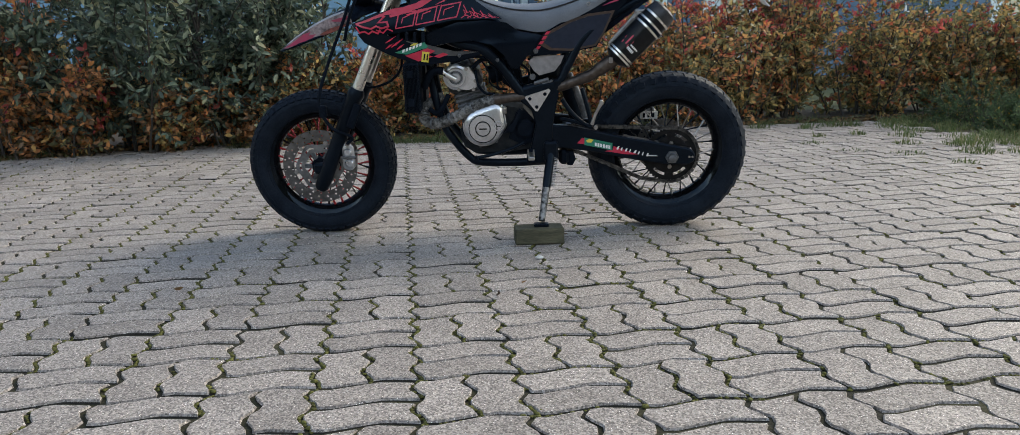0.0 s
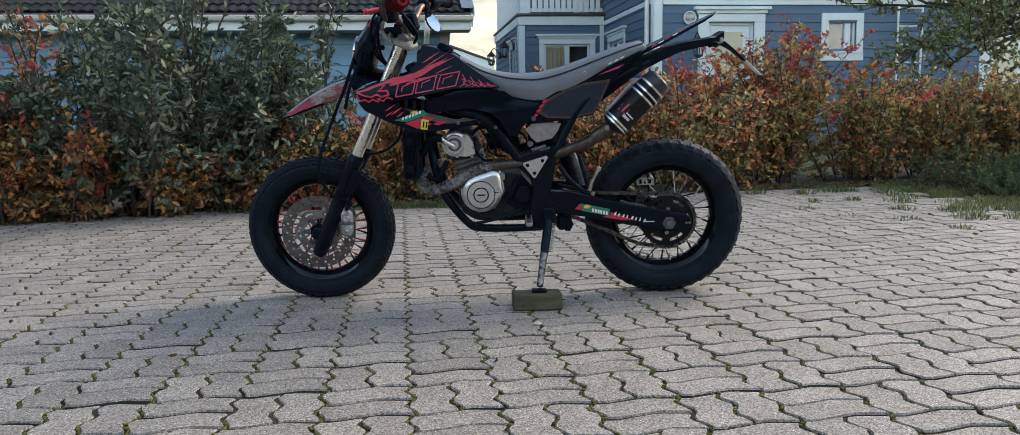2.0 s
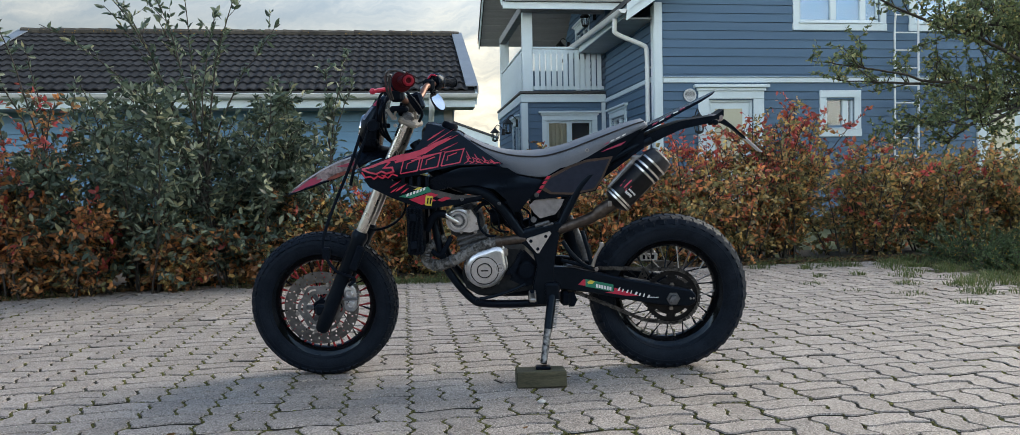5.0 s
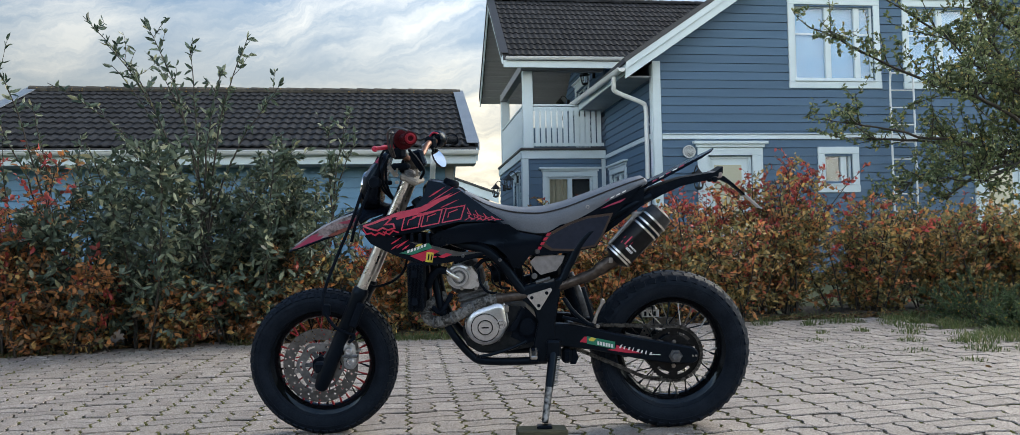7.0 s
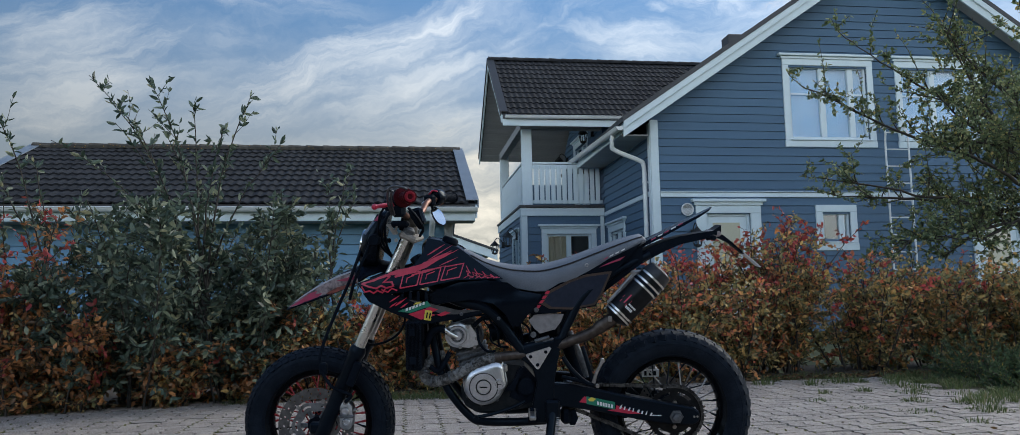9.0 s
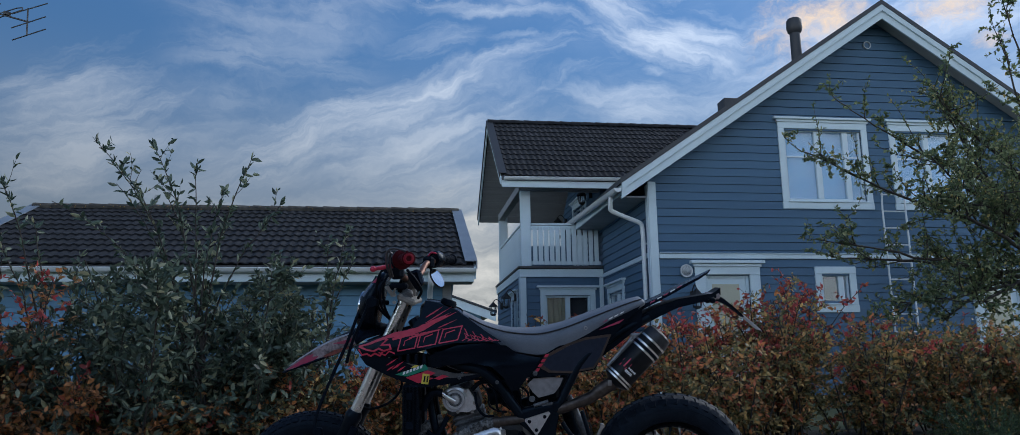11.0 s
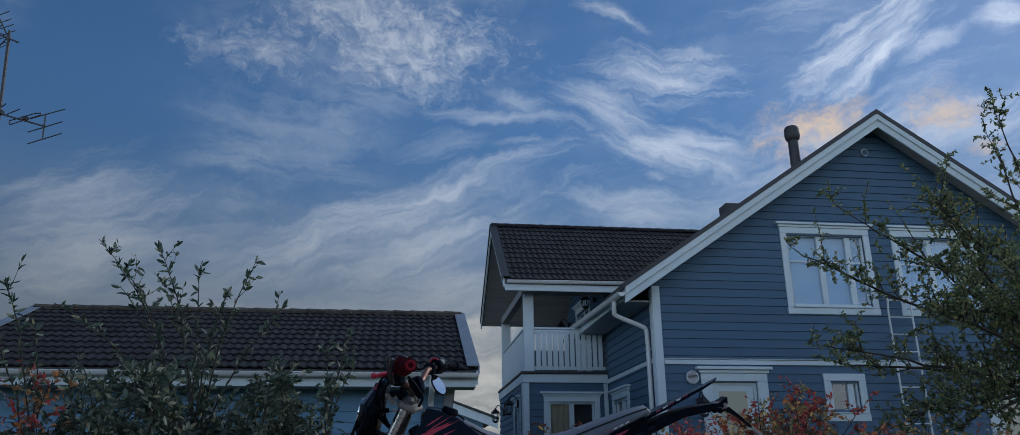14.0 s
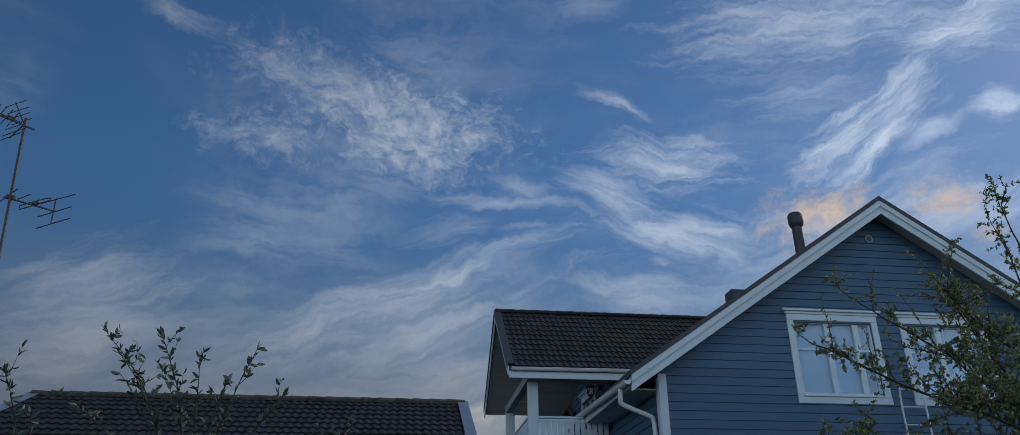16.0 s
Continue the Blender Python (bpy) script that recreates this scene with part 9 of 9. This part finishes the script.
for k in range(6):
    x0, z0 = 0.332 + k * 0.0105, 0.3665 - k * 0.0024
    decal(near_arm, "lettering_bar", [(x0, z0), (x0 + 0.0075, z0 - 0.0017), (x0 + 0.0075, z0 + 0.012), (x0, z0 + 0.0137)], flat, M_DECAL_W, 0.003)
for k, w in enumerate((0.013, 0.009, 0.011, 0.008, 0.014, 0.010, 0.009, 0.012)):
    x0, z0 = 0.415 + k * 0.0165, 0.352 - k * 0.0042
    decal(near_arm, "lettering_bar", [(x0, z0), (x0 + w * 0.6, z0 - 0.002), (x0 + w, z0 + 0.010 + 0.004 * (k % 3 == 0)), (x0 + w * 0.5, z0 + 0.011)], flat, M_DECAL_W, 0.003)
decal(near_arm, "lettering_bar", [(0.535, 0.326), (0.575, 0.3235), (0.575, 0.321), (0.535, 0.3225)], flat, M_DECAL_W, 0.003)

SP = Vector((RX, -0.082, RZ))
n_teeth = 48
bm = bmesh.new()
ring_a, ring_b, ring_c, ring_d = [], [], [], []
for k in range(n_teeth * 2):
    a = math.pi * k / n_teeth
    r = 0.108 if k % 2 == 0 else 0.101
    for lst, rr, yy in ((ring_a, r, -0.003), (ring_b, r, 0.003), (ring_c, 0.086, -0.003), (ring_d, 0.086, 0.003)):
        lst.append(bm.verts.new(SP + Vector((rr * math.cos(a), yy, rr * math.sin(a)))))
N = n_teeth * 2
for k in range(N):
    j = (k + 1) % N
    bm.faces.new((ring_a[k], ring_a[j], ring_c[j], ring_c[k]))
    bm.faces.new((ring_b[j], ring_b[k], ring_d[k], ring_d[j]))
    bm.faces.new((ring_a[j], ring_a[k], ring_b[k], ring_b[j]))
    bm.faces.new((ring_c[k], ring_c[j], ring_d[j], ring_d[k]))
MS = Matrix.Translation(SP)
for k in range(6):
    box(bm, -0.016, 0.016, -0.003, 0.003, 0.045, 0.09, 0.002, MS @ Matrix.Rotation(k * math.pi / 3, 4, "Y"))
lathe(bm, [(0.0, -0.004), (0.072, -0.004), (0.075, 0.0), (0.075, 0.004), (0.0, 0.004)], 36, "y", MS)
sprocket = part("sprocket", bm, surf("dark_sprocket", (0.005, 0.005, 0.0055), (0.013, 0.013, 0.014), 30, 0.5, spec=0.15), rear_wheel, "dark toothed rear sprocket", smooth=0)
for k in range(6):
    a = k * math.pi / 3 + 0.5
    bm = bmesh.new()
    lathe(bm, [(0.0, -0.012), (0.008, -0.012), (0.009, -0.004), (0.0, -0.003)], 6, "y", MS @ Matrix.Translation((0.047 * math.cos(a), 0, 0.047 * math.sin(a))))
    part("sprocket_nut", bm, M_STEEL, rear_wheel)
bm = bmesh.new()
lathe(bm, [(0.0, -0.146), (0.008, -0.146), (0.017, -0.143), (0.019, -0.125), (0.0, -0.122)], 6, "y", at(RX, 0, RZ))
lathe(bm, [(0.0, -0.128), (0.026, -0.128), (0.027, -0.122), (0.0, -0.1215)], 6, "y", at(RX, 0, RZ))
part("axle_nut", bm, M_CASE_DK, near_arm, "bare steel axle nut")
for x in (0.70, 0.712):
    bm = bmesh.new()
    lathe(bm, [(0.0, -0.127), (0.004, -0.127), (0.004, -0.12), (0.0, -0.12)], 8, "y", at(x, 0, RZ))
    part("adjuster_mark", bm, M_STEEL, near_arm)

# chain: alternate plates along its closed way
pts = []
FSP = Vector((0.165, -0.082, 0.405))
for k in range(10):
    a = radians(-70 - k * 24 + 360)
    pts.append(FSP + Vector((0.036 * math.cos(a), 0, 0.036 * math.sin(a))))
pts = [FSP + Vector((0.036 * math.cos(radians(a)), 0, 0.036 * math.sin(radians(a)))) for a in range(260, 80, -20)]
top = [SP + Vector((0.108 * math.cos(radians(a)), 0, 0.108 * math.sin(radians(a)))) for a in range(92, -102, -8)]
way = pts + top + [Vector((0.52, -0.082, 0.223)), Vector((0.40, -0.082, 0.278)), Vector((0.28, -0.082, 0.330))]
way.append(way[0])
acc, links, pitch = 0.0, [], 0.0159
pos = 0.0
for a, b in zip(way, way[1:]):
    seg = (b - a).length
    while pos <= acc + seg:
        t = (pos - acc) / max(seg, 1e-9)
        links.append((a.lerp(b, t), (b - a).normalized()))
        pos += pitch
    acc += seg
bm = bmesh.new()
for k, (p, d) in enumerate(links):
    m = Matrix.Translation(p) @ Matrix.Rotation(-math.atan2(d.z, d.x), 4, "Y")
    wv = 0.009 if k % 2 else 0.0065
    for sy in (-1, 1):
        box(bm, -0.0072, 0.0072, sy * wv - 0.0012, sy * wv + 0.0012, -0.0062, 0.0062, 0.0, m)
    box(bm, -0.0035, 0.0035, -0.006, 0.006, -0.0045, 0.0045, 0.0, m)
part("chain", bm, surf("oily_chain", (0.006, 0.006, 0.0065), (0.10, 0.096, 0.09), 60, 0.4, 0.6, metal=0.5, bump=0.1), bike, "oily drive chain", smooth=0)
bm = bmesh.new()
prism(bm, [(0.215, 0.335), (0.25, 0.345), (0.262, 0.31), (0.25, 0.285), (0.23, 0.285), (0.222, 0.305)], -0.10, -0.065)
part("chain_slider", bm, M_MATTE, bike, smooth=0)
bm = bmesh.new()
lathe(bm, [(0.0, -0.010), (0.007, -0.010), (0.008, 0.0), (0.0, 0.004)], 14, "y", at(0.335, -0.115, 0.437))
part("arm_hook", bm, M_STEEL, bike)
# rear brake on the far side, its pale sticker showing through the spokes
part("brake_disc", drilled_disc(AR, 0.075, 0.110, 0.075, 0.004, 34, 2, 0.0042), M_DISC, rear_wheel, smooth=20)
bm = bmesh.new()
box(bm, 0.535, 0.60, 0.05, 0.115, 0.43, 0.475, 0.012)
rc = part("brake_caliper", bm, M_CASE_DK, bike)
part("sticker", boxed(0.532, 0.602, 0.046, 0.05, 0.432, 0.462, 0.001), M_DECAL_W, rc, "white sticker with illegible letters")
for k in range(3):
    part("lettering_bar", boxed(0.542 + k * 0.019, 0.551 + k * 0.019, 0.0445, 0.0459, 0.438, 0.456), M_MATTE, rc)
# rear shock, pillion peg hanger
bm = bmesh.new()
tube(bm, [(0.225, -0.01, 0.62), (0.275, -0.01, 0.44)], 0.028, 14)
part("shock_body", bm, M_MATTE, bike)
bm = bmesh.new()
tube(bm, spline([(0.235, -0.075, 0.640), (0.262, -0.080, 0.580), (0.285, -0.080, 0.520), (0.298, -0.078, 0.470)], 6), [0.012] * 8 + [0.016] * 6 + [0.013] * 5, 12)
part("grey_strut", bm, M_CASE_DK, bike, "dull grey curved strut beside the shock")
bm = bmesh.new()
tube(bm, spline([(0.205, -0.12, 0.55), (0.24, -0.13, 0.50), (0.29, -0.135, 0.455), (0.318, -0.135, 0.445)], 6), 0.0085, 10)
tube(bm, spline([(0.20, -0.12, 0.475), (0.25, -0.13, 0.465), (0.318, -0.135, 0.445)], 6), 0.0075, 10)
tube(bm, spline([(0.28, -0.12, 0.59), (0.30, -0.13, 0.52), (0.315, -0.135, 0.46)], 6), 0.0085, 10)
peg = part("pillion_hanger", bm, M_FRAME, bike)
bm = bmesh.new()
tube(bm, [(0.318, -0.14, 0.455), (0.330, -0.145, 0.495), (0.350, -0.15, 0.535)], [0.008, 0.006, 0.007], 10)
lathe(bm, [(0.0, -0.010), (0.008, -0.010), (0.009, 0.006), (0.0, 0.008)], 12, "y", at(0.351, -0.15, 0.540))
part("folded_peg", bm, M_STEEL, bike, "bare alloy folded pillion peg")
# rider's peg, gear lever
bm = bmesh.new()
box(bm, 0.072, 0.098, -0.215, -0.125, 0.335, 0.35, 0.004)
for k in range(4):
    box(bm, 0.072, 0.077, -0.205 + k * 0.022, -0.195 + k * 0.022, 0.35, 0.36)
    box(bm, 0.093, 0.098, -0.205 + k * 0.022, -0.195 + k * 0.022, 0.35, 0.36)
part("foot_peg", bm, M_STEEL, bike, "serrated steel foot peg")
bm = bmesh.new()
tube(bm, spline([(0.06, -0.125, 0.385), (0.0, -0.13, 0.36), (-0.07, -0.14, 0.342), (-0.125, -0.15, 0.335)], 6), 0.0065, 8)
tube(bm, [(-0.125, -0.148, 0.335), (-0.125, -0.185, 0.335)], 0.009, 8)
part("gear_lever", bm, M_FRAME, bike)
bm = bmesh.new()
box(bm, 0.07, 0.11, -0.135, -0.11, 0.30, 0.36, 0.008)
part("peg_bracket", bm, M_MATTE, bike)
part("stand_bracket", boxed(0.195, 0.235, -0.12, -0.06, 0.292, 0.35, 0.012), M_MATTE, bike)
# wiring and hoses round the engine
bm = bmesh.new()
for i in range(7):
    x0 = -0.10 + 0.03 * i
    tube(bm, spline([(x0, -0.085, 0.70 - 0.01 * (i % 3)), (x0 + 0.03, -0.10, 0.655), (x0 + 0.035, -0.095, 0.61 - 0.015 * (i % 2)), (x0 + 0.07, -0.09, 0.585)], 5), 0.0035 + 0.001 * (i % 2), 6)
tube(bm, spline([(-0.21, -0.10, 0.69), (-0.12, -0.115, 0.715), (-0.03, -0.115, 0.70), (0.03, -0.11, 0.72)], 6), 0.006, 8)
part("wiring", bm, M_MATTE, bike)

# side stand, reaching down to the wooden block
BLOCK_TOP = 0.062
foot = BIKE_M.inverted() @ Vector((0.118, 2.895, BLOCK_TOP + 0.006))
hinge = Vector((0.163, -0.125, 0.345))
d = foot - hinge
bm = bmesh.new()
box(bm, hinge.x - 0.028, hinge.x + 0.028, hinge.y - 0.02, hinge.y + 0.02, hinge.z - 0.035, hinge.z + 0.045, 0.008)
tube(bm, [hinge, hinge + d * 0.1, hinge + d * 0.45, hinge + d * 0.52], [0.019, 0.017, 0.016, 0.013], 14)
stand = part("side_stand", bm, M_FRAME, bike, "black side stand worn to bare steel near its foot")
bm = bmesh.new()
tube(bm, [hinge + d * 0.5, hinge + d * 0.56, hinge + d * 0.95], [0.0155, 0.014, 0.0125], 14)
part("worn_leg", bm, surf("worn_stand_steel", (0.012, 0.012, 0.012), (0.30, 0.29, 0.28), 40, 0.4, 0.5, metal=0.5, bump=0.2, contrast=0.35), stand)
bm = bmesh.new()
box(bm, -0.028, 0.028, -0.022, 0.022, -0.006, 0.006, 0.003, Matrix.Translation(foot) @ pose(0, 0, 0, -TILT, 0, 0))
part("foot_plate", bm, M_FRAME, stand)
bm = bmesh.new()
way = [hinge + d * (0.06 + 0.42 * t / 90) + Vector((0.022, -0.004, 0)) + Vector((0.0075 * math.cos(t * 1.3), 0.0075 * math.sin(t * 1.3), 0)) for t in range(91)]
tube(bm, way, 0.0018, 5)
part("stand_spring", bm, M_STEEL, stand)

# ---- the wooden block under the stand ----
M_WOOD = surf("weathered_green_wood", (0.045, 0.043, 0.024), (0.115, 0.105, 0.062), 9, 0.85, bump=0.5, fine=70, stretch=(0.6, 6, 6))
block = thing("wooden_block", (0.108, 2.895, 0), "weathered greenish offcut of timber under the side stand", "wood block", m=Matrix())
bm = bmesh.new()
box(bm, -0.092, 0.092, -0.047, 0.047, 0.0, BLOCK_TOP - 0.002, 0.004, Matrix.Translation((0.108, 2.895, 0.002)) @ pose(0, 0, 0, 0, 0, 4))
part("timber", bm, M_WOOD, block)
pebble = thing("pebble", (0.100, 2.648, 0.0), "small pale pebble lying on the pavers", "pebble", m=Matrix())
bm = bmesh.new()
bmesh.ops.create_icosphere(bm, subdivisions=2, radius=0.012, matrix=Matrix.Translation((0.100, 2.648, 0.006)) @ Matrix.Diagonal((1.25, 0.8, 0.6, 1)))
part("stone", bm, surf("pale_stone", (0.55, 0.53, 0.5), (0.72, 0.7, 0.66), 60, 0.8), pebble)
lay_pavers()
moss()
